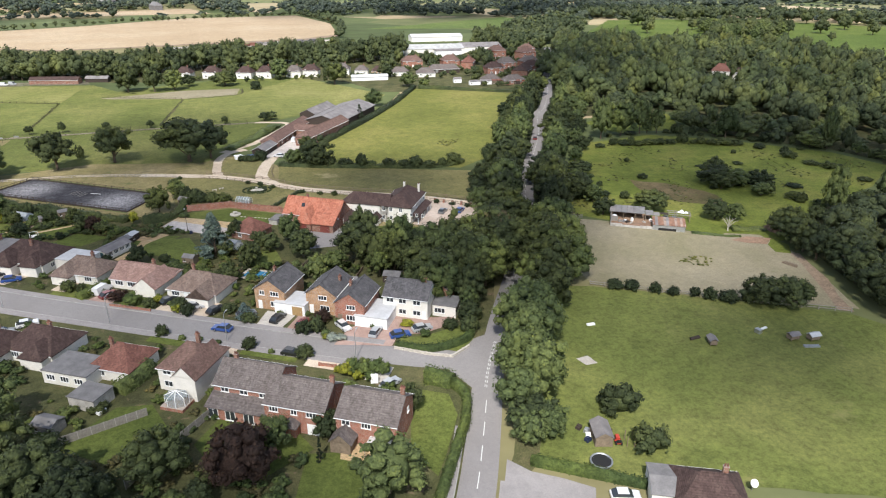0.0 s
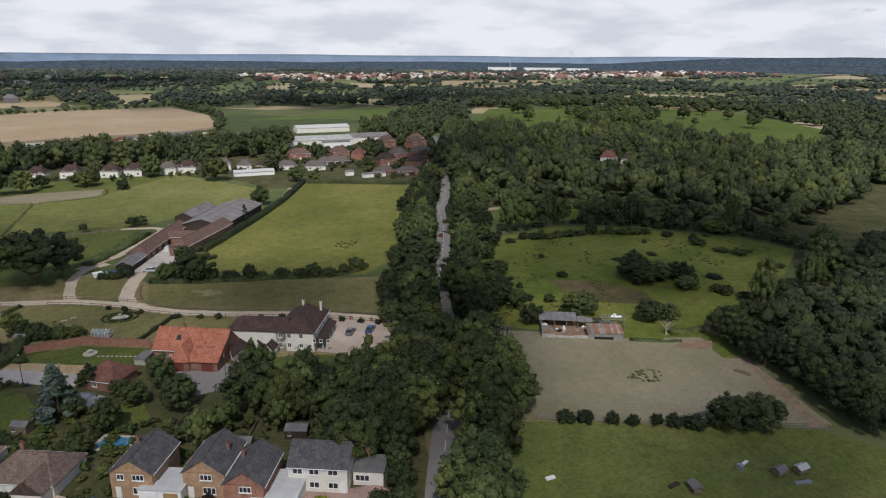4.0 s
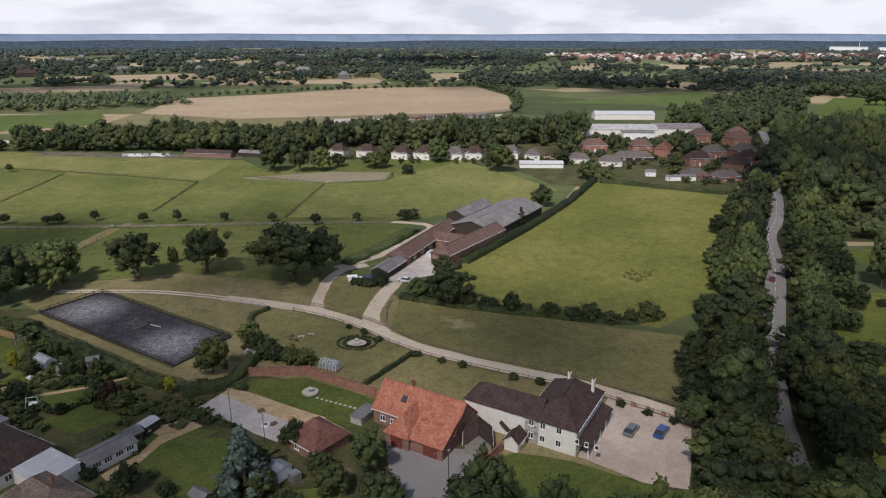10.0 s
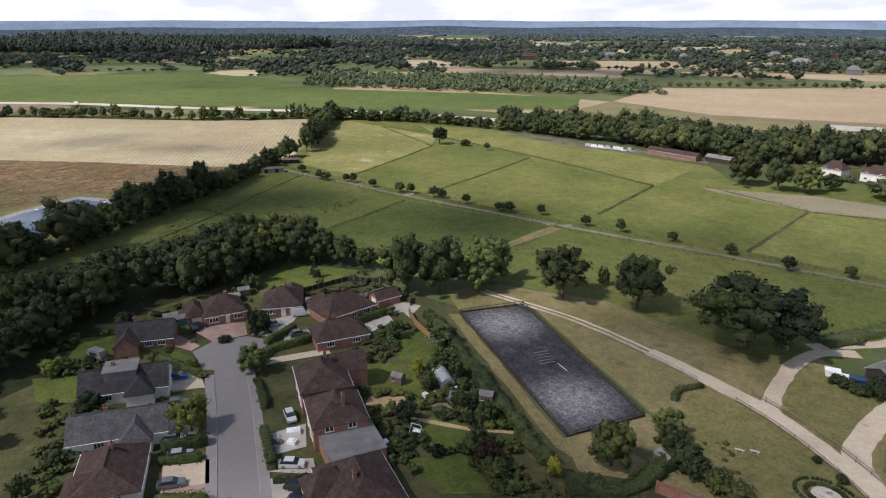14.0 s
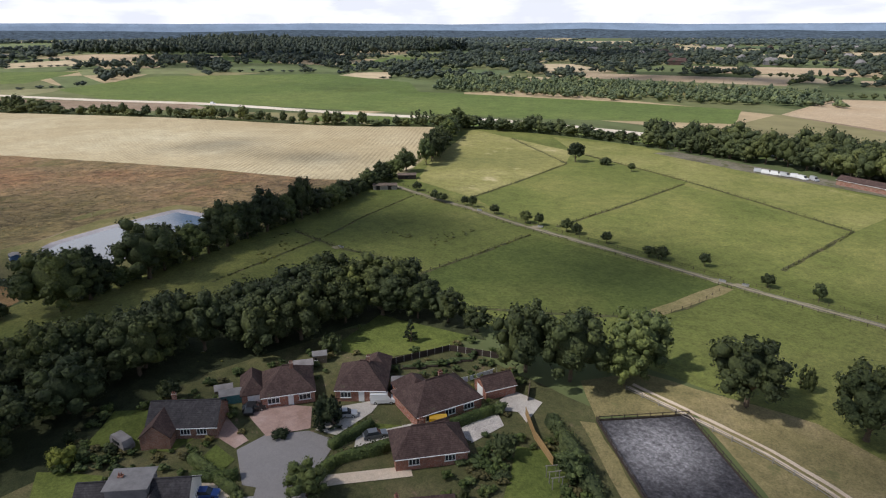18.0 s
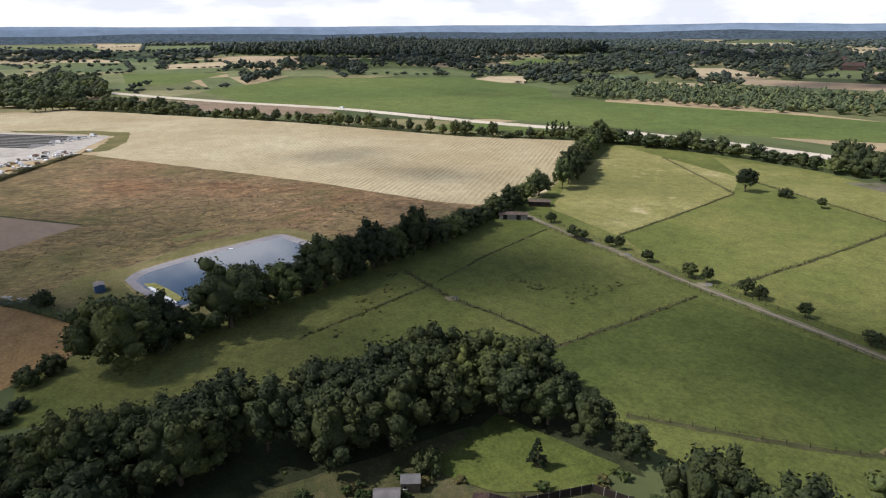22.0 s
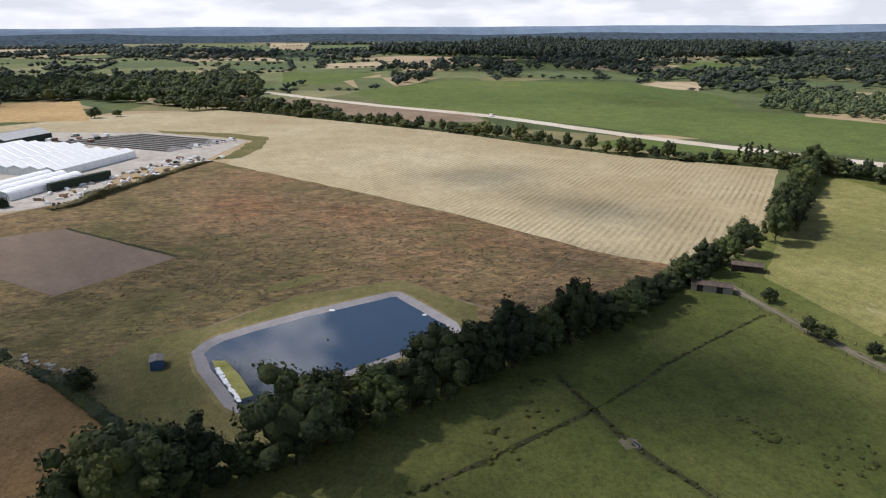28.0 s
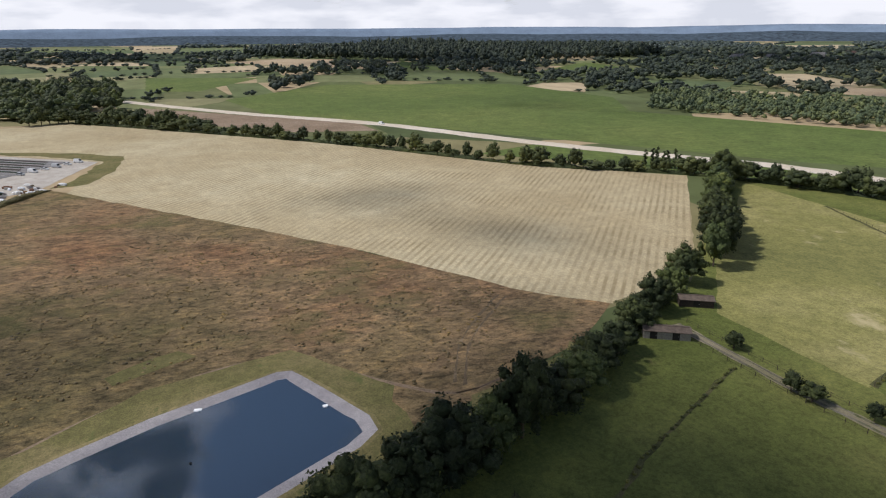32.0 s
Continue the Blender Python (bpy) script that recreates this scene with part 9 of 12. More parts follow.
# ---- stable yard things ----
for x, y, c in ((-41.8, 189.4, "pump_blue"), (-44.5, 188.2, "polythene"), (-46.4, 189.6, "polythene")):
    if c not in M:
        M[c] = plain("blue_paint", (0.02, 0.06, 0.16), 0.5, 0, 0.4, 0.15, 2)
    t_ = thing("skip_bin", turned(x, y, 0.05, 20), "blue metal skip beside the stables" if c == "pump_blue" else "white plastic bags heaped beside the skip", "bin")
    part("body", Shape().add([(-1.2, -0.8, 0), (1.2, -0.8, 0), (1.2, 0.8, 0), (-1.2, 0.8, 0), (-1.5, -0.95, 1.4), (1.5, -0.95, 1.4), (1.5, 0.95, 1.4), (-1.5, 0.95, 1.4)], [(0, 1, 5, 4), (1, 2, 6, 5), (2, 3, 7, 6), (3, 0, 4, 7), (4, 5, 6, 7)]), M[c], t_)
    part("rim", Shape().box(-1.55, 1.55, -1.0, -0.9, 1.36, 1.46).box(-1.55, 1.55, 0.9, 1.0, 1.36, 1.46), M[c], t_)
car(-25.6, 214.6, 70, (0.75, 0.75, 0.74), "white horse trailer parked in the stable yard", "van", "farm vehicles")
car(-30.8, 190.2, 160, (0.7, 0.7, 0.7), "silver flat trailer parked by the yard", "car", "farm vehicles")
for k in range(4):
    tree("bush", -40 - 1.5 * k, 185.5 + 0.4 * k, 0.7, 0.8, "bush beside the yard entrance", "yard bushes")
for k in range(15):
    p = offset_line(DRIVE, -3.6)[33 + 2 * k] if 33 + 2 * k < len(DRIVE) else None
    if p is not None and k % 4 != 3:
        tree("bush", p.x, p.y, rn.uniform(0.3, 0.6), rn.uniform(0.3, 0.55), "small dark shrub along the drive", "drive shrubs")
tree("bush", -37.5, 187.4, 1.2, 1.3, "round bush beside the yard entrance")

patch("front_lawn", [(-1.0, 107), (-4.4, 99.5), (2, 92), (20, 89), (29, 95), (30, 101), (22, 103), (12, 107.5), (2, 109)], M["lawn"], 0.06, "shady lawn before the big house", "ground", 0.6)

# ---- old barn and posts on the bare paddock ----
ob_ = thing("ruined_barn", turned(80.6, 96.0, 0.03, -22.8), "ruined barn of low walls and rusty sheets", "barn")


def sloped(x0, x1, y0, y1, z0, z1, t=0.08):
    """A thin roof sheet rising from y0 to y1."""
    return Shape().add([(x0, y0, z0), (x1, y0, z0), (x1, y1, z1), (x0, y1, z1), (x0, y0, z0 + t), (x1, y0, z0 + t), (x1, y1, z1 + t), (x0, y1, z1 + t)], [(3, 2, 1, 0), (4, 5, 6, 7), (0, 1, 5, 4), (1, 2, 6, 5), (2, 3, 7, 6), (3, 0, 4, 7)])


part("front_wall", Shape().box(-10.6, -7.2, -1.0, -0.75, -0.2, 0.95).box(-7.2, -2.0, -1.0, -0.75, -0.2, 0.6).box(-2.0, 1.4, -1.0, -0.75, -0.2, 0.8), M["concrete"], ob_)
part("end_wall", Shape().box(-10.6, -10.35, -0.75, 11.6, -0.2, 2.1).box(-10.35, -8.4, 3.4, 3.6, -0.2, 1.6), M["timber_grey"], ob_)
part("back_wall", Shape().box(-10.35, -0.6, 11.4, 11.6, -0.2, 2.2), M["timber_dark"], ob_)
part("yard_floor", Shape().box(-10.35, 1.4, -0.74, 11.3, -0.1, 0.08), M["clay"], ob_)
for k in range(6):
    x0 = -10.9 + 1.7 * k
    part("front_sheet", sloped(x0, x0 + 1.66, 5.4, 8.8, 2.25 + 0.03 * (k % 2), 3.3), M["felt" if k % 3 else "sheet"], ob_)
    part("back_sheet", sloped(x0, x0 + 1.66, 8.82, 12.0, 3.3, 2.2 + 0.03 * (k % 2)), M["felt"], ob_)
for k, (x0, x1, y0, y1, z0, z1, mt) in enumerate(((-0.5, 1.8, 5.2, 8.4, 2.1, 2.5, "felt"), (1.9, 3.6, 5.6, 8.0, 2.0, 2.2, "sheet"), (3.7, 6.2, 6.2, 8.8, 2.3, 2.0, "timber_dark"))):
    part("lean_to_roof", sloped(x0, x1, y0, y1, z0, z1), M[mt], ob_)
for x0, y0 in ((-10.0, 5.6), (-6.8, 5.6), (-3.4, 5.6), (-0.4, 5.6), (1.8, 5.8), (3.6, 5.8), (6.1, 6.4), (8.6, 7.4), (12.4, 7.2), (12.6, 10.4), (8.4, 10.6), (4.2, 8.6)):
    part("post", Shape().box(-0.09, 0.09, -0.09, 0.09, -0.1, 2.15), M["timber"], ob_, m=Matrix.Translation((x0, y0, 0)))
for y0 in (7.3, 9.0, 10.5):
    part("beam", Shape().box(6.0, 12.7, y0 - 0.08, y0 + 0.08, 2.12, 2.3), M["timber_grey"], ob_)
for x0 in (8.5, 12.5):
    part("beam", Shape().box(x0 - 0.08, x0 + 0.08, 7.2, 10.6, 2.3, 2.45), M["timber_grey"], ob_)
part("shed_wall", Shape().box(1.5, 10.4, -1.2, -1.1, -0.2, 1.5).box(10.3, 10.4, -1.1, 3.8, -0.2, 1.9).box(1.5, 1.6, -1.1, 3.8, -0.2, 1.9).box(1.6, 10.3, 3.7, 3.8, -0.2, 2.2), M["metal"], ob_)
# no gap is cut: a near-black panel on the wall paints its shade
part("wall_gap", Shape().box(3.0, 8.0, -1.24, -1.2, 0.0, 0.75), M["dark"], ob_)
for k in range(12):
    x0 = 1.3 + 0.77 * k
    part("roof_sheet", sloped(x0, x0 + 0.8, -1.4, 4.0, 1.62 + 0.02 * (k % 2), 2.3 + 0.02 * (k % 2), 0.05), M["rust" if k in (0, 2, 3, 6, 7, 9, 11) else "sheet" if k in (1, 5) else "rust_pale"], ob_)
cl_ = random.Random(77)
for k in range(22):
    w_, d_, h_ = cl_.uniform(0.3, 0.9), cl_.uniform(0.2, 0.6), cl_.uniform(0.25, 0.8)
    x0, y0 = cl_.choice(((-6, 3.5), (-1, 4.2), (2.8, 5.6), (7, 9), (11, 8.6), (4.6, 5.4)))
    tagged(part("scrap", Shape().box(-w_, w_, -d_, d_, 0, h_).box(-w_ * 0.6, w_ * 0.3, -d_ * 0.5, d_ * 0.9, h_, h_ * 1.4), M[cl_.choice(("timber_grey", "metal", "white", "timber_dark", "rust", "concrete", "timber"))], m=turned(80.6, 96.0, 0.1, -22.8) @ Matrix.Translation((x0 + cl_.uniform(-1.8, 1.8), y0 + cl_.uniform(-1, 1.2), 0)) @ Matrix.Rotation(cl_.uniform(0, 3), 4, "Z")), "piece of scrap lying in the ruined barn", "scrap", "scrap in the barn")
for k, (x0, y0) in enumerate(((9.4, 9.1), (10.4, 8.9), (11.4, 9.2), (10.2, 10.4))):
    tagged(part("plastic_sheet", Shape().box(-0.5, 0.5, -0.3, 0.3, 0, 0.18).box(-0.3, 0.2, -0.2, 0.3, 0.18, 0.4), M["polythene"], m=turned(80.6, 96.0, 2.33, -22.8) @ Matrix.Translation((x0, y0, 0))), "white plastic sheeting on the barn beams", "sheeting", "plastic sheets")
tagged(part("oil_tank", Shape().tube([(0, 0, 0), (0, 0, 1.5), (0, 0, 1.6)], [0.7, 0.7, 0.3], 12), M["white"], m=turned(80.6, 96.0, 0.1, -22.8) @ Matrix.Translation((-9.4, 4.4, 0))), "white upright tank inside the ruined barn", "tank")
hp_ = Shape()
for a_, b_, r_, h_ in ((0, 0, 2.4, 1.5), (1.6, -1.0, 1.9, 1.1), (-1.2, 1.6, 1.8, 1.2), (2.6, 0.8, 1.4, 0.7), (0.4, -1.8, 1.3, 0.6)):
    hp_.tube([(a_, b_, -0.1), (a_ + 0.1, b_, h_ * 0.55), (a_ + 0.2, b_ + 0.1, h_ * 0.9), (a_ + 0.25, b_ + 0.1, h_)], [r_, r_ * 0.72, r_ * 0.35, r_ * 0.08], 11)
tagged(part("soil_heap", hp_, M["clay"], m=turned(116.6, 88.4, 0, -30)), "reddish heap of spoil beside the wood", "heap")
patch("barn_grass", [(91.4, 91.6), (99.5, 87.2), (104, 93), (98.4, 99.5), (93, 97)], M["scrub"], 0.05, "rough grass beside the ruined barn", "ground", 0.8)
patch("clay_patch", [(99.5, 83.6), (105.6, 85.4), (111.6, 83), (108, 79.4), (103, 81)], M["clay"], 0.05, "bare reddish patch in the paddock", "ground", 1.0)
patch("corner_grass", [(108, 79), (111.8, 83), (113.5, 78), (110.6, 72.5), (107, 74)], M["scrub"], 0.048, "green grass at the paddock's corner", "ground", 1.2)
patch("dock_patch", [(95, 141), (108, 133.5), (117, 120), (112.5, 110), (101, 116), (94, 127)], M["heath"], 0.048, "brown patch of docks in the rough meadow", "ground", 3.0)
ribbon("sandy_track", smooth_line([(111.2, 73), (110.0, 66), (107.8, 57), (104.6, 49), (102, 42)], 6), 1.5, -1.3, M["soil"], 0.055, "pale sandy track at the paddock's edge", "track", 0, 1.0)
hedge([(104.2, 91.4), (109, 90.4), (113.4, 89.6)], 3.2, 0.8, "bank of nettles beside the old barn", "leaf_light", 0.24, 7, 0.35, "nettle_bank")
hedge([(91.4, 90.4), (98, 87.2), (104, 85.6)], 1.4, 0.3, "strip of rough weeds at the paddock's edge", "leaf_light", 0.22, 6, 0.4, "weed_bank")
tagged(part("timber_pile", Shape().box(-1.9, 1.9, -0.5, 0.1, 0, 0.35).box(-1.5, 1.7, -0.1, 0.45, 0, 0.5).box(-1.0, 1.9, -0.4, 0.2, 0.35, 0.62), M["timber"], m=turned(105.5, 66, 0.05, -62)), "pile of old timber in the bare paddock", "timber")
for x, y, hh in ((55.6, 91.6, 8.2), (57.6, 93.2, 7.0)):
    t_ = thing("utility_pole", turned(x, y, 0, 0), "dark wooden utility pole in the bare paddock", "pole", "utility poles")
    part("shaft", Shape().tube([(0, 0, -0.3), (0, 0, hh)], [0.15, 0.11], 8), M["timber_dark"], t_)
    part("crossarm", Shape().box(-0.7, 0.7, -0.06, 0.06, hh - 0.6, hh - 0.45), M["timber_dark"], t_)
    part("box", Shape().box(-0.25, 0.25, -0.3, -0.12, hh * 0.35, hh * 0.55), M["metal"], t_)
dt = thing("dead_tree", turned(102.7, 90.3, 0, 0), "bleached dead tree with bare branches", "tree")
part("trunk", trunk_mesh("trunk", "dead1", 6.5, 0.2, 3.0, 1.2, M["dead_wood"], 11), None, dt)
dt = thing("dead_tree", turned(34, 51.7, 0, 0), "pale bare tree standing in the green belt", "tree")
part("trunk", trunk_mesh("trunk", "dead2", 10.5, 0.26, 4.0, 2.6, M["dead_wood"], 16), None, dt)

# ---- mown paddock: hen houses, shed and playthings ----
def hen_house(x, y, turn, roof, label):
    t = thing("hen_house", turned(x, y, 0.03, turn), label, "hen house", "hen houses")
    part("body", Shape().box(-1.1, 1.1, -0.7, 0.7, 0.4, 1.3), M["timber"], t)
    part("roof", Shape().add([(-1.3, -0.95, 1.25), (1.3, -0.95, 1.25), (1.3, 0, 1.75), (-1.3, 0, 1.75), (-1.3, 0.95, 1.25), (1.3, 0.95, 1.25)], [(0, 1, 2, 3), (3, 2, 5, 4)]), M[roof], t)
    for sx in (-0.9, 0.9):
        for sy in (-0.55, 0.55):
            part("leg", Shape().box(sx - 0.05, sx + 0.05, sy - 0.05, sy + 0.05, 0, 0.4), M["timber"], t)
    part("ramp", Shape().add([(1.1, -0.2, 0.45), (1.1, 0.2, 0.45), (2.0, 0.2, 0.02), (2.0, -0.2, 0.02)], [(0, 1, 2, 3)]), M["timber_grey"], t)
    return t


hen_house(82.6, 32.6, 10, "sheet", "grey-roofed timber hen house in the paddock")
hen_house(86.6, 31.8, 8, "white_roof", "white-roofed timber hen house in the paddock")
hen_house(65.2, 33.6, 80, "sheet", "tall timber hen house with a grey roof")
t_ = thing("farm_implement", turned(78.4, 36.6, 0.03, 20), "white metal implement lying in the paddock", "implement")
part("arm", Shape().box(-1.6, 1.2, -0.25, 0.25, 0.5, 0.75), M["white"], t_)
part("body", Shape().box(-1.8, -0.8, -0.6, 0.6, 0, 0.9), M["metal"], t_)
tagged(part("low_trough", Shape().box(-1.6, 1.6, -0.4, 0.4, 0, 0.3), M["metal"], m=turned(84.6, 29.4, 0.03, -8)), "low grey trough in the grass", "trough")
tagged(part("low_trough", Shape().box(-0.9, 0.9, -0.35, 0.35, 0, 0.35), M["white"], m=turned(43.6, 44.6, 0.03, 5)), "white trough in the grass", "trough")
tagged(part("log_pile", Shape().tube([(-1.2, 0, 0.2), (1.2, 0, 0.2)], [0.25, 0.25], 8).tube([(-1, 0.4, 0.2), (1.3, 0.45, 0.2)], [0.2, 0.2], 8), M["timber_dark"], m=turned(62.8, 35.8, 0.03, 12)), "dark logs beside the hen house", "logs")
patch("grey_hardcore", [(36, 32.5), (38.6, 33.2), (39.6, 30.4), (37.2, 30)], M["concrete_yard"], 0.05, "grey patch of hardcore in the grass", "ground", 0.6)
shed(31.9, 9.6, 82, 4.4, 2.8, 1.9, 0.8, "brown timber garden shed with a grey felt roof", "timber", "sheet")
tp = thing("trampoline", turned(29.6, 3.6, 0.03, 0), "round trampoline with a black mat and pale rim", "trampoline")
part("mat", Shape().tube([(0, 0, 0.78), (0, 0, 0.8)], [1.5, 1.5], 20), M["tyre"], tp)
rim = Shape()
for k in range(20):
    a, b = 2 * math.pi * k / 20, 2 * math.pi * (k + 1) / 20
    rim.tube([(1.65 * math.cos(a), 1.65 * math.sin(a), 0.8), (1.65 * math.cos(b), 1.65 * math.sin(b), 0.8)], [0.14, 0.14], 5)
part("rim", rim, M["metal"], tp)
for k in range(6):
    a = 2 * math.pi * k / 6
    part("leg", Shape().tube([(1.6 * math.cos(a), 1.6 * math.sin(a), 0), (1.6 * math.cos(a), 1.6 * math.sin(a), 0.8)], [0.05, 0.05], 5), M["metal"], tp)
M["red_plastic"] = plain("red_paint", (0.42, 0.05, 0.03), 0.5, 0, 0.4, 0.15, 2)
tc = thing("garden_tractor", turned(34.2, 8.0, 0.03, 80), "small red garden tractor beside the shed", "tractor")
part("bonnet", Shape().box(0.1, 1.1, -0.3, 0.3, 0.35, 0.9), M["red_plastic"], tc)
part("seat", Shape().box(-0.7, -0.2, -0.3, 0.3, 0.5, 0.7).box(-0.8, -0.65, -0.3, 0.3, 0.7, 1.1), M["tyre"], tc)
part("deck", Shape().box(-0.6, 0.3, -0.55, 0.55, 0.2, 0.4), M["red_plastic"], tc)
for sx, r in ((-0.5, 0.35), (0.75, 0.22)):
    for sy in (-0.45, 0.45):
        part("wheel", Shape().tube([(sx, sy - 0.1, r), (sx, sy + 0.1, r)], [r, r], 10), M["tyre"], tc)
cl = thing("climbing_frame", turned(36.0, 7.6, 0.03, 80), "green and grey climbing frame beside the shed", "climbing frame")
for sx in (-0.9, 0.9):
    for sy in (-0.6, 0.6):
        part("post", Shape().box(sx - 0.05, sx + 0.05, sy - 0.05, sy + 0.05, 0, 2.0), M["timber"], cl)
for k in range(5):
    part("rung", Shape().box(-0.9, 0.9, -0.64, -0.56, 0.3 + 0.4 * k, 0.38 + 0.4 * k), M["leaf_hedge"], cl)
for x, y, mt, tx in ((29.2, 12.4, "timber_dark", "old wooden table beside the shed"), (30.0, 10.2, "polythene", "white plastic tubs beside the shed"), (29.6, 9.2, "solar", "blue plastic crates beside the shed"), (30.2, 11.4, "metal", "grey bins beside the shed"), (33.8, 10.6, "timber_dark", "dark cart beside the shed")):
    tagged(part("garden_clutter", Shape().box(-0.5, 0.5, -0.4, 0.4, 0, 0.55).box(-0.3, 0.2, -0.2, 0.3, 0.55, 0.8), M[mt], m=turned(x, y, 0.03, rn.uniform(0, 90))), tx, "clutter")

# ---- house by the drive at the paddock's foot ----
# garden ground chosen for its darkness, which stands in for the trees' shade
patch("verge_grass", [(12.6, -1), (17, 8), (20.5, 20), (25, 34), (31, 48), (35, 60), (42, 64), (33, 42), (20, 5)], M["garden"], 0.04, "rough grass under roadside trees, its colour darkened for shade", "ground", 0.5)
patch("right_drive", [(15.6, 7), (18.6, 3.8), (23, 1.6), (27, -1), (24, -9), (15, -8), (13, -1)], M["pavement"], 0.07, "dusty gravel drive beside the hedge", "drive")
h = house(41.5, -6.2, -18, 9.5, 8, 2.8, 2.8, "brick", "roof_brown", "bungalow with a weathered brown roof by the paddock", hip=3, wins=one("n", (-2, 2), 1.6), stacks=((2, 1, 6.4),))
wing(h, -6.0, 1.0, 0, 4, 6, 2.7, 0.6, "render", "felt")
t_ = thing("satellite_dish", turned(49.4, -5.0, 0.0, 0), "white satellite dish on a short post", "dish")
part("post", Shape().tube([(0, 0, 0), (0, 0, 1.4)], [0.05, 0.05], 6), M["metal"], t_)
part("bowl", Shape().tube([(0, 0, 1.4), (0, -0.1, 1.5), (0, -0.25, 1.62)], [0.15, 0.5, 0.62], 14), M["white"], t_)

rub = random.Random(12)
for k in range(26):
    u = rub.random()
    tagged(part("rubble_stone", Shape().box(-0.5, 0.5, -0.3, 0.3, 0, 0.35).box(-0.3, 0.2, -0.4, 0.4, 0, 0.25), M["concrete"], m=turned(-292.5 + 12.5 * u + rub.uniform(-1, 1), 40.5 + 17.5 * u + rub.uniform(-0.8, 0.8), 0.05, rub.uniform(0, 180), rub.uniform(0.5, 1.3))), "grey rubble stone dumped along the ditch", "stone", "rubble stones")
for k in range(22):
    u = k / 21
    tagged(part("foam_slab", Shape().box(-0.5, 0.5, -0.25, 0.3, 0, 0.16).box(-0.25, 0.4, -0.4, 0.2, 0, 0.12), M["polythene"], m=turned(-279.5 + 14 * u + rub.uniform(-0.25, 0.25), 84.2 + 6.6 * u + rub.uniform(-0.25, 0.25), 0.36, rub.uniform(0, 180), rub.uniform(0.6, 1.3))), "white foam and floats at the water's edge", "float", "pond floats")
tw = thing("tyre_planter", turned(-44.3, 112.4, 0.12, 0), "white tyre planter standing on the concrete", "planter")
part("ring", Shape().tube([(0, 0, 0), (0, 0, 0.35), (0, 0, 0.36)], [0.75, 0.7, 0.45], 14), M["white"], tw)
part("soil", Shape().tube([(0, 0, 0.1), (0, 0, 0.38)], [0.42, 0.42], 12), M["bark"], tw)
for k in range(2):
    ribbon("tyre_track", smooth_line([(-300 + 1.6 * k, 158 + 1.6 * k), (-316 + 1.6 * k, 165 + 1.6 * k), (-330 + 1.6 * k, 176 + 1.6 * k), (-340 + 1.6 * k, 185 + 1.6 * k)], 4), 0.3, -0.3, M["plot_earth"], 0.06, "worn tyre track across the fallow field", "track", 0, 0.5)


# ---- drives, lawns and patios of the close ----
CU, CN = Vector((-0.917, 0.399, 0)), Vector((0.399, 0.917, 0))


def plot(name, s0, s1, d0, d1, mat, z, label, category="drive", wobble=0.2):
    """A four-cornered piece of ground, by distance along the close from its mouth and off its middle line."""
    o = Vector((10, 36.5, 0))
    pts = [o + CU * s + CN * d for s, d in ((s0, d0), (s1, d0), (s1, d1), (s0, d1))]
    return patch(name, [(p.x, p.y) for p in pts], M[mat], z, label, category, wobble)


for k, (s0, s1, d1, mat) in enumerate(((92, 96, 12, "gravel"),)):
    plot("front_drive", s0, s1, 5.0, d1, mat, 0.1, "paved front drive of a house")
for s0, s1, d0, d1 in ((85, 91, 5.4, 11),):
    plot("front_lawn", s0, s1, d0, d1, "lawn", 0.09, "small front lawn", "lawn")
for s0, s1, d0, d1 in ((8, 12, -5.2, -10.5), (18.5, 25, -5.2, -9), (40, 43, -5.2, -9)):
    plot("front_drive", s0, s1, d0, d1, "gravel" if s0 > 9 else "concrete_yard", 0.1, "paved drive beside a house")
for s0, s1, d0, d1, mt in ((27, 39, -5.4, -8.5, "lawn"), (48, 60, -5.4, -9, "lawn")):
    plot("front_lawn", s0, s1, d0, d1, mt, 0.09, "front lawn with shrubs", "lawn")
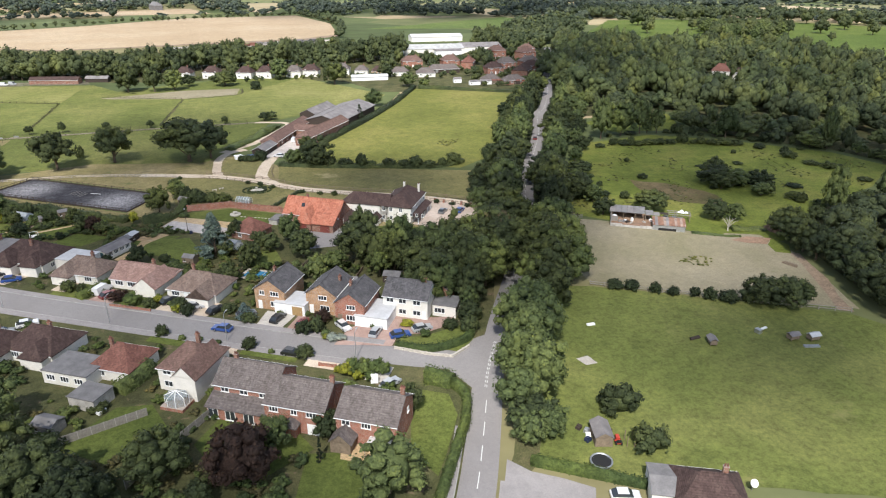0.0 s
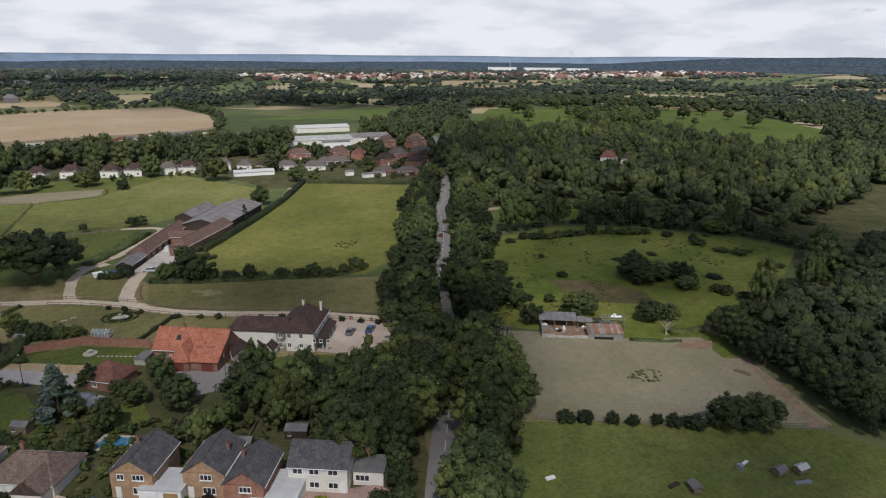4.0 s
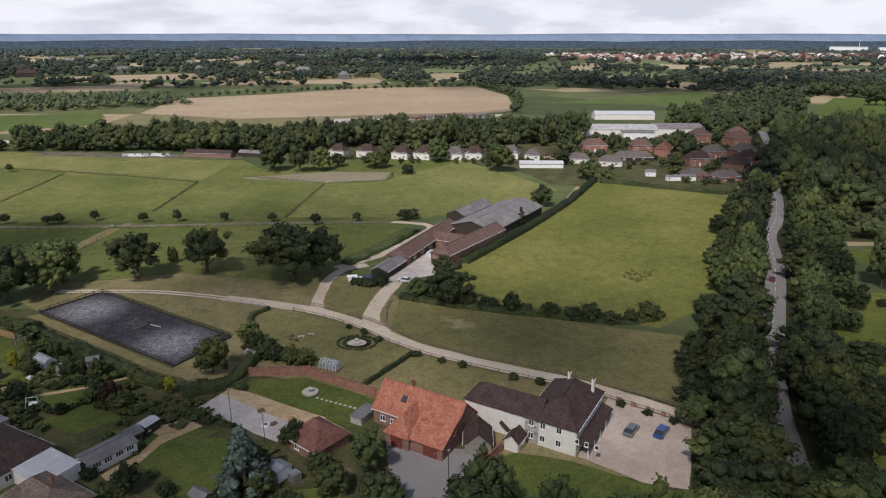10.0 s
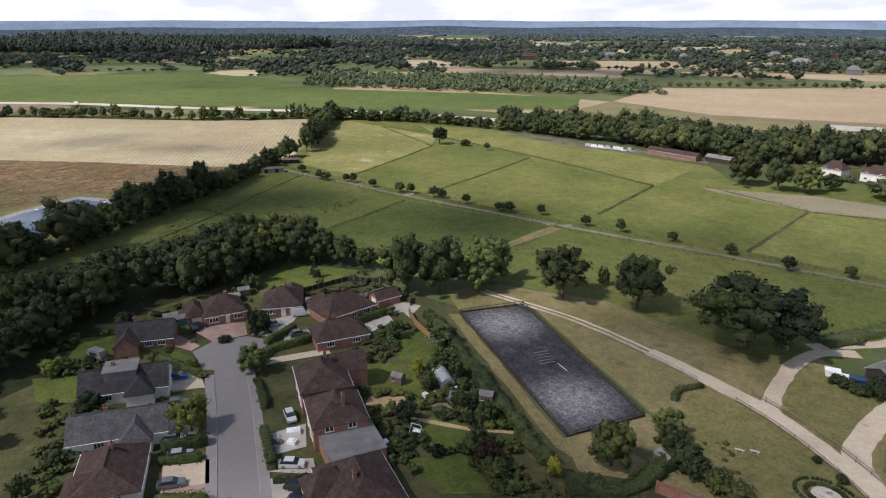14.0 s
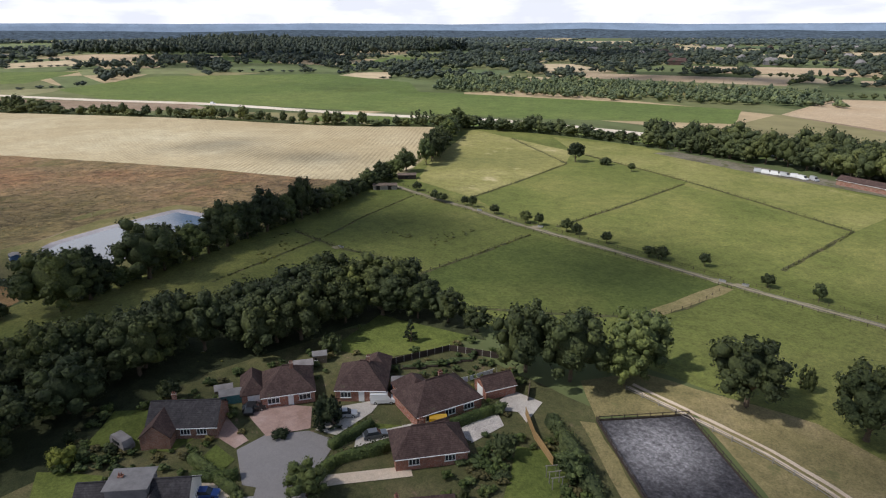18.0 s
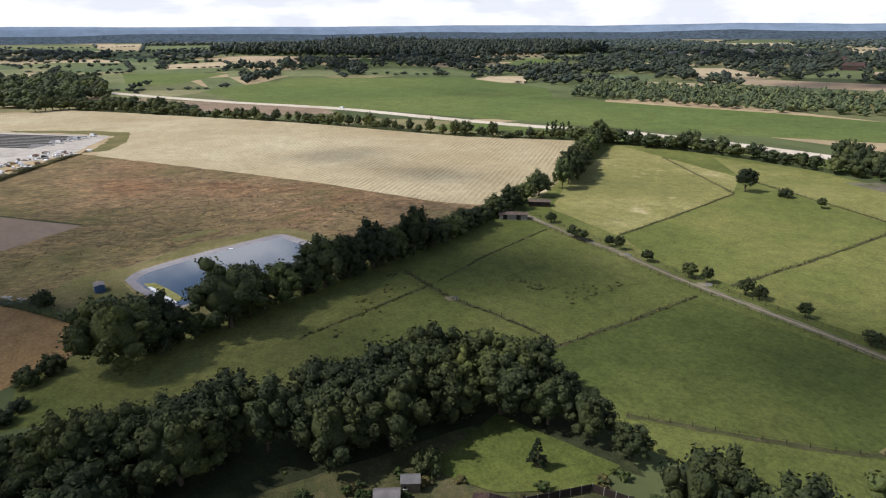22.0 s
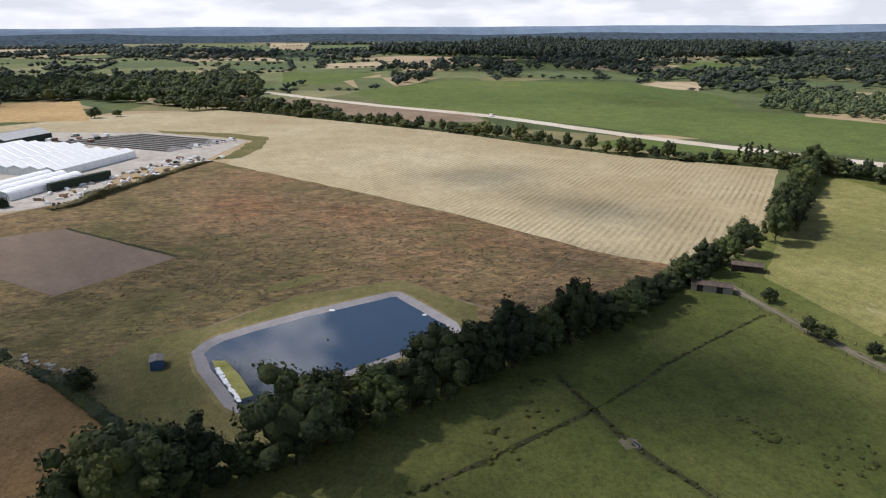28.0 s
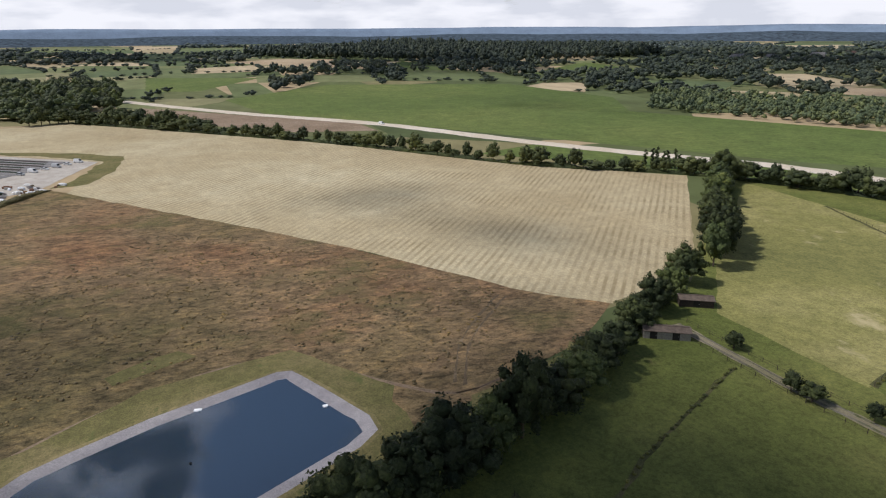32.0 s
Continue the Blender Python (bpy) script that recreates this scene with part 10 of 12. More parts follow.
for nm, pts, mat, tx in (
        ("back_lawn", [(-17, 0), (-8, -6), (-2, 8), (-9, 12.5), (-15, 13)], "lawn", "mown back lawn"),
        ("side_lawn", [(1, 11), (4.5, 5), (10, 19), (9.5, 25), (5, 27), (2, 19)], "lawn", "mown side lawn behind the long hedge"),
        ("patio", [(-10, 11), (-2.6, 8), (0.8, 11.4), (-2, 12.8), (-9.6, 15.4)], "sand", "pale paved patio"),
        ("back_lawn", [(-28, 10), (-22, 8), (-14, 14), (-17, 19), (-30, 24), (-33, 18)], "lawn", "mown back lawn between fences"),
        ("back_lawn", [(-54, 20), (-45, 15), (-38, 23), (-42, 30), (-48, 30)], "lawn", "mown back lawn with a dark edge"),
        ("back_lawn", [(-55, 97), (-46, 101), (-43, 92), (-45, 88), (-50, 90)], "lawn", "bright mown back lawn"),
        ("back_lawn", [(-34, 95), (-26, 97), (-23, 86), (-33, 86)], "lawn", "bright mown back lawn"),
        ("back_lawn", [(-64, 99), (-61, 106), (-50, 108), (-44, 95), (-52, 95)], "lawn", "bright mown back lawn"),
        ("back_lawn", [(-72, 108), (-62, 110), (-52, 110), (-57, 104), (-70, 104)], "lawn", "mown back lawn beside sheds"),
        ("back_lawn", [(-125, 140), (-117, 147), (-108, 132), (-116, 130)], "lawn", "small lawn by the arena fence"),
        ("back_lawn", [(-121, 121), (-110, 117), (-100, 124), (-112, 131)], "lawn", "back garden lawn"),
        ("back_lawn", [(-97, 117), (-88, 113), (-80, 119), (-88, 125)], "lawn", "back garden lawn with a winding path"),
        ("back_lawn", [(-88, 108), (-78, 106), (-72, 112), (-82, 116)], "lawn", "back garden lawn"),
        ("side_lawn", [(-176, 128), (-186, 146), (-164, 158), (-161, 150), (-166, 136)], "lawn", "garden lawn behind the bungalows"),
        ("side_lawn", [(-175, 84), (-168, 97), (-160, 100), (-156, 90), (-166, 78)], "lawn", "shady lawn beside a bungalow"),
        ("front_lawn", [(-150, 92), (-154, 97), (-148, 98.5), (-145, 94)], "lawn", "small lawn beside the turning head"),
        ("front_lawn", [(-147, 120), (-143.5, 117.5), (-139, 121), (-141, 127)], "lawn", "front lawn between hedges"),
        ("front_drive", [(-159, 104.5), (-151.5, 105), (-149.5, 112.5), (-156, 115.5), (-165, 106)], "block_paving", "reddish block-paved drive"),
        ("front_drive", [(-148.5, 113), (-145, 115.5), (-148, 124), (-151, 128), (-153.5, 118.5)], "concrete_yard", "grey paved drive"),
        ("front_drive", [(-151, 99.4), (-161, 96.5), (-161.4, 101), (-152, 102)], "block_paving", "pinkish block-paved drive"),
        ("front_drive", [(-140, 116.5), (-138, 131), (-140.2, 131), (-143, 118.4)], "concrete_yard", "narrow grey drive between hedges"),
        ("front_drive", [(-134.5, 105.5), (-128, 121), (-130.5, 122), (-136.8, 107.5)], "gravel", "pale gravel drive"),
        ("patio", [(-130, 134), (-131, 142), (-136, 144), (-134.5, 134)], "stone_ground", "pale stone patio"),
        ("side_drive", [(-129.5, 146), (-133, 147), (-137, 142.5), (-139.5, 151), (-133, 153)], "concrete_yard", "grey drive behind the bungalow"),
        ("front_drive", [(-148.6, 94.6), (-140.5, 96.2), (-134.5, 93.7), (-136.9, 89)], "block_paving", "pinkish paved front drive"),
        ("front_drive", [(-114.3, 77), (-106, 81.2), (-100.6, 78.6), (-106.5, 74)], "block_paving", "pinkish paved front drive"),
        ("front_drive", [(-130, 85), (-124, 89), (-119.6, 86), (-125, 82)], "gravel", "gravel front drive"),
        ("front_drive", [(-101.8, 89.6), (-95.5, 95), (-99.5, 97), (-104, 92)], "concrete_yard", "grey front drive"),
        ("front_drive", [(-94.5, 86.2), (-100, 89), (-95, 93.8), (-88, 89.5)], "concrete_yard", "grey front drive"),
        ("front_drive", [(-88, 84), (-93, 86), (-88, 90), (-84, 88)], "gravel", "gravel front drive"),
        ("front_yard", [(-111, 95), (-105, 92.5), (-103, 98), (-109, 101.8)], "concrete_yard", "front yard with stacked building materials"),
        ("garden_path", [(-98, 116.4), (-97.5, 115.6), (-86, 121.6), (-80, 126.4), (-80.6, 127), (-86.6, 122.4)], "sand", "winding pale garden path"),
        ("veg_plot", [(-97, 122), (-90, 126), (-94, 132), (-101, 128)], "soil", "bare vegetable plot"),
        ("patio", [(-66.4, 95.4), (-63.2, 101.5), (-62.6, 107), (-59.6, 111), (-58, 110), (-60.8, 104.5), (-61.8, 99), (-64.4, 94)], "sand", "pale patio before a long shed"),
        ("patio", [(-100, 118), (-106, 113), (-108, 116), (-103, 121)], "sand", "worn patio behind the brick house"),
        ("front_drive", [(-10.6, 44.8), (0.9, 42.5), (2.6, 46.7), (8, 46.5), (16.2, 50.2), (15, 52.5), (9.6, 53.1), (2.7, 55.1), (-7.2, 51.3)], "block_paving", "wide pinkish block-paved drive shared by cars"),
        ("front_lawn", [(1.3, 42.9), (14.3, 38.3), (17.6, 42.7), (16.4, 49.0), (8.4, 45.6), (3, 45.4)], "lawn", "corner lawn inside a low wall"),
        ("front_drive", [(-21.0, 51.4), (-18.0, 50.1), (-14.6, 56.7), (-18.2, 58.0)], "block_paving", "pink paved drive of a house"),
        ("front_drive", [(-27.2, 54.2), (-22.0, 52.2), (-18.8, 58.3), (-25.0, 61.5)], "concrete_yard", "grey paved drive of a house"),
        ("front_drive", [(-50.0, 65.0), (-39.4, 59.4), (-33.6, 64.8), (-38.6, 68.6), (-46.8, 71.8)], "gravel", "pale gravel forecourt of a bungalow"),
        ("front_drive", [(-66.5, 72.0), (-60.4, 69.3), (-57.8, 75.6), (-61.8, 77.8)], "block_paving", "pink paved drive of a bungalow"),
        ("front_lawn", [(-76.1, 75.4), (-68.6, 72.3), (-67.6, 79.8), (-74.2, 81.8)], "lawn", "front lawn beside a hedge"),
        ("front_lawn", [(-58.6, 69.6), (-50.8, 66.4), (-50.2, 71.2), (-56.3, 73.4)], "lawn", "front lawn with shrubs"),
        ("front_drive", [(-109.5, 75.5), (-105.9, 81.6), (-111.6, 84.4), (-116.5, 78.4)], "gravel", "sandy gravel front drive of a bungalow"),
        ("front_drive", [(-138.7, 88.0), (-133.9, 94.5), (-141.1, 96.6), (-146.1, 91.5)], "gravel", "sandy gravel front drive of a bungalow"),
        ("side_lawn", [(-151.9, 68.6), (-144.6, 76.0), (-155.5, 79.5), (-162.4, 70.7)], "lawn", "shady lawn behind a bungalow"),
        ("plot_end", [(-60, 106), (-56, 111), (-60, 113), (-66, 109)], "sand", "pale gravel beside sheds")):
    if mat == "stone_ground" and mat not in M:
        M[mat] = ground_mat("pale_patio_slabs", (0.4, 0.36, 0.33), (0.48, 0.44, 0.4), (0.55, 0.51, 0.47), 0.2, 1.0, 6)
    patch(nm, pts, M[mat], 0.07 if "lawn" in nm else 0.085, tx, "lawn" if "lawn" in nm else "drive", 0.5)

# ---- parked cars ----
WHITE, SILVER, GREY, BLACK, BLUE, RED = (0.72, 0.72, 0.71), (0.42, 0.43, 0.44), (0.16, 0.165, 0.17), (0.02, 0.02, 0.022), (0.03, 0.08, 0.28), (0.2, 0.04, 0.035)
for x, y, a, c, tx in (
        (-33.6, 54.3, 157, BLUE, "blue estate car standing on the road"), (-18.7, 42.4, -23, BLACK, "black car parked at the kerb"), (-0.6, 29.2, 40, SILVER, "silver car on a side drive"),
        (-8.6, 51.4, -60, WHITE, "white car on a front drive"), (-2.0, 47.9, 65, SILVER, "silver car on a front drive"), (2.9, 46.1, 10, BLUE, "blue car on a front drive"), (7.7, 48.0, 15, SILVER, "silver car on a front drive"),
        (-22.4, 56.9, 60, BLACK, "black car on a front drive"), (-17.0, 53.8, 62, RED, "red car on a front drive"), (-36.2, 62.8, 50, BLACK, "dark car on a front drive"), (-41.0, 65.4, 0, SILVER, "silver car on a front drive"),
        (-47.2, 69.0, 45, BLACK, "dark car beside a hedge"), (-61.5, 74.0, 45, RED, "dark red car on a front drive"), (-66, 75.8, 50, WHITE, "white pickup on a front drive"), (-74.5, 62.6, 20, WHITE, "white car on a front drive"),
        (-29.4, 60.0, 20, GREY, "grey car behind a shrub"), (-87, 86, 15, BLUE, "blue car on a gravel drive"), (-78, 59.5, 20, GREY, "grey car on a front drive"),
        (-100.2, 93.4, 45, WHITE, "white car on a grey drive"), (-94.6, 90.8, 30, BLACK, "dark car on a grey drive"), (-91.6, 89.2, 30, BLACK, "black car on a grey drive"), (-98.2, 80.3, 150, BLACK, "dark car parked on the road"),
        (-94.6, 78.0, 150, WHITE, "white car parked on the road"), (-141.4, 92.0, 60, BLUE, "blue car on a paved drive"), (-115.6, 81.2, 60, SILVER, "silver car beside a hedge"), (-109.4, 77.0, 60, GREY, "grey car on a paved drive"),
        (-131.6, 87.8, 60, GREY, "dark car on a front drive"), (-121, 82.6, 60, SILVER, "silver car on a front drive"), (-161.0, 106.0, 75, BLACK, "black car on a block-paved drive"), (-149.6, 119.5, 65, SILVER, "silver car on a grey drive"),
        (-140.8, 121.0, 75, GREY, "dark blue car between two hedges"), (23.4, 117.6, 60, GREY, "dark grey car in the gravel car park"), (28.8, 117.6, 60, BLUE, "dark blue car in the gravel car park"), (30.4, -3.6, -10, WHITE, "white car with a dark roof on the drive"),
        (-112.6, 100.8, -20, WHITE, "white camper trailer beside a house")):
    car(x, y, a, c, tx)
car(-684, 238.6, 33, WHITE, "white works van on the haul road", "van", "vans")
car(78.6, 203.5, 70, RED, "dark red car on the shaded lane")
car(-63.6, 76.6, TURN + 90, WHITE, "white van on a front drive", "van", "vans")
car(-161.1, 105.4, 150, (0.02, 0.02, 0.022), "black car on a block-paved drive")
shed(-152.4, 133.2, 56, 3.6, 2.6, 2.1, 0.7, "blue-green garden shed beside a bungalow", "blue_boards", "felt")
car(-150.0, 127.6, 60, WHITE, "white van on a grey drive", "van", "vans")
car(-137.1, 132.7, 60, (0.6, 0.34, 0.02), "bright yellow van beside a bungalow", "van", "vans")

# ---- garden buildings and fences ----
house(-67.7, 99.8, 61, 8.4, 4.2, 2.3, 0.7, "render", "sheet", "long low white garden building with a grey roof", name="garden_building", category="outbuilding", wins=one("s", (-2.9, -1.0, 1.0, 2.9), 1.4), doors=(("w", 0, 2.2, 2.0, "garage_door", "teal"),), gutter=False)
shed(-66.3, 105.4, 61, 2.6, 3.0, 2.1, 0.6, "small grey-roofed shed at the garden's end", "timber_dark", "felt")
shed(-65.2, 108.6, 70, 3.2, 2.3, 2.1, 0.35, "dark garden shed with a pale roof", "timber_dark", "white_roof")
flat_block(-76.5, 94.5, TURN, 13, 6.5, 2.7, "render", "white_roof", "white flat-roofed extension behind a bungalow", "rear_extension", "house extension")
for x, y, a, L, W, wl_, rf, tx in ((-108, 123.4, 20, 2.4, 1.8, "timber", "sheet", "small grey garden shelter"), (-94.0, 126.6, 30, 3.2, 2.4, "timber_grey", "felt", "grey timber shed in a garden"), (-90.6, 131.0, 30, 2.6, 2, "timber", "felt", "brown timber shed in a garden"),
                               (-152.4, 133.4, 60, 4.6, 3.0, "blue_boards", "felt", "blue painted shed behind a bungalow"), (-166.6, 103.6, 75, 4.6, 2.6, "teal", "felt", "teal painted shed with a grey roof"), (-169.2, 102.8, 75, 3.4, 2.4, "timber", "sheet", "small brown shed under garden trees"),
                               (-170, 119.5, 70, 4.0, 2.6, "timber_grey", "sheet", "grey garden shelter behind a bungalow"), (-172.0, 124.0, 70, 3.0, 2.2, "timber", "felt", "small brown timber garden shed"), 
                               (-57.0, 25.5, -24, 4.0, 3.0, "timber_grey", "felt", "grey timber shed in a garden"), (-46.5, 90.6, -24, 3.2, 2.2, "timber", "felt", "brown timber shed in a garden"), (-36.8, 98.5, -30, 3.0, 3.0, "white", "metal", "grey tank house beside the outbuilding"),
                               (3.8, 72.6, -20, 4.2, 3.2, "timber_dark", "felt", "dark timber shed under tall trees"), (-6.2, 71.2, -20, 3.2, 2.4, "timber", "felt", "brown garden shed under dark trees")):
    shed(x, y, a, L, W, 2.0, 0.6, tx, wl_, rf)


def polytunnel(x, y, turn, L, W, H, label, name="polytunnel", mat="polythene", base=0.6, group="", ridged=False):
    t = thing(name, turned(x, y, 0.05, turn), label, "polytunnel", group)
    n = 9
    arc = [(-W / 2, 0)] + [(W / 2 * -math.cos(math.pi * k / (n - 1)), base + (H - base) * math.sin(math.pi * k / (n - 1))) for k in range(n)] + [(W / 2, 0)]
    if ridged:
        arc = [(-W / 2, 0), (-W / 2, H * 0.72), (0, H), (W / 2, H * 0.72), (W / 2, 0)]
    k = len(arc)
    part("cover", Shape().add([(sx * L / 2, y_, z_) for sx in (-1, 1) for y_, z_ in arc], [(i, i + 1, i + 1 + k, i + k) for i in range(k - 1)]), M[mat], t)
    for sx in (-1, 1):
        part("end", Shape().add([(sx * (L / 2 - 0.02), y_, z_) for y_, z_ in arc], [tuple(range(k))]), M["clear_end"], t)
    for i in range(max(2, int(L / 6)) + 1):
        px = -L / 2 + L * i / max(2, int(L / 6))
        part("hoop", Shape().tube([(px, y_ * 1.01, z_ + 0.04) for y_, z_ in arc], [0.07] * k, 4), M["metal"], t)
    return t


M["tunnel_grey"] = plain("grey_polythene", (0.34, 0.36, 0.36), 0.4, 0, 0.5, 0.15, 0.6)
M["clear_end"] = plain("grey_polythene_end", (0.5, 0.54, 0.55), 0.5, 0, 0.4, 0.15, 0.6)
polytunnel(-102.0, 130.4, -27, 6.4, 3.2, 2.4, "small pale garden polytunnel", mat="tunnel_grey")
t_ = thing("conservatory", turned(-37.6, 29.2, 0.03, TURN), "white glass conservatory with a pitched glass roof", "conservatory")
part("base", Shape().box(-2.2, 2.2, -1.8, 1.8, 0, 0.6), M["brick"], t_)
fr = Shape()
for a in range(8):
    b_ = 2 * math.pi * (a + 0.5) / 8
    fr.tube([(2.1 * math.cos(b_), 1.7 * math.sin(b_), 0.5), (2.1 * math.cos(b_), 1.7 * math.sin(b_), 2.2), (0, 0, 3.1)], [0.07] * 3, 5)
part("frame", fr, M["white"], t_)
for a in range(8):
    b0, b1 = 2 * math.pi * (a + 0.5) / 8, 2 * math.pi * (a + 1.5) / 8
    p0, p1 = (2.08 * math.cos(b0), 1.68 * math.sin(b0)), (2.08 * math.cos(b1), 1.68 * math.sin(b1))
    part("pane", Shape().add([(*p0, 0.6), (*p1, 0.6), (*p1, 2.2), (*p0, 2.2)], [(0, 1, 2, 3)]), M["clear"], t_)
    part("roof_pane", Shape().add([(*p0, 2.2), (*p1, 2.2), (0, 0, 3.08)], [(0, 1, 2)]), M["clear"], t_)
for x, y, c in ((-4.4, 11.2, "fabric"),):
    t_ = thing("garden_gazebo", turned(x, y, 0.08, TURN), "pale canopy on four posts over a patio", "gazebo", "garden canopies")
    part("canopy", Shape().add([(-1.5, -1.3, 2.1), (1.5, -1.3, 2.1), (1.5, 1.3, 2.1), (-1.5, 1.3, 2.1), (0, 0, 2.5)], [(0, 1, 4), (1, 2, 4), (2, 3, 4), (3, 0, 4), (3, 2, 1, 0)]), M[c], t_)
    for sx in (-1.4, 1.4):
        for sy in (-1.2, 1.2):
            part("post", Shape().box(sx - 0.04, sx + 0.04, sy - 0.04, sy + 0.04, 0, 2.1), M["metal"], t_)
t_ = thing("swimming_pool", turned(-29.2, 80.6, 0.05, TURN), "small blue covered swimming pool with a pale surround", "pool")
part("surround", Shape().box(-3.6, 3.6, -2.6, 2.6, 0, 0.22), M["stone"], t_)
part("water", Shape().box(-2.8, 2.8, -1.8, 1.8, 0.1, 0.24), M["pool_water"], t_)
for k in range(3):
    part("cover_bar", Shape().box(-2.0 + 1.8 * k, -1.8 + 1.8 * k, -1.8, 1.8, 0.24, 0.3), M["metal"], t_)
panel_fence([(-41, 9.5), (-36, 18), (-31.5, 25)], 1.7, "grey timber panel fence between back gardens")
panel_fence([(-55, 20.5), (-48, 24), (-42, 27)], 1.7, "grey timber panel fence of a back garden")
panel_fence([(-29, 8), (-21, 19.5)], 1.6, "timber panel fence between back gardens", "timber")
panel_fence([(-131.5, 147.5), (-125, 144), (-117.5, 141.5)], 1.8, "bright orange timber panel fence", "timber_warm", posts="timber_warm")
panel_fence([(-135, 151), (-138.5, 154.5)], 1.7, "red-brown timber fence beside a garage", "timber", posts="timber")
for ln in ([(-48, 84), (-42, 104)], [(-35, 77), (-30, 92)], [(-22, 74), (-16, 88)], [(-8, 66), (-3, 80)]):
    panel_fence(ln, 1.1, "weathered brown panel fence between two gardens", "timber", step=2.4, posts="timber")
panel_fence([(-163, 128), (-160.5, 150), (-150, 158)], 1.5, "dark timber fence round vegetable beds", "timber_dark")
for k in range(5):
    t_ = thing("raised_bed", turned(-158.2 + 0.7 * k, 139.4 + 2.5 * k, 0.08, 60), "long timber raised bed with vegetables", "raised bed", "raised beds")
    part("frame", Shape().box(-2.6, 2.6, -0.6, 0.6, 0, 0.35), M["timber_dark"], t_)
    part("planting", Shape().box(-2.4, 2.4, -0.45, 0.45, 0.35, 0.55), M["leaf_light"], t_)
t_ = thing("washing_line", turned(-146.4, 143.2, 0.05, 86), "washing line hung with white sheets", "washing line")
for x in (0, 8.6):
    part("post", Shape().tube([(x, 0, -0.1), (x, 0, 2.1)], [0.05, 0.04], 6), M["metal"], t_)
part("line", Shape().tube([(0, 0, 2.05), (4.3, 0, 1.95), (8.6, 0, 2.05)], [0.015] * 3, 4), M["white"], t_)
for k, w in enumerate((1.4, 1.0, 1.8, 1.7, 0.8)):
    x = 0.5 + 1.6 * k
    part("sheet", Shape().box(x, x + w * 0.85, -0.02, 0.02, 0.75 + 0.15 * (k % 2), 1.95), M["white"], t_)
t_ = thing("touring_caravan", turned(-162.0, 83.5, 0.05, 20), "old grey caravan standing among bushes", "caravan")
part("body", Shape().add([(-2.2, -1, 0.5), (2.2, -1, 0.5), (2.2, 1, 0.5), (-2.2, 1, 0.5), (-2.3, -1, 1.4), (2.3, -1, 1.4), (2.3, 1, 1.4), (-2.3, 1, 1.4), (-1.8, -0.9, 2.3), (1.8, -0.9, 2.3), (1.8, 0.9, 2.3), (-1.8, 0.9, 2.3)], [(0, 1, 5, 4), (1, 2, 6, 5), (2, 3, 7, 6), (3, 0, 4, 7), (4, 5, 9, 8), (5, 6, 10, 9), (6, 7, 11, 10), (7, 4, 8, 11), (8, 9, 10, 11), (3, 2, 1, 0)]), M["sheet"], t_)
part("window", Shape().box(-1.2, 1.0, -1.03, -1.0, 1.3, 1.9), M["pane"], t_)
for sy in (-0.95, 0.95):
    part("wheel", Shape().tube([(0, sy - 0.1, 0.3), (0, sy + 0.1, 0.3)], [0.32, 0.32], 10), M["tyre"], t_)
t_ = thing("garden_swing", turned(-92.4, 114.1, 0.08, 20), "white metal garden swing on the lawn", "swing")
for sx in (-1.1, 1.1):
    for sy in (-0.7, 0.7):
        part("leg", Shape().tube([(sx, sy, 0), (sx * 0.9, 0, 2.0)], [0.05, 0.04], 5), M["white"], t_)
part("top_bar", Shape().tube([(-1.0, 0, 2.0), (1.0, 0, 2.0)], [0.05, 0.05], 5), M["white"], t_)
part("seat", Shape().box(-0.7, 0.7, -0.25, 0.25, 0.45, 0.55).box(-0.7, 0.7, 0.2, 0.27, 0.55, 1.0), M["white"], t_)
t_ = thing("garden_table_set", turned(-113.9, 115.5, 0.08, 0), "grey garden table with four chairs", "table")
part("tabletop", Shape().tube([(0, 0, 0.7), (0, 0, 0.75)], [0.75, 0.75], 14), M["metal"], t_)
part("stem", Shape().tube([(0, 0, 0), (0, 0, 0.7)], [0.2, 0.05], 8), M["metal"], t_)
for k in range(4):
    a = 0.4 + 1.57 * k
    tagged(part("garden_chair", Shape().box(-0.25, 0.25, -0.25, 0.25, 0.4, 0.46).box(0.2, 0.26, -0.25, 0.25, 0.46, 0.9).box(-0.24, -0.2, -0.24, -0.2, 0, 0.4).box(0.2, 0.24, -0.24, -0.2, 0, 0.4).box(-0.24, -0.2, 0.2, 0.24, 0, 0.4).box(0.2, 0.24, 0.2, 0.24, 0, 0.4), M["metal"], m=turned(-113.9 + 1.3 * math.cos(a), 115.5 + 1.3 * math.sin(a), 0.08, math.degrees(a))), "grey metal garden chair on the lawn", "chair", "garden chairs")
t_ = thing("pergola", turned(-114.3, 138.8, 0.05, -24), "weathered timber pergola on a lawn", "pergola")
for sx in (-1.5, 0, 1.5):
    for sy in (-0.8, 0.8):
        part("post", Shape().box(sx - 0.06, sx + 0.06, sy - 0.06, sy + 0.06, 0, 2.2), M["timber_grey"], t_)
    part("beam", Shape().box(sx - 0.05, sx + 0.05, -1.1, 1.1, 2.2, 2.32), M["timber_grey"], t_)
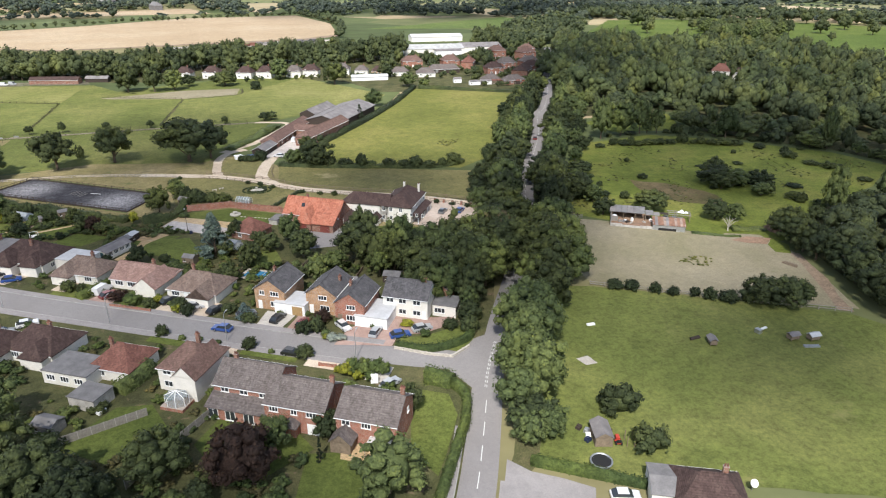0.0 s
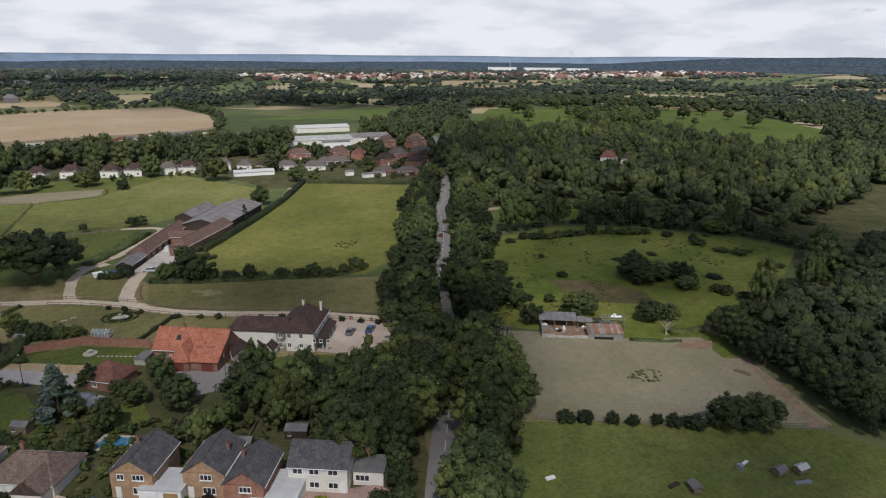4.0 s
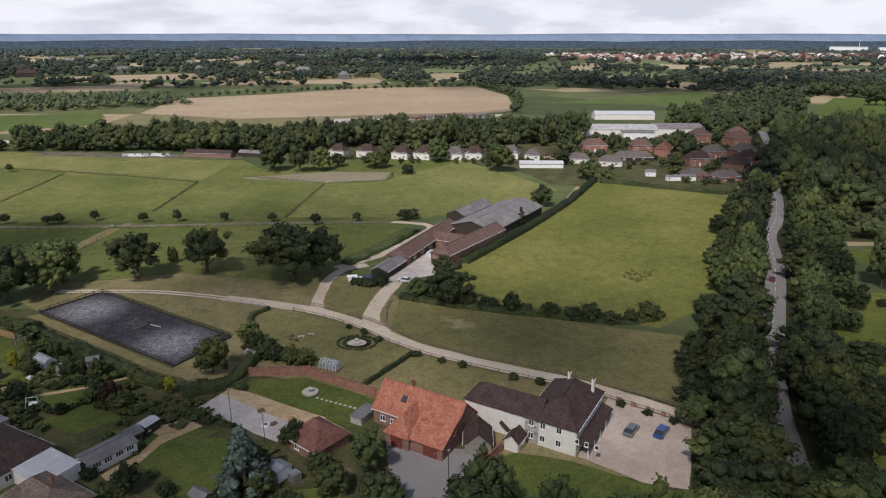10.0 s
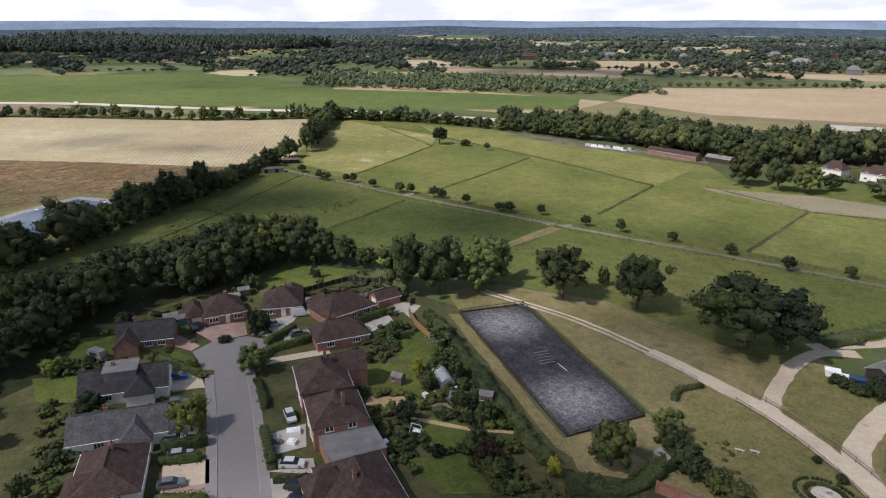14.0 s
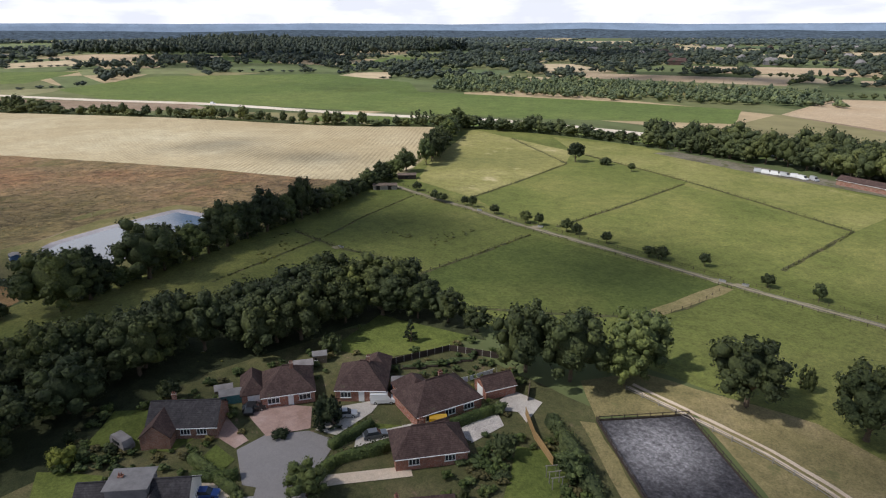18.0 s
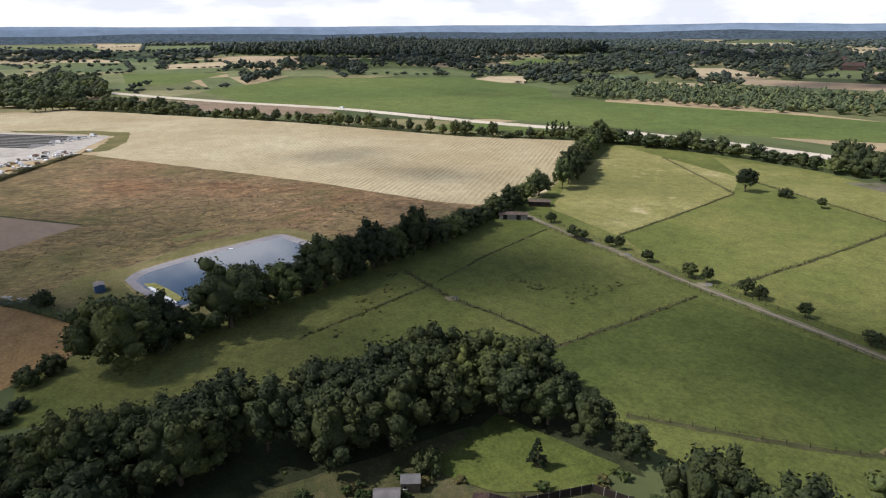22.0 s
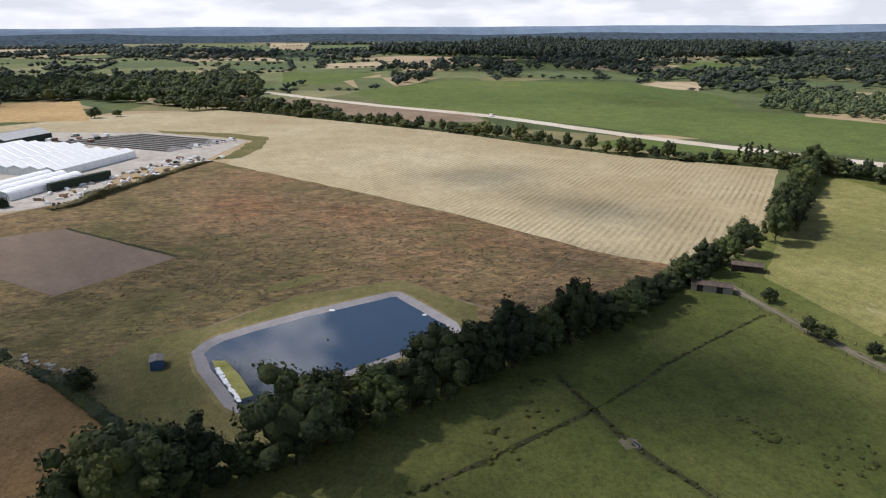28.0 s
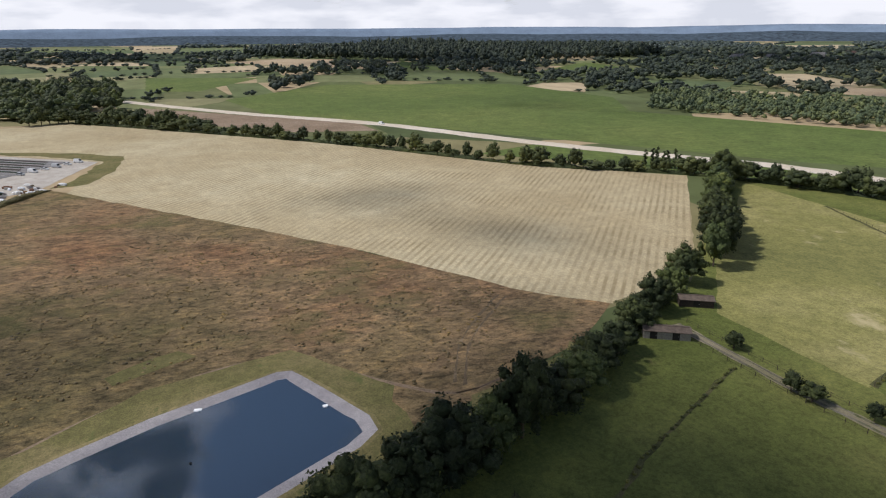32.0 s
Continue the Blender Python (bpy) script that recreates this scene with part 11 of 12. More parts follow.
for k, (x, y, mt, tx) in enumerate(((-100.2, 123.7, "white", "white beehive box in a garden"), (-99.2, 125.6, "timber_warm", "buff beehive box in a garden"), (-98.5, 128.6, "white", "white water butt in a garden"), (-97.6, 129.6, "polythene", "white garden sack by the tunnel"), (-93.9, 108.1, "polythene", "white builder's sack behind a house"), (-92.9, 107.4, "polythene", "white builder's sack behind a house"), (-107.9, 94.1, "blue_boards", "blue wrapped pallet in a front yard"))):
    tagged(part("garden_box", Shape().box(-0.5, 0.5, -0.45, 0.45, 0, 0.7).box(-0.55, 0.55, -0.5, 0.5, 0.7, 0.8).box(-0.3, 0.2, -0.3, 0.3, 0.8, 0.95), M[mt], m=turned(x, y, 0.08, 20 * k)), tx, "box", "garden boxes")
for key, x, y, h_, w_, tx in (("copper", -77.5, 116.6, 0.5, 0.42, "small purple-leaved garden tree"), ("gold", -107.2, 128.1, 1.5, 0.9, "tall golden conifer in a garden"), ("conifer", -147.6, 113.4, 0.42, 0.6, "dark clipped conifer between two drives"), ("conifer", -147.2, 116.0, 0.4, 0.55, "dark clipped conifer between two drives"), ("bush", -150.0, 107.1, 0.5, 0.7, "low bush beside the turning head"), ("bush", -88.5, 123.2, 0.6, 0.7, "clipped bush in a garden"), ("shrub", -138.3, 95.9, 0.8, 1.0, "pale flowering front garden shrub"), ("gold", -68, 122, 1.3, 1.0, "golden conifer by the garden's end")):
    tree(key, x, y, h_, w_, tx)
for x, y, w, dd, hh, mt, tx in ((-108, 98.6, 2.4, 1.6, 0.8, "polythene", "white wrapped pallet of building materials"), (-105.6, 96.8, 1.6, 1.2, 0.7, "polythene", "white wrapped pallet of building materials"), (-107.4, 95.2, 1.4, 1.0, 0.5, "sheet", "grey stacked slabs in a yard"), (-104.8, 112.6, 1.4, 1.2, 0.6, "polythene", "white rubble bag on a patio"),
                            (-33.8, 97.6, 1.6, 1.6, 1.6, "metal", "grey oil tank behind a fence"), (-50, 29, 1.6, 0.7, 0.5, "white", "white garden bench on the lawn"), (-50.2, 111.6, 0.9, 0.9, 0.5, "solar", "heap under a blue tarpaulin"), (-47, 117.0, 1.2, 0.8, 0.5, "rust", "rusty implement on the yard"), (-43, 113, 1.2, 0.8, 0.4, "timber", "timber offcuts on the yard")):
    tagged(part("yard_clutter", Shape().box(-w / 2, w / 2, -dd / 2, dd / 2, 0, hh).box(-w / 3, w / 4, -dd / 3, dd / 3, hh, hh + 0.15), M[mt], m=turned(x, y, 0.08, rn.uniform(0, 90))), tx, "clutter")
for x, y, hh in ((-51.5, 113.6, 6.5), (-42.5, 107.2, 6.0), (-8.6, 99.0, 6.5)):
    t_ = thing("lamp_post", turned(x, y, 0.05, 0), "slim dark lamp post in the yard", "lamp post", "lamp posts")
    part("shaft", Shape().tube([(0, 0, -0.2), (0, 0, hh)], [0.08, 0.05], 6), M["timber_dark"], t_)
    part("lantern", Shape().box(-0.15, 0.15, -0.15, 0.15, hh, hh + 0.3), M["metal"], t_)
for s_ in (16, 44, 72, 100):
    p = Vector((10, 36.5, 0)) + CU * s_ + CN * -4.4
    t_ = thing("street_lamp", turned(p.x, p.y, 0.15, TURN), "grey street lamp beside the road", "street lamp", "street lamps")
    part("shaft", Shape().tube([(0, 0, 0), (0, 0, 6.0), (0, 0.9, 6.3)], [0.09, 0.06, 0.05], 6), M["metal"], t_)
    part("head", Shape().box(-0.12, 0.12, 0.8, 1.4, 6.24, 6.36), M["metal"], t_)
garden_wall([(1.5, 41.6), (8, 38.2), (12.2, 36.8), (16.2, 40)], 0.5, 0.25, "low pale garden wall at the corner", "stone")
garden_wall([(-10.4, 36.6), (-13.5, 37.8)], 0.6, 0.25, "low brick garden wall by the road", "brick")
for key, x, y, s_ in (("gold", -8.4, 33.6, 1.0), ("gold", -10.0, 34.6, 0.6), ("gold", -6.4, 31.8, 0.75), ("yew", -7.0, 33.8, 1.1), ("yew", -5.0, 33.2, 1.0), ("yew", -4.2, 31.2, 0.7), ("yew", -2.8, 33.2, 1.1), ("yew", -1.4, 32.6, 1.0), ("gold", -12.4, 47.2, 0.5)):
    tree(key, x, y, s_, s_ * 0.9, "", "topiary bushes")
tagged(part("garden_arch", Shape().box(-0.7, 0.7, -0.05, 0.05, 0, 1.9).box(-0.6, 0.6, -0.12, 0.12, 1.9, 2.0), M["white"], m=turned(-3.4, 30.4, 0.05, TURN + 20)), "white timber garden screen", "screen")
garden_wall([(-50.6, 65.2), (-57.5, 68.2), (-60, 69.2)], 0.5, 0.25, "low brick front garden wall", "brick")
hedge([(-67.8, 73.3), (-65.4, 77.2), (-63.1, 81)], 2.0, 1.9, "tall clipped front garden hedge", "leaf_hedge", 0.22, 11, 0.08)
for key, x, y, h_, w_, tx in (("copper", -58.8, 72.0, 0.24, 0.4, "purple-leaved rounded front garden bush"), ("yew", -55.1, 69.0, 1.0, 1.3, "large clipped green bush"), ("bush", -71.6, 78.4, 0.9, 0.8, "dark green front garden bush"), ("gold", -49.9, 69.2, 0.6, 0.9, "yellow front garden shrub"), ("bush", -51.2, 67.6, 0.6, 0.7, "dark front garden bush"),
                          ("gold", -44.6, 63.6, 0.7, 0.8, "yellow-green front garden shrub"), ("bush", -42.0, 62.4, 0.8, 0.7, "dark front garden bush"), ("shrub", -45.6, 66.0, 0.7, 0.8, "low front garden shrub"), ("bush", -16.6, 50.4, 0.95, 0.85, "dense dark front garden bush"), ("bush", -14.0, 51.0, 1.1, 0.8, "dense dark front garden bush"),
                          ("copper", -12.9, 54.6, 0.3, 0.36, "purple-leaved bush by a house wall"), ("shrub", -12.2, 48.6, 0.9, 1.2, "green front garden shrub"), ("blossom", -10.9, 47.0, 0.9, 1.1, ""), ("blossom", -9.2, 46.6, 0.8, 1.0, ""), ("gold", 4.8, 50.4, 0.4, 1.1, "round clipped yellow-green bush"), ("yew", 8.0, 45.2, 0.6, 0.8, "clipped dark bush by the drive"),
                          ("bush", -28.6, 57.0, 0.7, 0.7, "dark front garden bush"), ("bush", 13.8, 48.0, 0.7, 0.8, "dark bush on the corner lawn"), ("bush", 17.6, 46.5, 1.1, 1.0, "dark bush on the corner lawn"), ("bush", 18.4, 50.5, 1.4, 1.2, "dark bush beside the lane")):
    tree(key, x, y, h_, w_, tx)
# shrubs in the gardens
GARDENS = [([(-125, 146), (-76, 122.5), (-70, 119), (-69, 112), (-92, 104), (-100, 108), (-118, 119), (-128, 134)], 3.6, 0.72), ([(-64, 84), (-36, 74), (-10, 64), (0, 72), (-8, 84), (-30, 92), (-44, 104), (-62, 112), (-74, 106)], 4.4, 0.55),
           ([(-60, 34), (-36, 24), (-12, 12), (-14, -4), (-40, 0), (-66, 16)], 4.6, 0.6), ([(3, 6), (9, 20), (8, 26), (2, 22), (1, 12)], 3.6, 0.5), ([(-178, 80), (-160, 72), (-128, 62), (-96, 48), (-70, 36), (-64, 44), (-112, 66), (-150, 80), (-172, 100)], 5.0, 0.7),
           ([(-130, 118), (-120, 130), (-128, 142), (-136, 146), (-134, 134)], 3.4, 0.4), ([(-4, 106), (12, 106), (22, 101), (10, 100)], 4, 0.4), ([(-66, 126), (-56, 126), (-35, 114), (-30, 112), (-40, 104), (-62, 114)], 4.2, 0.4)]
for gi, (poly, sp, keep) in enumerate(GARDENS):
    for x, y in scatter(poly, sp, 80 + gi):
        if rn.random() < keep + 0.15 and not any(inside(x, y, q) for q in OPEN_GROUND):
            k = rn.random()
            if k < 0.68:
                tree("shrub", x, y, rn.uniform(0.5, 1.3), rn.uniform(0.7, 1.5), "", "garden shrubs")
            elif k < 0.88:
                tree("bush", x, y, rn.uniform(0.3, 0.75), rn.uniform(0.4, 0.8), "dark green garden bush", "garden shrubs")
            else:
                tree("small", x, y, rn.uniform(0.6, 1.1), rn.uniform(0.7, 1.1), "small garden tree", "garden trees")
for s_, d_ in ((17, 8), (25.2, 8), (29.5, 9), (31, 7), (38.5, 8), (39.2, 11), (47, 6.2), (50, 6.5), (57.6, 7.5), (62, 6.2), (64.5, 6), (73, 6.5), (77, 6.2), (84, 6.4), (88, 6.2), (14, -6.5), (16.5, -6), (26, -6), (29, -6.2), (33, -6.4), (38, -6), (45, -6), (49, -6.2), (53, -6.4), (58, -6)):
    p = Vector((10, 36.5, 0)) + CU * s_ + CN * d_
    tree("shrub" if s_ % 2 else "bush", p.x, p.y, rn.uniform(0.5, 0.9), rn.uniform(0.6, 0.9), "clipped shrub in a front garden", "front garden shrubs")
tree("cedar", -29.5, 58.8, 0.32, 0.5, "low spreading blue conifer in a front garden")

# dense planting that fills the garden beds
for gi, (mt, hh, seed) in enumerate((("leaf_hedge", 1.7, 301), ("leaf_light", 1.4, 302), ("leaf_hedge", 1.3, 303), ("weeds", 0.9, 304))):
    spots = []
    pl = random.Random(seed)
    for poly, sp, keep in GARDENS + [([(-70, 121), (-62, 117), (-56, 112), (-66, 106), (-76, 112), (-90, 120), (-112, 134), (-127, 148), (-125, 149), (-91, 132)], 3, 0.8), ([(-170, 130), (-150, 136), (-130, 150), (-150, 160), (-176, 152), (-186, 140)], 4, 0.4), ([(-40, 60), (-8, 46), (10, 40), (14, 48), (-10, 62), (-36, 76), (-78, 94), (-82, 82)], 3, 0.35), ([(-30, 40), (-6, 32), (6, 26), (-2, 12), (-20, 16), (-44, 32), (-70, 50), (-110, 70), (-108, 78), (-66, 58)], 3, 0.4), ([(-178, 100), (-164, 76), (-140, 76), (-120, 70), (-120, 84), (-150, 94), (-164, 122), (-176, 130)], 3, 0.5)]:
        for x, y in scatter(poly, 4.4, seed, 0.9):
            if pl.random() > keep + 0.1 or any(inside(x, y, q) for q in OPEN_GROUND) or any((x - a) ** 2 + (y - b) ** 2 < r * r for a, b, r in BUILT):
                continue
            if min((p.x - x) ** 2 + (p.y - y) ** 2 for p in CLOSE) < 40:
                continue
            k = pl.uniform(0.5, 1.2)
            spots.append((x, y, k * 1.15, hh * k))
    woods("garden_planting", spots, M[mt], "dense mixed planting filling the garden beds", 2, 34)

# ---- nursery ----
NT = 156.0


def nursery(x, y, spans, L, W, H, label, mat="polythene", ridged=False):
    """Joined tunnel spans side by side."""
    m = turned(x, y, 0, NT)
    for k in range(spans):
        p = m @ Vector((0, (k - (spans - 1) / 2) * W, 0))
        polytunnel(p.x, p.y, NT, L, W, H, label, "greenhouse_span", mat, H * 0.5, "nursery tunnels", ridged)


nursery(-470, -30, 3, 42, 8.5, 4.2, "white polythene tunnel of the nursery")
nursery(-526, -32, 4, 56, 10, 5.2, "white nursery glasshouse span with a ridged roof", "polythene", True)
nursery(-545, -76, 5, 76, 10.5, 5.4, "white nursery glasshouse span with a ridged roof", "polythene", True)
nursery(-500, -84, 3, 40, 8.5, 4.2, "white polythene tunnel of the nursery")
house(-610, -92, NT, 36, 20, 5.0, 3.2, "shade_net", "white_roof", "large nursery shed with a white roof and dark end", name="nursery_shed", category="shed", gutter=False)
tagged(part("net_screen", Shape().box(-16, 16, -1.3, 1.3, 0, 3.8), M["shade_net"], m=turned(-474.5, -8.2, 0.05, 147)), "dark green netting screen beside the tunnels", "screen")
M["bed_black"] = plain("black_bed_matting", (0.19, 0.185, 0.185), 0.9, 0, 0.2, 0.4, 0.2)
for k in range(9):
    p = turned(-605, -16, 0, 57) @ Vector((0, (k - 4) * 5.4, 0))
    t_ = thing("growing_bed", turned(p.x, p.y, 0.06, 57), "long black matted bed of potted plants", "growing bed", "growing beds")
    part("matting", Shape().box(-50 + 3 * k, 50, -2.3, 2.3, 0, 0.12), M["bed_black"], t_)
    part("planting", Shape().box(-48 + 3 * k, 46 - 4 * (k % 3), -1.7, -0.3, 0.12, 0.4), M["shade_net"] if k % 2 else M["timber_dark"], t_)
for k in range(6):
    car(-567 - 5.5 * k, 22 + 4.4 * k, 57, WHITE if k % 3 else SILVER, "white van parked at the end of the growing beds", "van" if k % 2 else "car", "nursery vehicles")
hedge([(-434, -24), (-448, -40), (-462, -56)], 4.0, 3.2, "dark tall hedge at the nursery's end", "leaf_dark", 0.5, 3, 0.2)
hedge([(-427, -4), (-434, 2), (-445, 6.5), (-466, 15.5), (-494, 27.4), (-524, 41)], 4.2, 1.5, "dry weedy bank at the edge of the nursery", "weeds", 0.4, 3.0, 0.45, "weed_bank")
for k in range(120):
    x, y = rn.uniform(0, 1), rn.uniform(-1, 1)
    px, py = -440 - 100 * x + y * 6, -14 + 52 * x + y * 10
    w, dd, hh = rn.uniform(0.8, 4.2), rn.uniform(0.8, 1.8), rn.uniform(0.25, 1.1)
    mt = rn.choice(["white", "polythene", "sheet", "timber_warm", "timber", "shade_net", "concrete", "rust", "white", "polythene"])
    tagged(part("crate_pallet", Shape().box(-w / 2, w / 2, -dd / 2, dd / 2, 0, hh).box(-w / 3, w / 5, -dd / 3, dd / 2.5, hh, hh + 0.25), M[mt], m=turned(px, py, 0.05, rn.uniform(0, 180))), "stack of crates and sacks in the nursery yard", "stack", "nursery stacks")
for k in range(26):
    px, py = rn.uniform(-640, -600), rn.uniform(-100, -40)
    w = rn.uniform(1.5, 5)
    tagged(part("crate_pallet", Shape().box(-w / 2, w / 2, -1.1, 1.1, 0, rn.uniform(0.8, 2.2)), M[rn.choice(["white", "sheet", "shade_net", "polythene", "rust"])], m=turned(px, py, 0.05, rn.uniform(0, 180))), "trailer or stack at the back of the nursery", "stack", "nursery stacks")

# ---- far houses, sheds and stables ----
GARDEN_TREES = []


def far_house(x, y, a, L, W, e, wall, roof, tx, r=2.8):
    h = house(x, y, a, L, W, e, r, wall, roof, tx, hip=W * 0.38, wins=two("s", (-L * 0.28, L * 0.28), 1.5) if e > 4 else one("s", (-L * 0.25, L * 0.25), 1.5), doors=(("s", 0, 1.0, 2.1, "door", "white"),), stacks=((L * 0.2, 0.4, e + r + 0.9),), group="hamlet houses")
    for dx, dy, s in ((-8, -9, 0.4), (7, -12, 0.4), (-9, 9, 0.9), (8, 10, 0.95), (1, -15, 0.4), (11, 1, 0.7), (-10, 2, 0.6)):
        GARDEN_TREES.append((x + dx + rn.uniform(-3, 3), y + dy + rn.uniform(-3, 3), 5.0 * s * rn.uniform(0.8, 1.2), 11 * s * rn.uniform(0.8, 1.3)))
    return h


ROOFS = {"roof_brown": "brown", "roof_grey": "grey", "roof_farm": "red-tiled", "roof_red": "red-tiled"}
for x, y, a, L_, W_, e, wl_, rf in HAMLET:
    far_house(x, y, a, L_, W_, e, wl_, rf, ("white" if wl_ == "render" else "brick") + " house of the hamlet with a hipped " + ROOFS[rf] + " roof", 3.4 if e > 4 else 2.8)
# made tall enough to show above the trees from the camera
far_house(247, 341, -30, 11, 9, 7, "render", "roof_red", "tall white house with a red roof among trees", 4.2)
far_house(266, 346, -30, 12, 8, 4.5, "render", "roof_brown", "brown-roofed house among trees")
far_house(294, 300, -30, 9, 8, 5.5, "brick", "roof_grey", "house roof rising above the wood", 3.6)
for x, y, a, L_, W_, e, wl_, rf in SHEDS:
    house(x, y, a, L_, W_, e, 2.6 if W_ > 10 else 0.8, wl_, rf, ("long white-roofed" if rf == "pale_sheet" else "grey-roofed") + " industrial shed behind the hamlet", name="industrial_shed", category="shed", gutter=False)
house(96, 612, 5, 52, 16, 4.6, 2.2, "render", "white_roof", "white-roofed shed beyond the hamlet", name="industrial_shed", category="shed", gutter=False)
house(16, 376, 5, 24, 6, 2.6, 1.0, "white", "white_roof", "long low white shed beside the hamlet", name="long_shed", category="shed", gutter=False)
shed(72, 358, 0, 5, 4, 2.4, 1.0, "small pale shed at the field's edge", "white", "sheet")
for k in range(9):
    shed(80 + 3.6 * k, 346 + rn.uniform(0, 5), rn.uniform(-20, 20), rn.uniform(3, 5), 3, 2.2, 0.8, "shed or greenhouse in a far back garden", rn.choice(["timber", "white", "timber_dark"]), rn.choice(["felt", "sheet", "roof_red"]))
hedge([(44, 338), (70, 330), (99, 318)], 2.2, 1.6, "hedge along the head of the meadow", "leaf", 0.4, 3, 0.3)
patch("far_yard", [(-296, 380), (-235, 378), (-160, 382), (-165, 394), (-290, 394)], M["rut"], 0.05, "grey stable yard behind the paddocks", "yard")
house(-182, 388, -5, 30, 6, 2.7, 1.6, "brick_brown", "roof_brown", "long brown far stable block", name="stable_range", category="stables")
house(-158, 392, -5, 14, 5, 2.6, 1.2, "timber_dark", "sheet", "low dark stable block", name="stable_range", category="stables", gutter=False)
for k in range(7):
    car(-232 + 4.2 * k, 383 + rn.uniform(-2, 3), rn.uniform(-30, 30), WHITE if k % 3 else SILVER, "white horse box parked at the far stables", "van", "horse boxes")
patch("storage_strip", [(-150, 556), (-20, 605), (0, 640), (-36, 622), (-160, 582)], M["concrete_yard"], 0.06, "pale storage yard behind the tree belt", "yard")
for k in range(16):
    px = -110 + 6.0 * k
    tagged(part("storage_container", Shape().box(-3, 3, -2, 2, 0, rn.uniform(1.5, 3.5)), M[rn.choice(["white", "sheet", "felt", "roof_red"])], m=turned(px, 572 + (px + 140) * 0.33 + rn.uniform(-8, 8), 0.06, rn.uniform(0, 180))), "white stack in the far storage yard", "stack", "storage stacks")
woods("hamlet_garden_trees", before_houses(GARDEN_TREES), M["leaf_belt"], "garden trees and bushes among the far houses", 2, 60)
# a far town, pale roofs among the woods
# red tiles dulled to pink, with the distance haze put into the colour
M["roof_far"] = plain("haze_tinted_pink_tiles", (0.27, 0.16, 0.135), 0.9, 0, 0.0, 0.4, 0.02)
def far_roofs(name, spots, mat, label):
    """Roofs and walls too far off to pick apart, joined."""
    s = Shape()
    for x, y, w, a in spots:
        m = turned(x, y, 0, a, 1.25, 1.5)
        r = roof_shape(w, 10, 5, 3.6, 2.6, 0.4).box(-w / 2, w / 2, -5, 5, 0, 5)
        s.add([m @ Vector(v) for v in r.v], r.f)
    return tagged(part(name, s, M[mat]), label, "buildings", "", "stuff")


for mt, n_ in (("roof_far", 230), ("roof_brown", 190), ("stone", 120), ("render", 40), ("white_roof", 10)):
    spots = []
    for k in range(n_):
        a = rn.uniform(0.0, 1.0)
        spots.append((150 + 2400 * a + rn.uniform(-120, 120), 2120 + 520 * a + rn.uniform(-200, 420), rn.uniform(10, 24), rn.uniform(0, 180)))
    far_roofs("distant_town", spots, mt, "roofs of the distant town among woods")
for px, py, L, W, H in ((1500, 3300, 150, 50, 22), (1720, 3260, 200, 60, 20), (1900, 3200, 120, 50, 18)):
    house(px, py, -20, L, W, H, 3, "white", "white_roof", "large white distant warehouse", name="warehouse", category="building", gutter=False)
t_ = tagged(part("chimney_mast", Shape().tube([(0, 0, 0), (0, 0, 50)], [1.2, 0.8], 8), M["white"], m=turned(1560, 3330, 0, 0)), "tall white distant mast", "mast")
for mt in ("sheet", "roof_brown", "felt"):
    far_roofs("distant_farms", [(rn.uniform(-1500, -200), rn.uniform(1100, 2300), rn.uniform(12, 30), rn.uniform(0, 180)) for k in range(16)], mt, "pale farm roofs in the distance")

# rank tussocks standing in the grass, past counting
ts = random.Random(91)


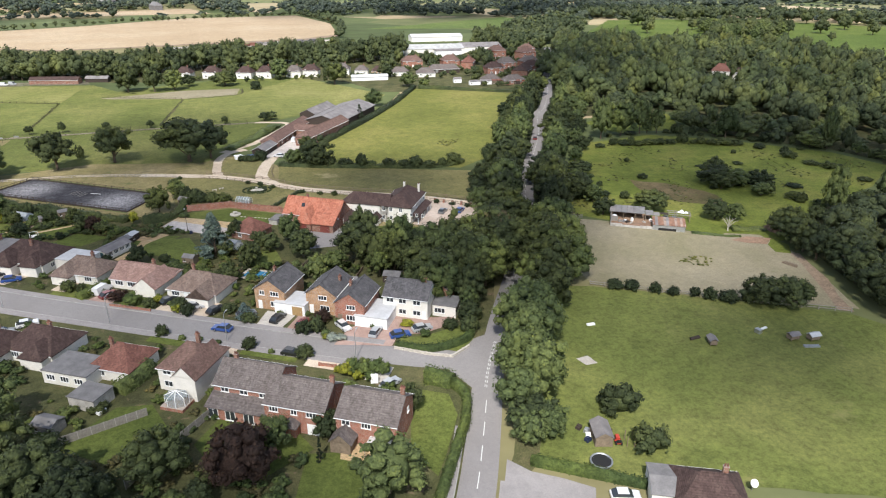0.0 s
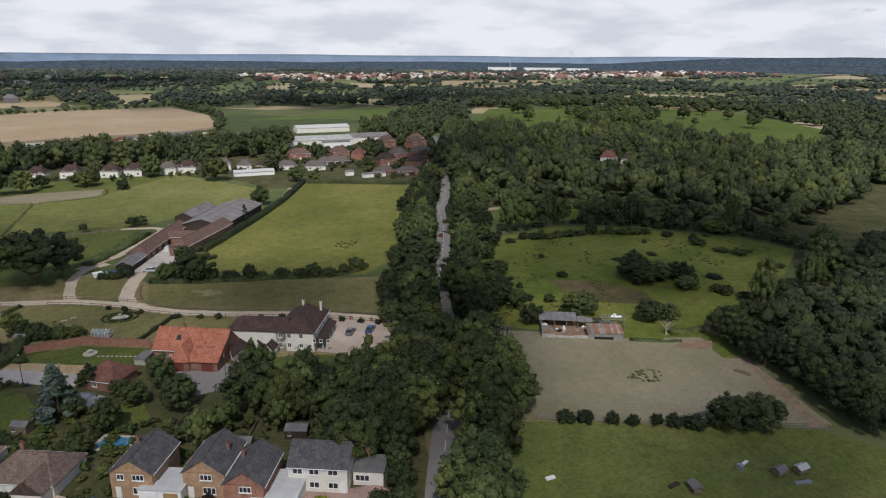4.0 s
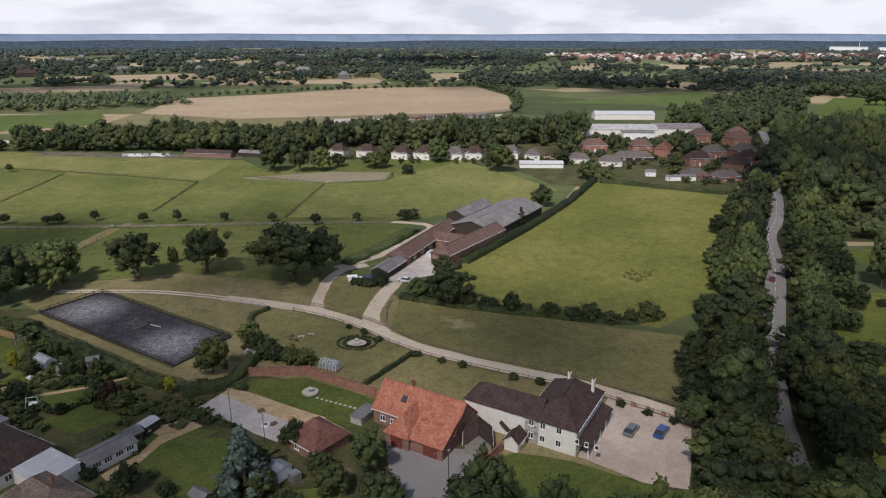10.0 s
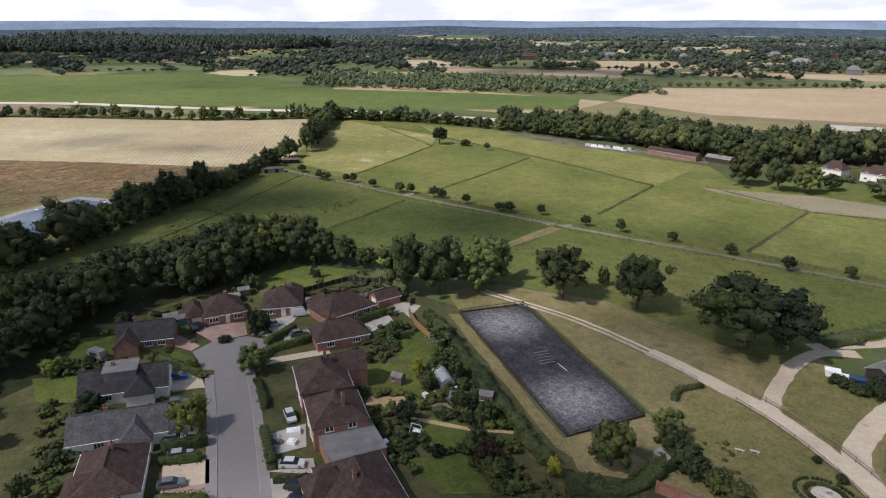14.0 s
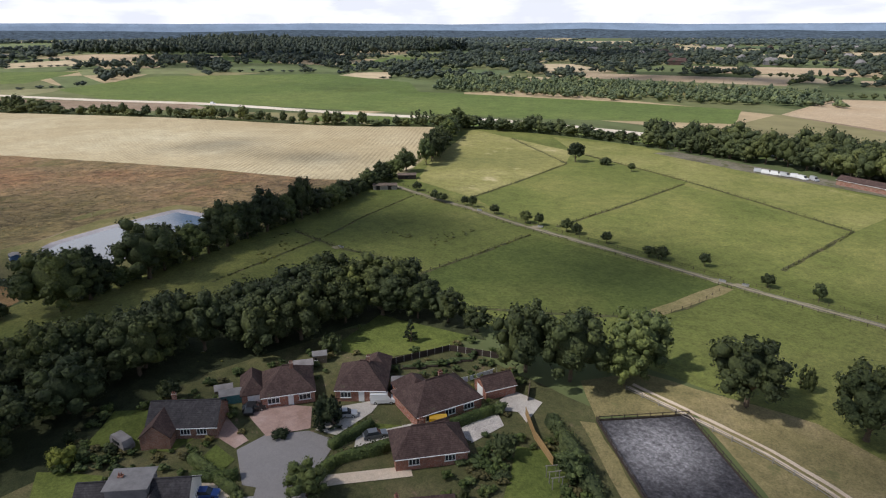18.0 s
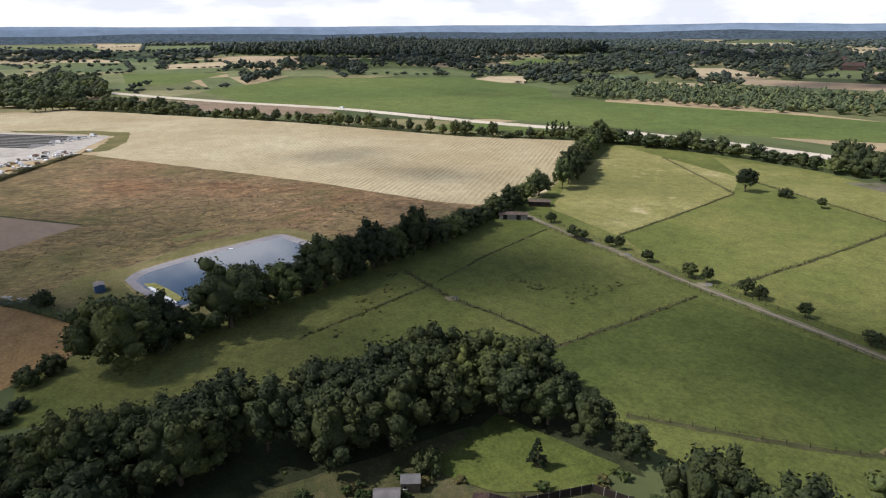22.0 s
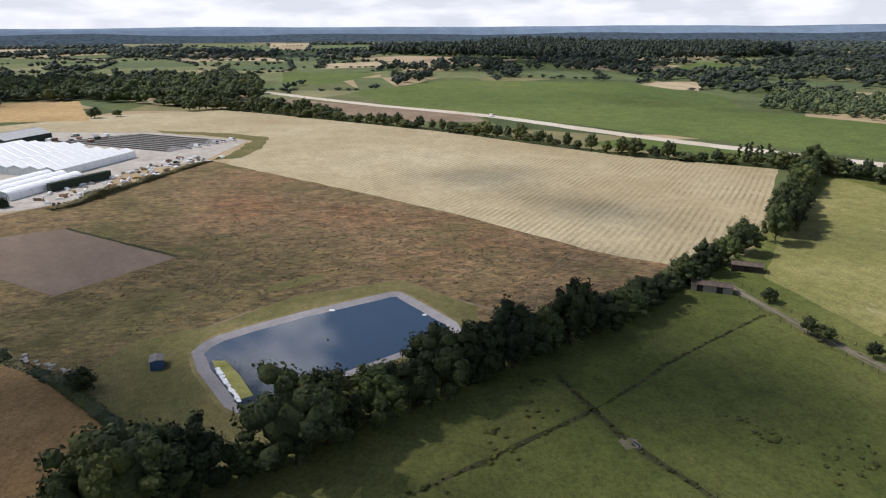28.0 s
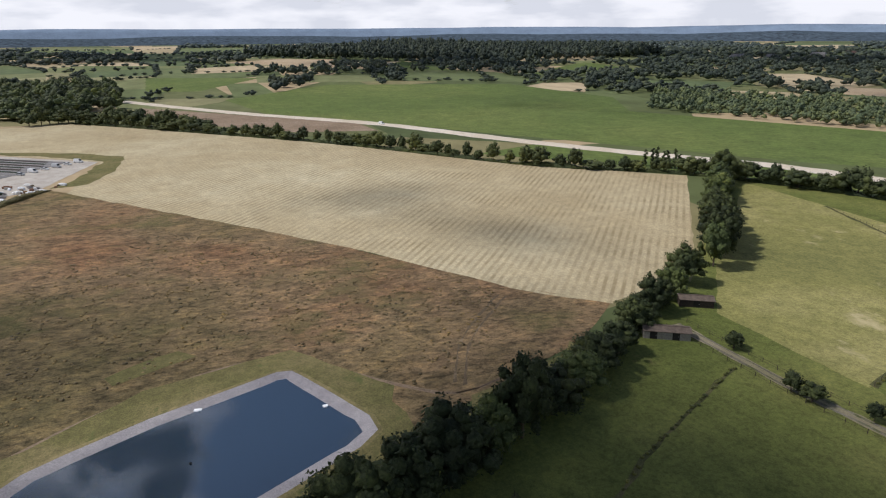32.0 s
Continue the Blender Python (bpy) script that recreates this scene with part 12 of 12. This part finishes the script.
def tussocks(poly, spacing, keep, seed):
    out = []
    for x, y in scatter(poly, spacing, seed, 0.9):
        if noise.noise(Vector((x / 14, y / 14, seed))) > keep:
            out.append((x, y, ts.uniform(0.25, 0.8), ts.uniform(0.15, 0.45)))
    return out


TUFTS = (tussocks([(36, 196), (42, 200), (46, 208), (40, 210), (34, 204)], 1.4, -0.1, 3) + tussocks([(64, 114), (82, 160), (96, 190), (130, 200), (156, 188), (190, 160), (198, 142), (176, 123), (125, 112)], 2.4, 0.2, 8)
         + tussocks([(-60, 161), (-45, 163), (-24, 148), (-28, 130), (-42, 136), (-58, 140)], 2.2, 0.3, 10))
TUFTS += tussocks([(77.6, 71.8), (81, 74.4), (85, 75.6), (88.4, 72.4), (83.6, 68.4)], 1.3, -0.2, 11)
for poly_, sp_, keep_, sd_ in (([(-247, 178), (-243, 197), (-235, 190), (-236, 175)], 1.5, -0.05, 12), ([(-262, 140), (-266, 153), (-243, 158), (-236, 130)], 2.4, 0.12, 13), ([(-240, 205), (-226, 212), (-215, 190), (-228, 180)], 2.6, 0.25, 14), ([(-180, 100), (-250, 110), (-262, 150), (-210, 168)], 3.4, 0.22, 15)):
    TUFTS += tussocks(poly_, sp_, keep_, sd_)
for ln_ in ([(-265, 154.7), (-240, 160), (-225, 166.5), (-208, 172)], [(-232, 117), (-251, 156), (-268, 183), (-286, 216)], [(-203, 159), (-209, 190), (-216, 221)], [(-270, 236), (-284, 276), (-300, 318)], [(-218, 235), (-226, 282), (-236, 330)], [(-148, 260), (-156, 318)], [(-324, 345), (-237, 335), (-156, 318)]):
    TUFTS += [(x, y, ts.uniform(0.3, 0.7), ts.uniform(0.25, 0.6)) for x, y in along(ln_, 1.5, 92, 0.6)]
woods("fallow_weeds", [(x, y, ts.uniform(0.3, 0.7), ts.uniform(0.1, 0.24)) for x, y in scatter([(-300, 150), (-318, 175), (-345, 186), (-400, 140), (-440, 105), (-400, 60), (-358, 66), (-325, 36), (-300, 60), (-322, 92), (-332, 126)], 2.0, 17, 0.9) if noise.noise(Vector((x / 5, y / 5, 4))) > 0.0], M["dry_weeds"], "dry weeds standing in the fallow field", 1)
woods("grass_tussocks", TUFTS, M["tussock"], "rank tussocks in the rough meadows", 1)
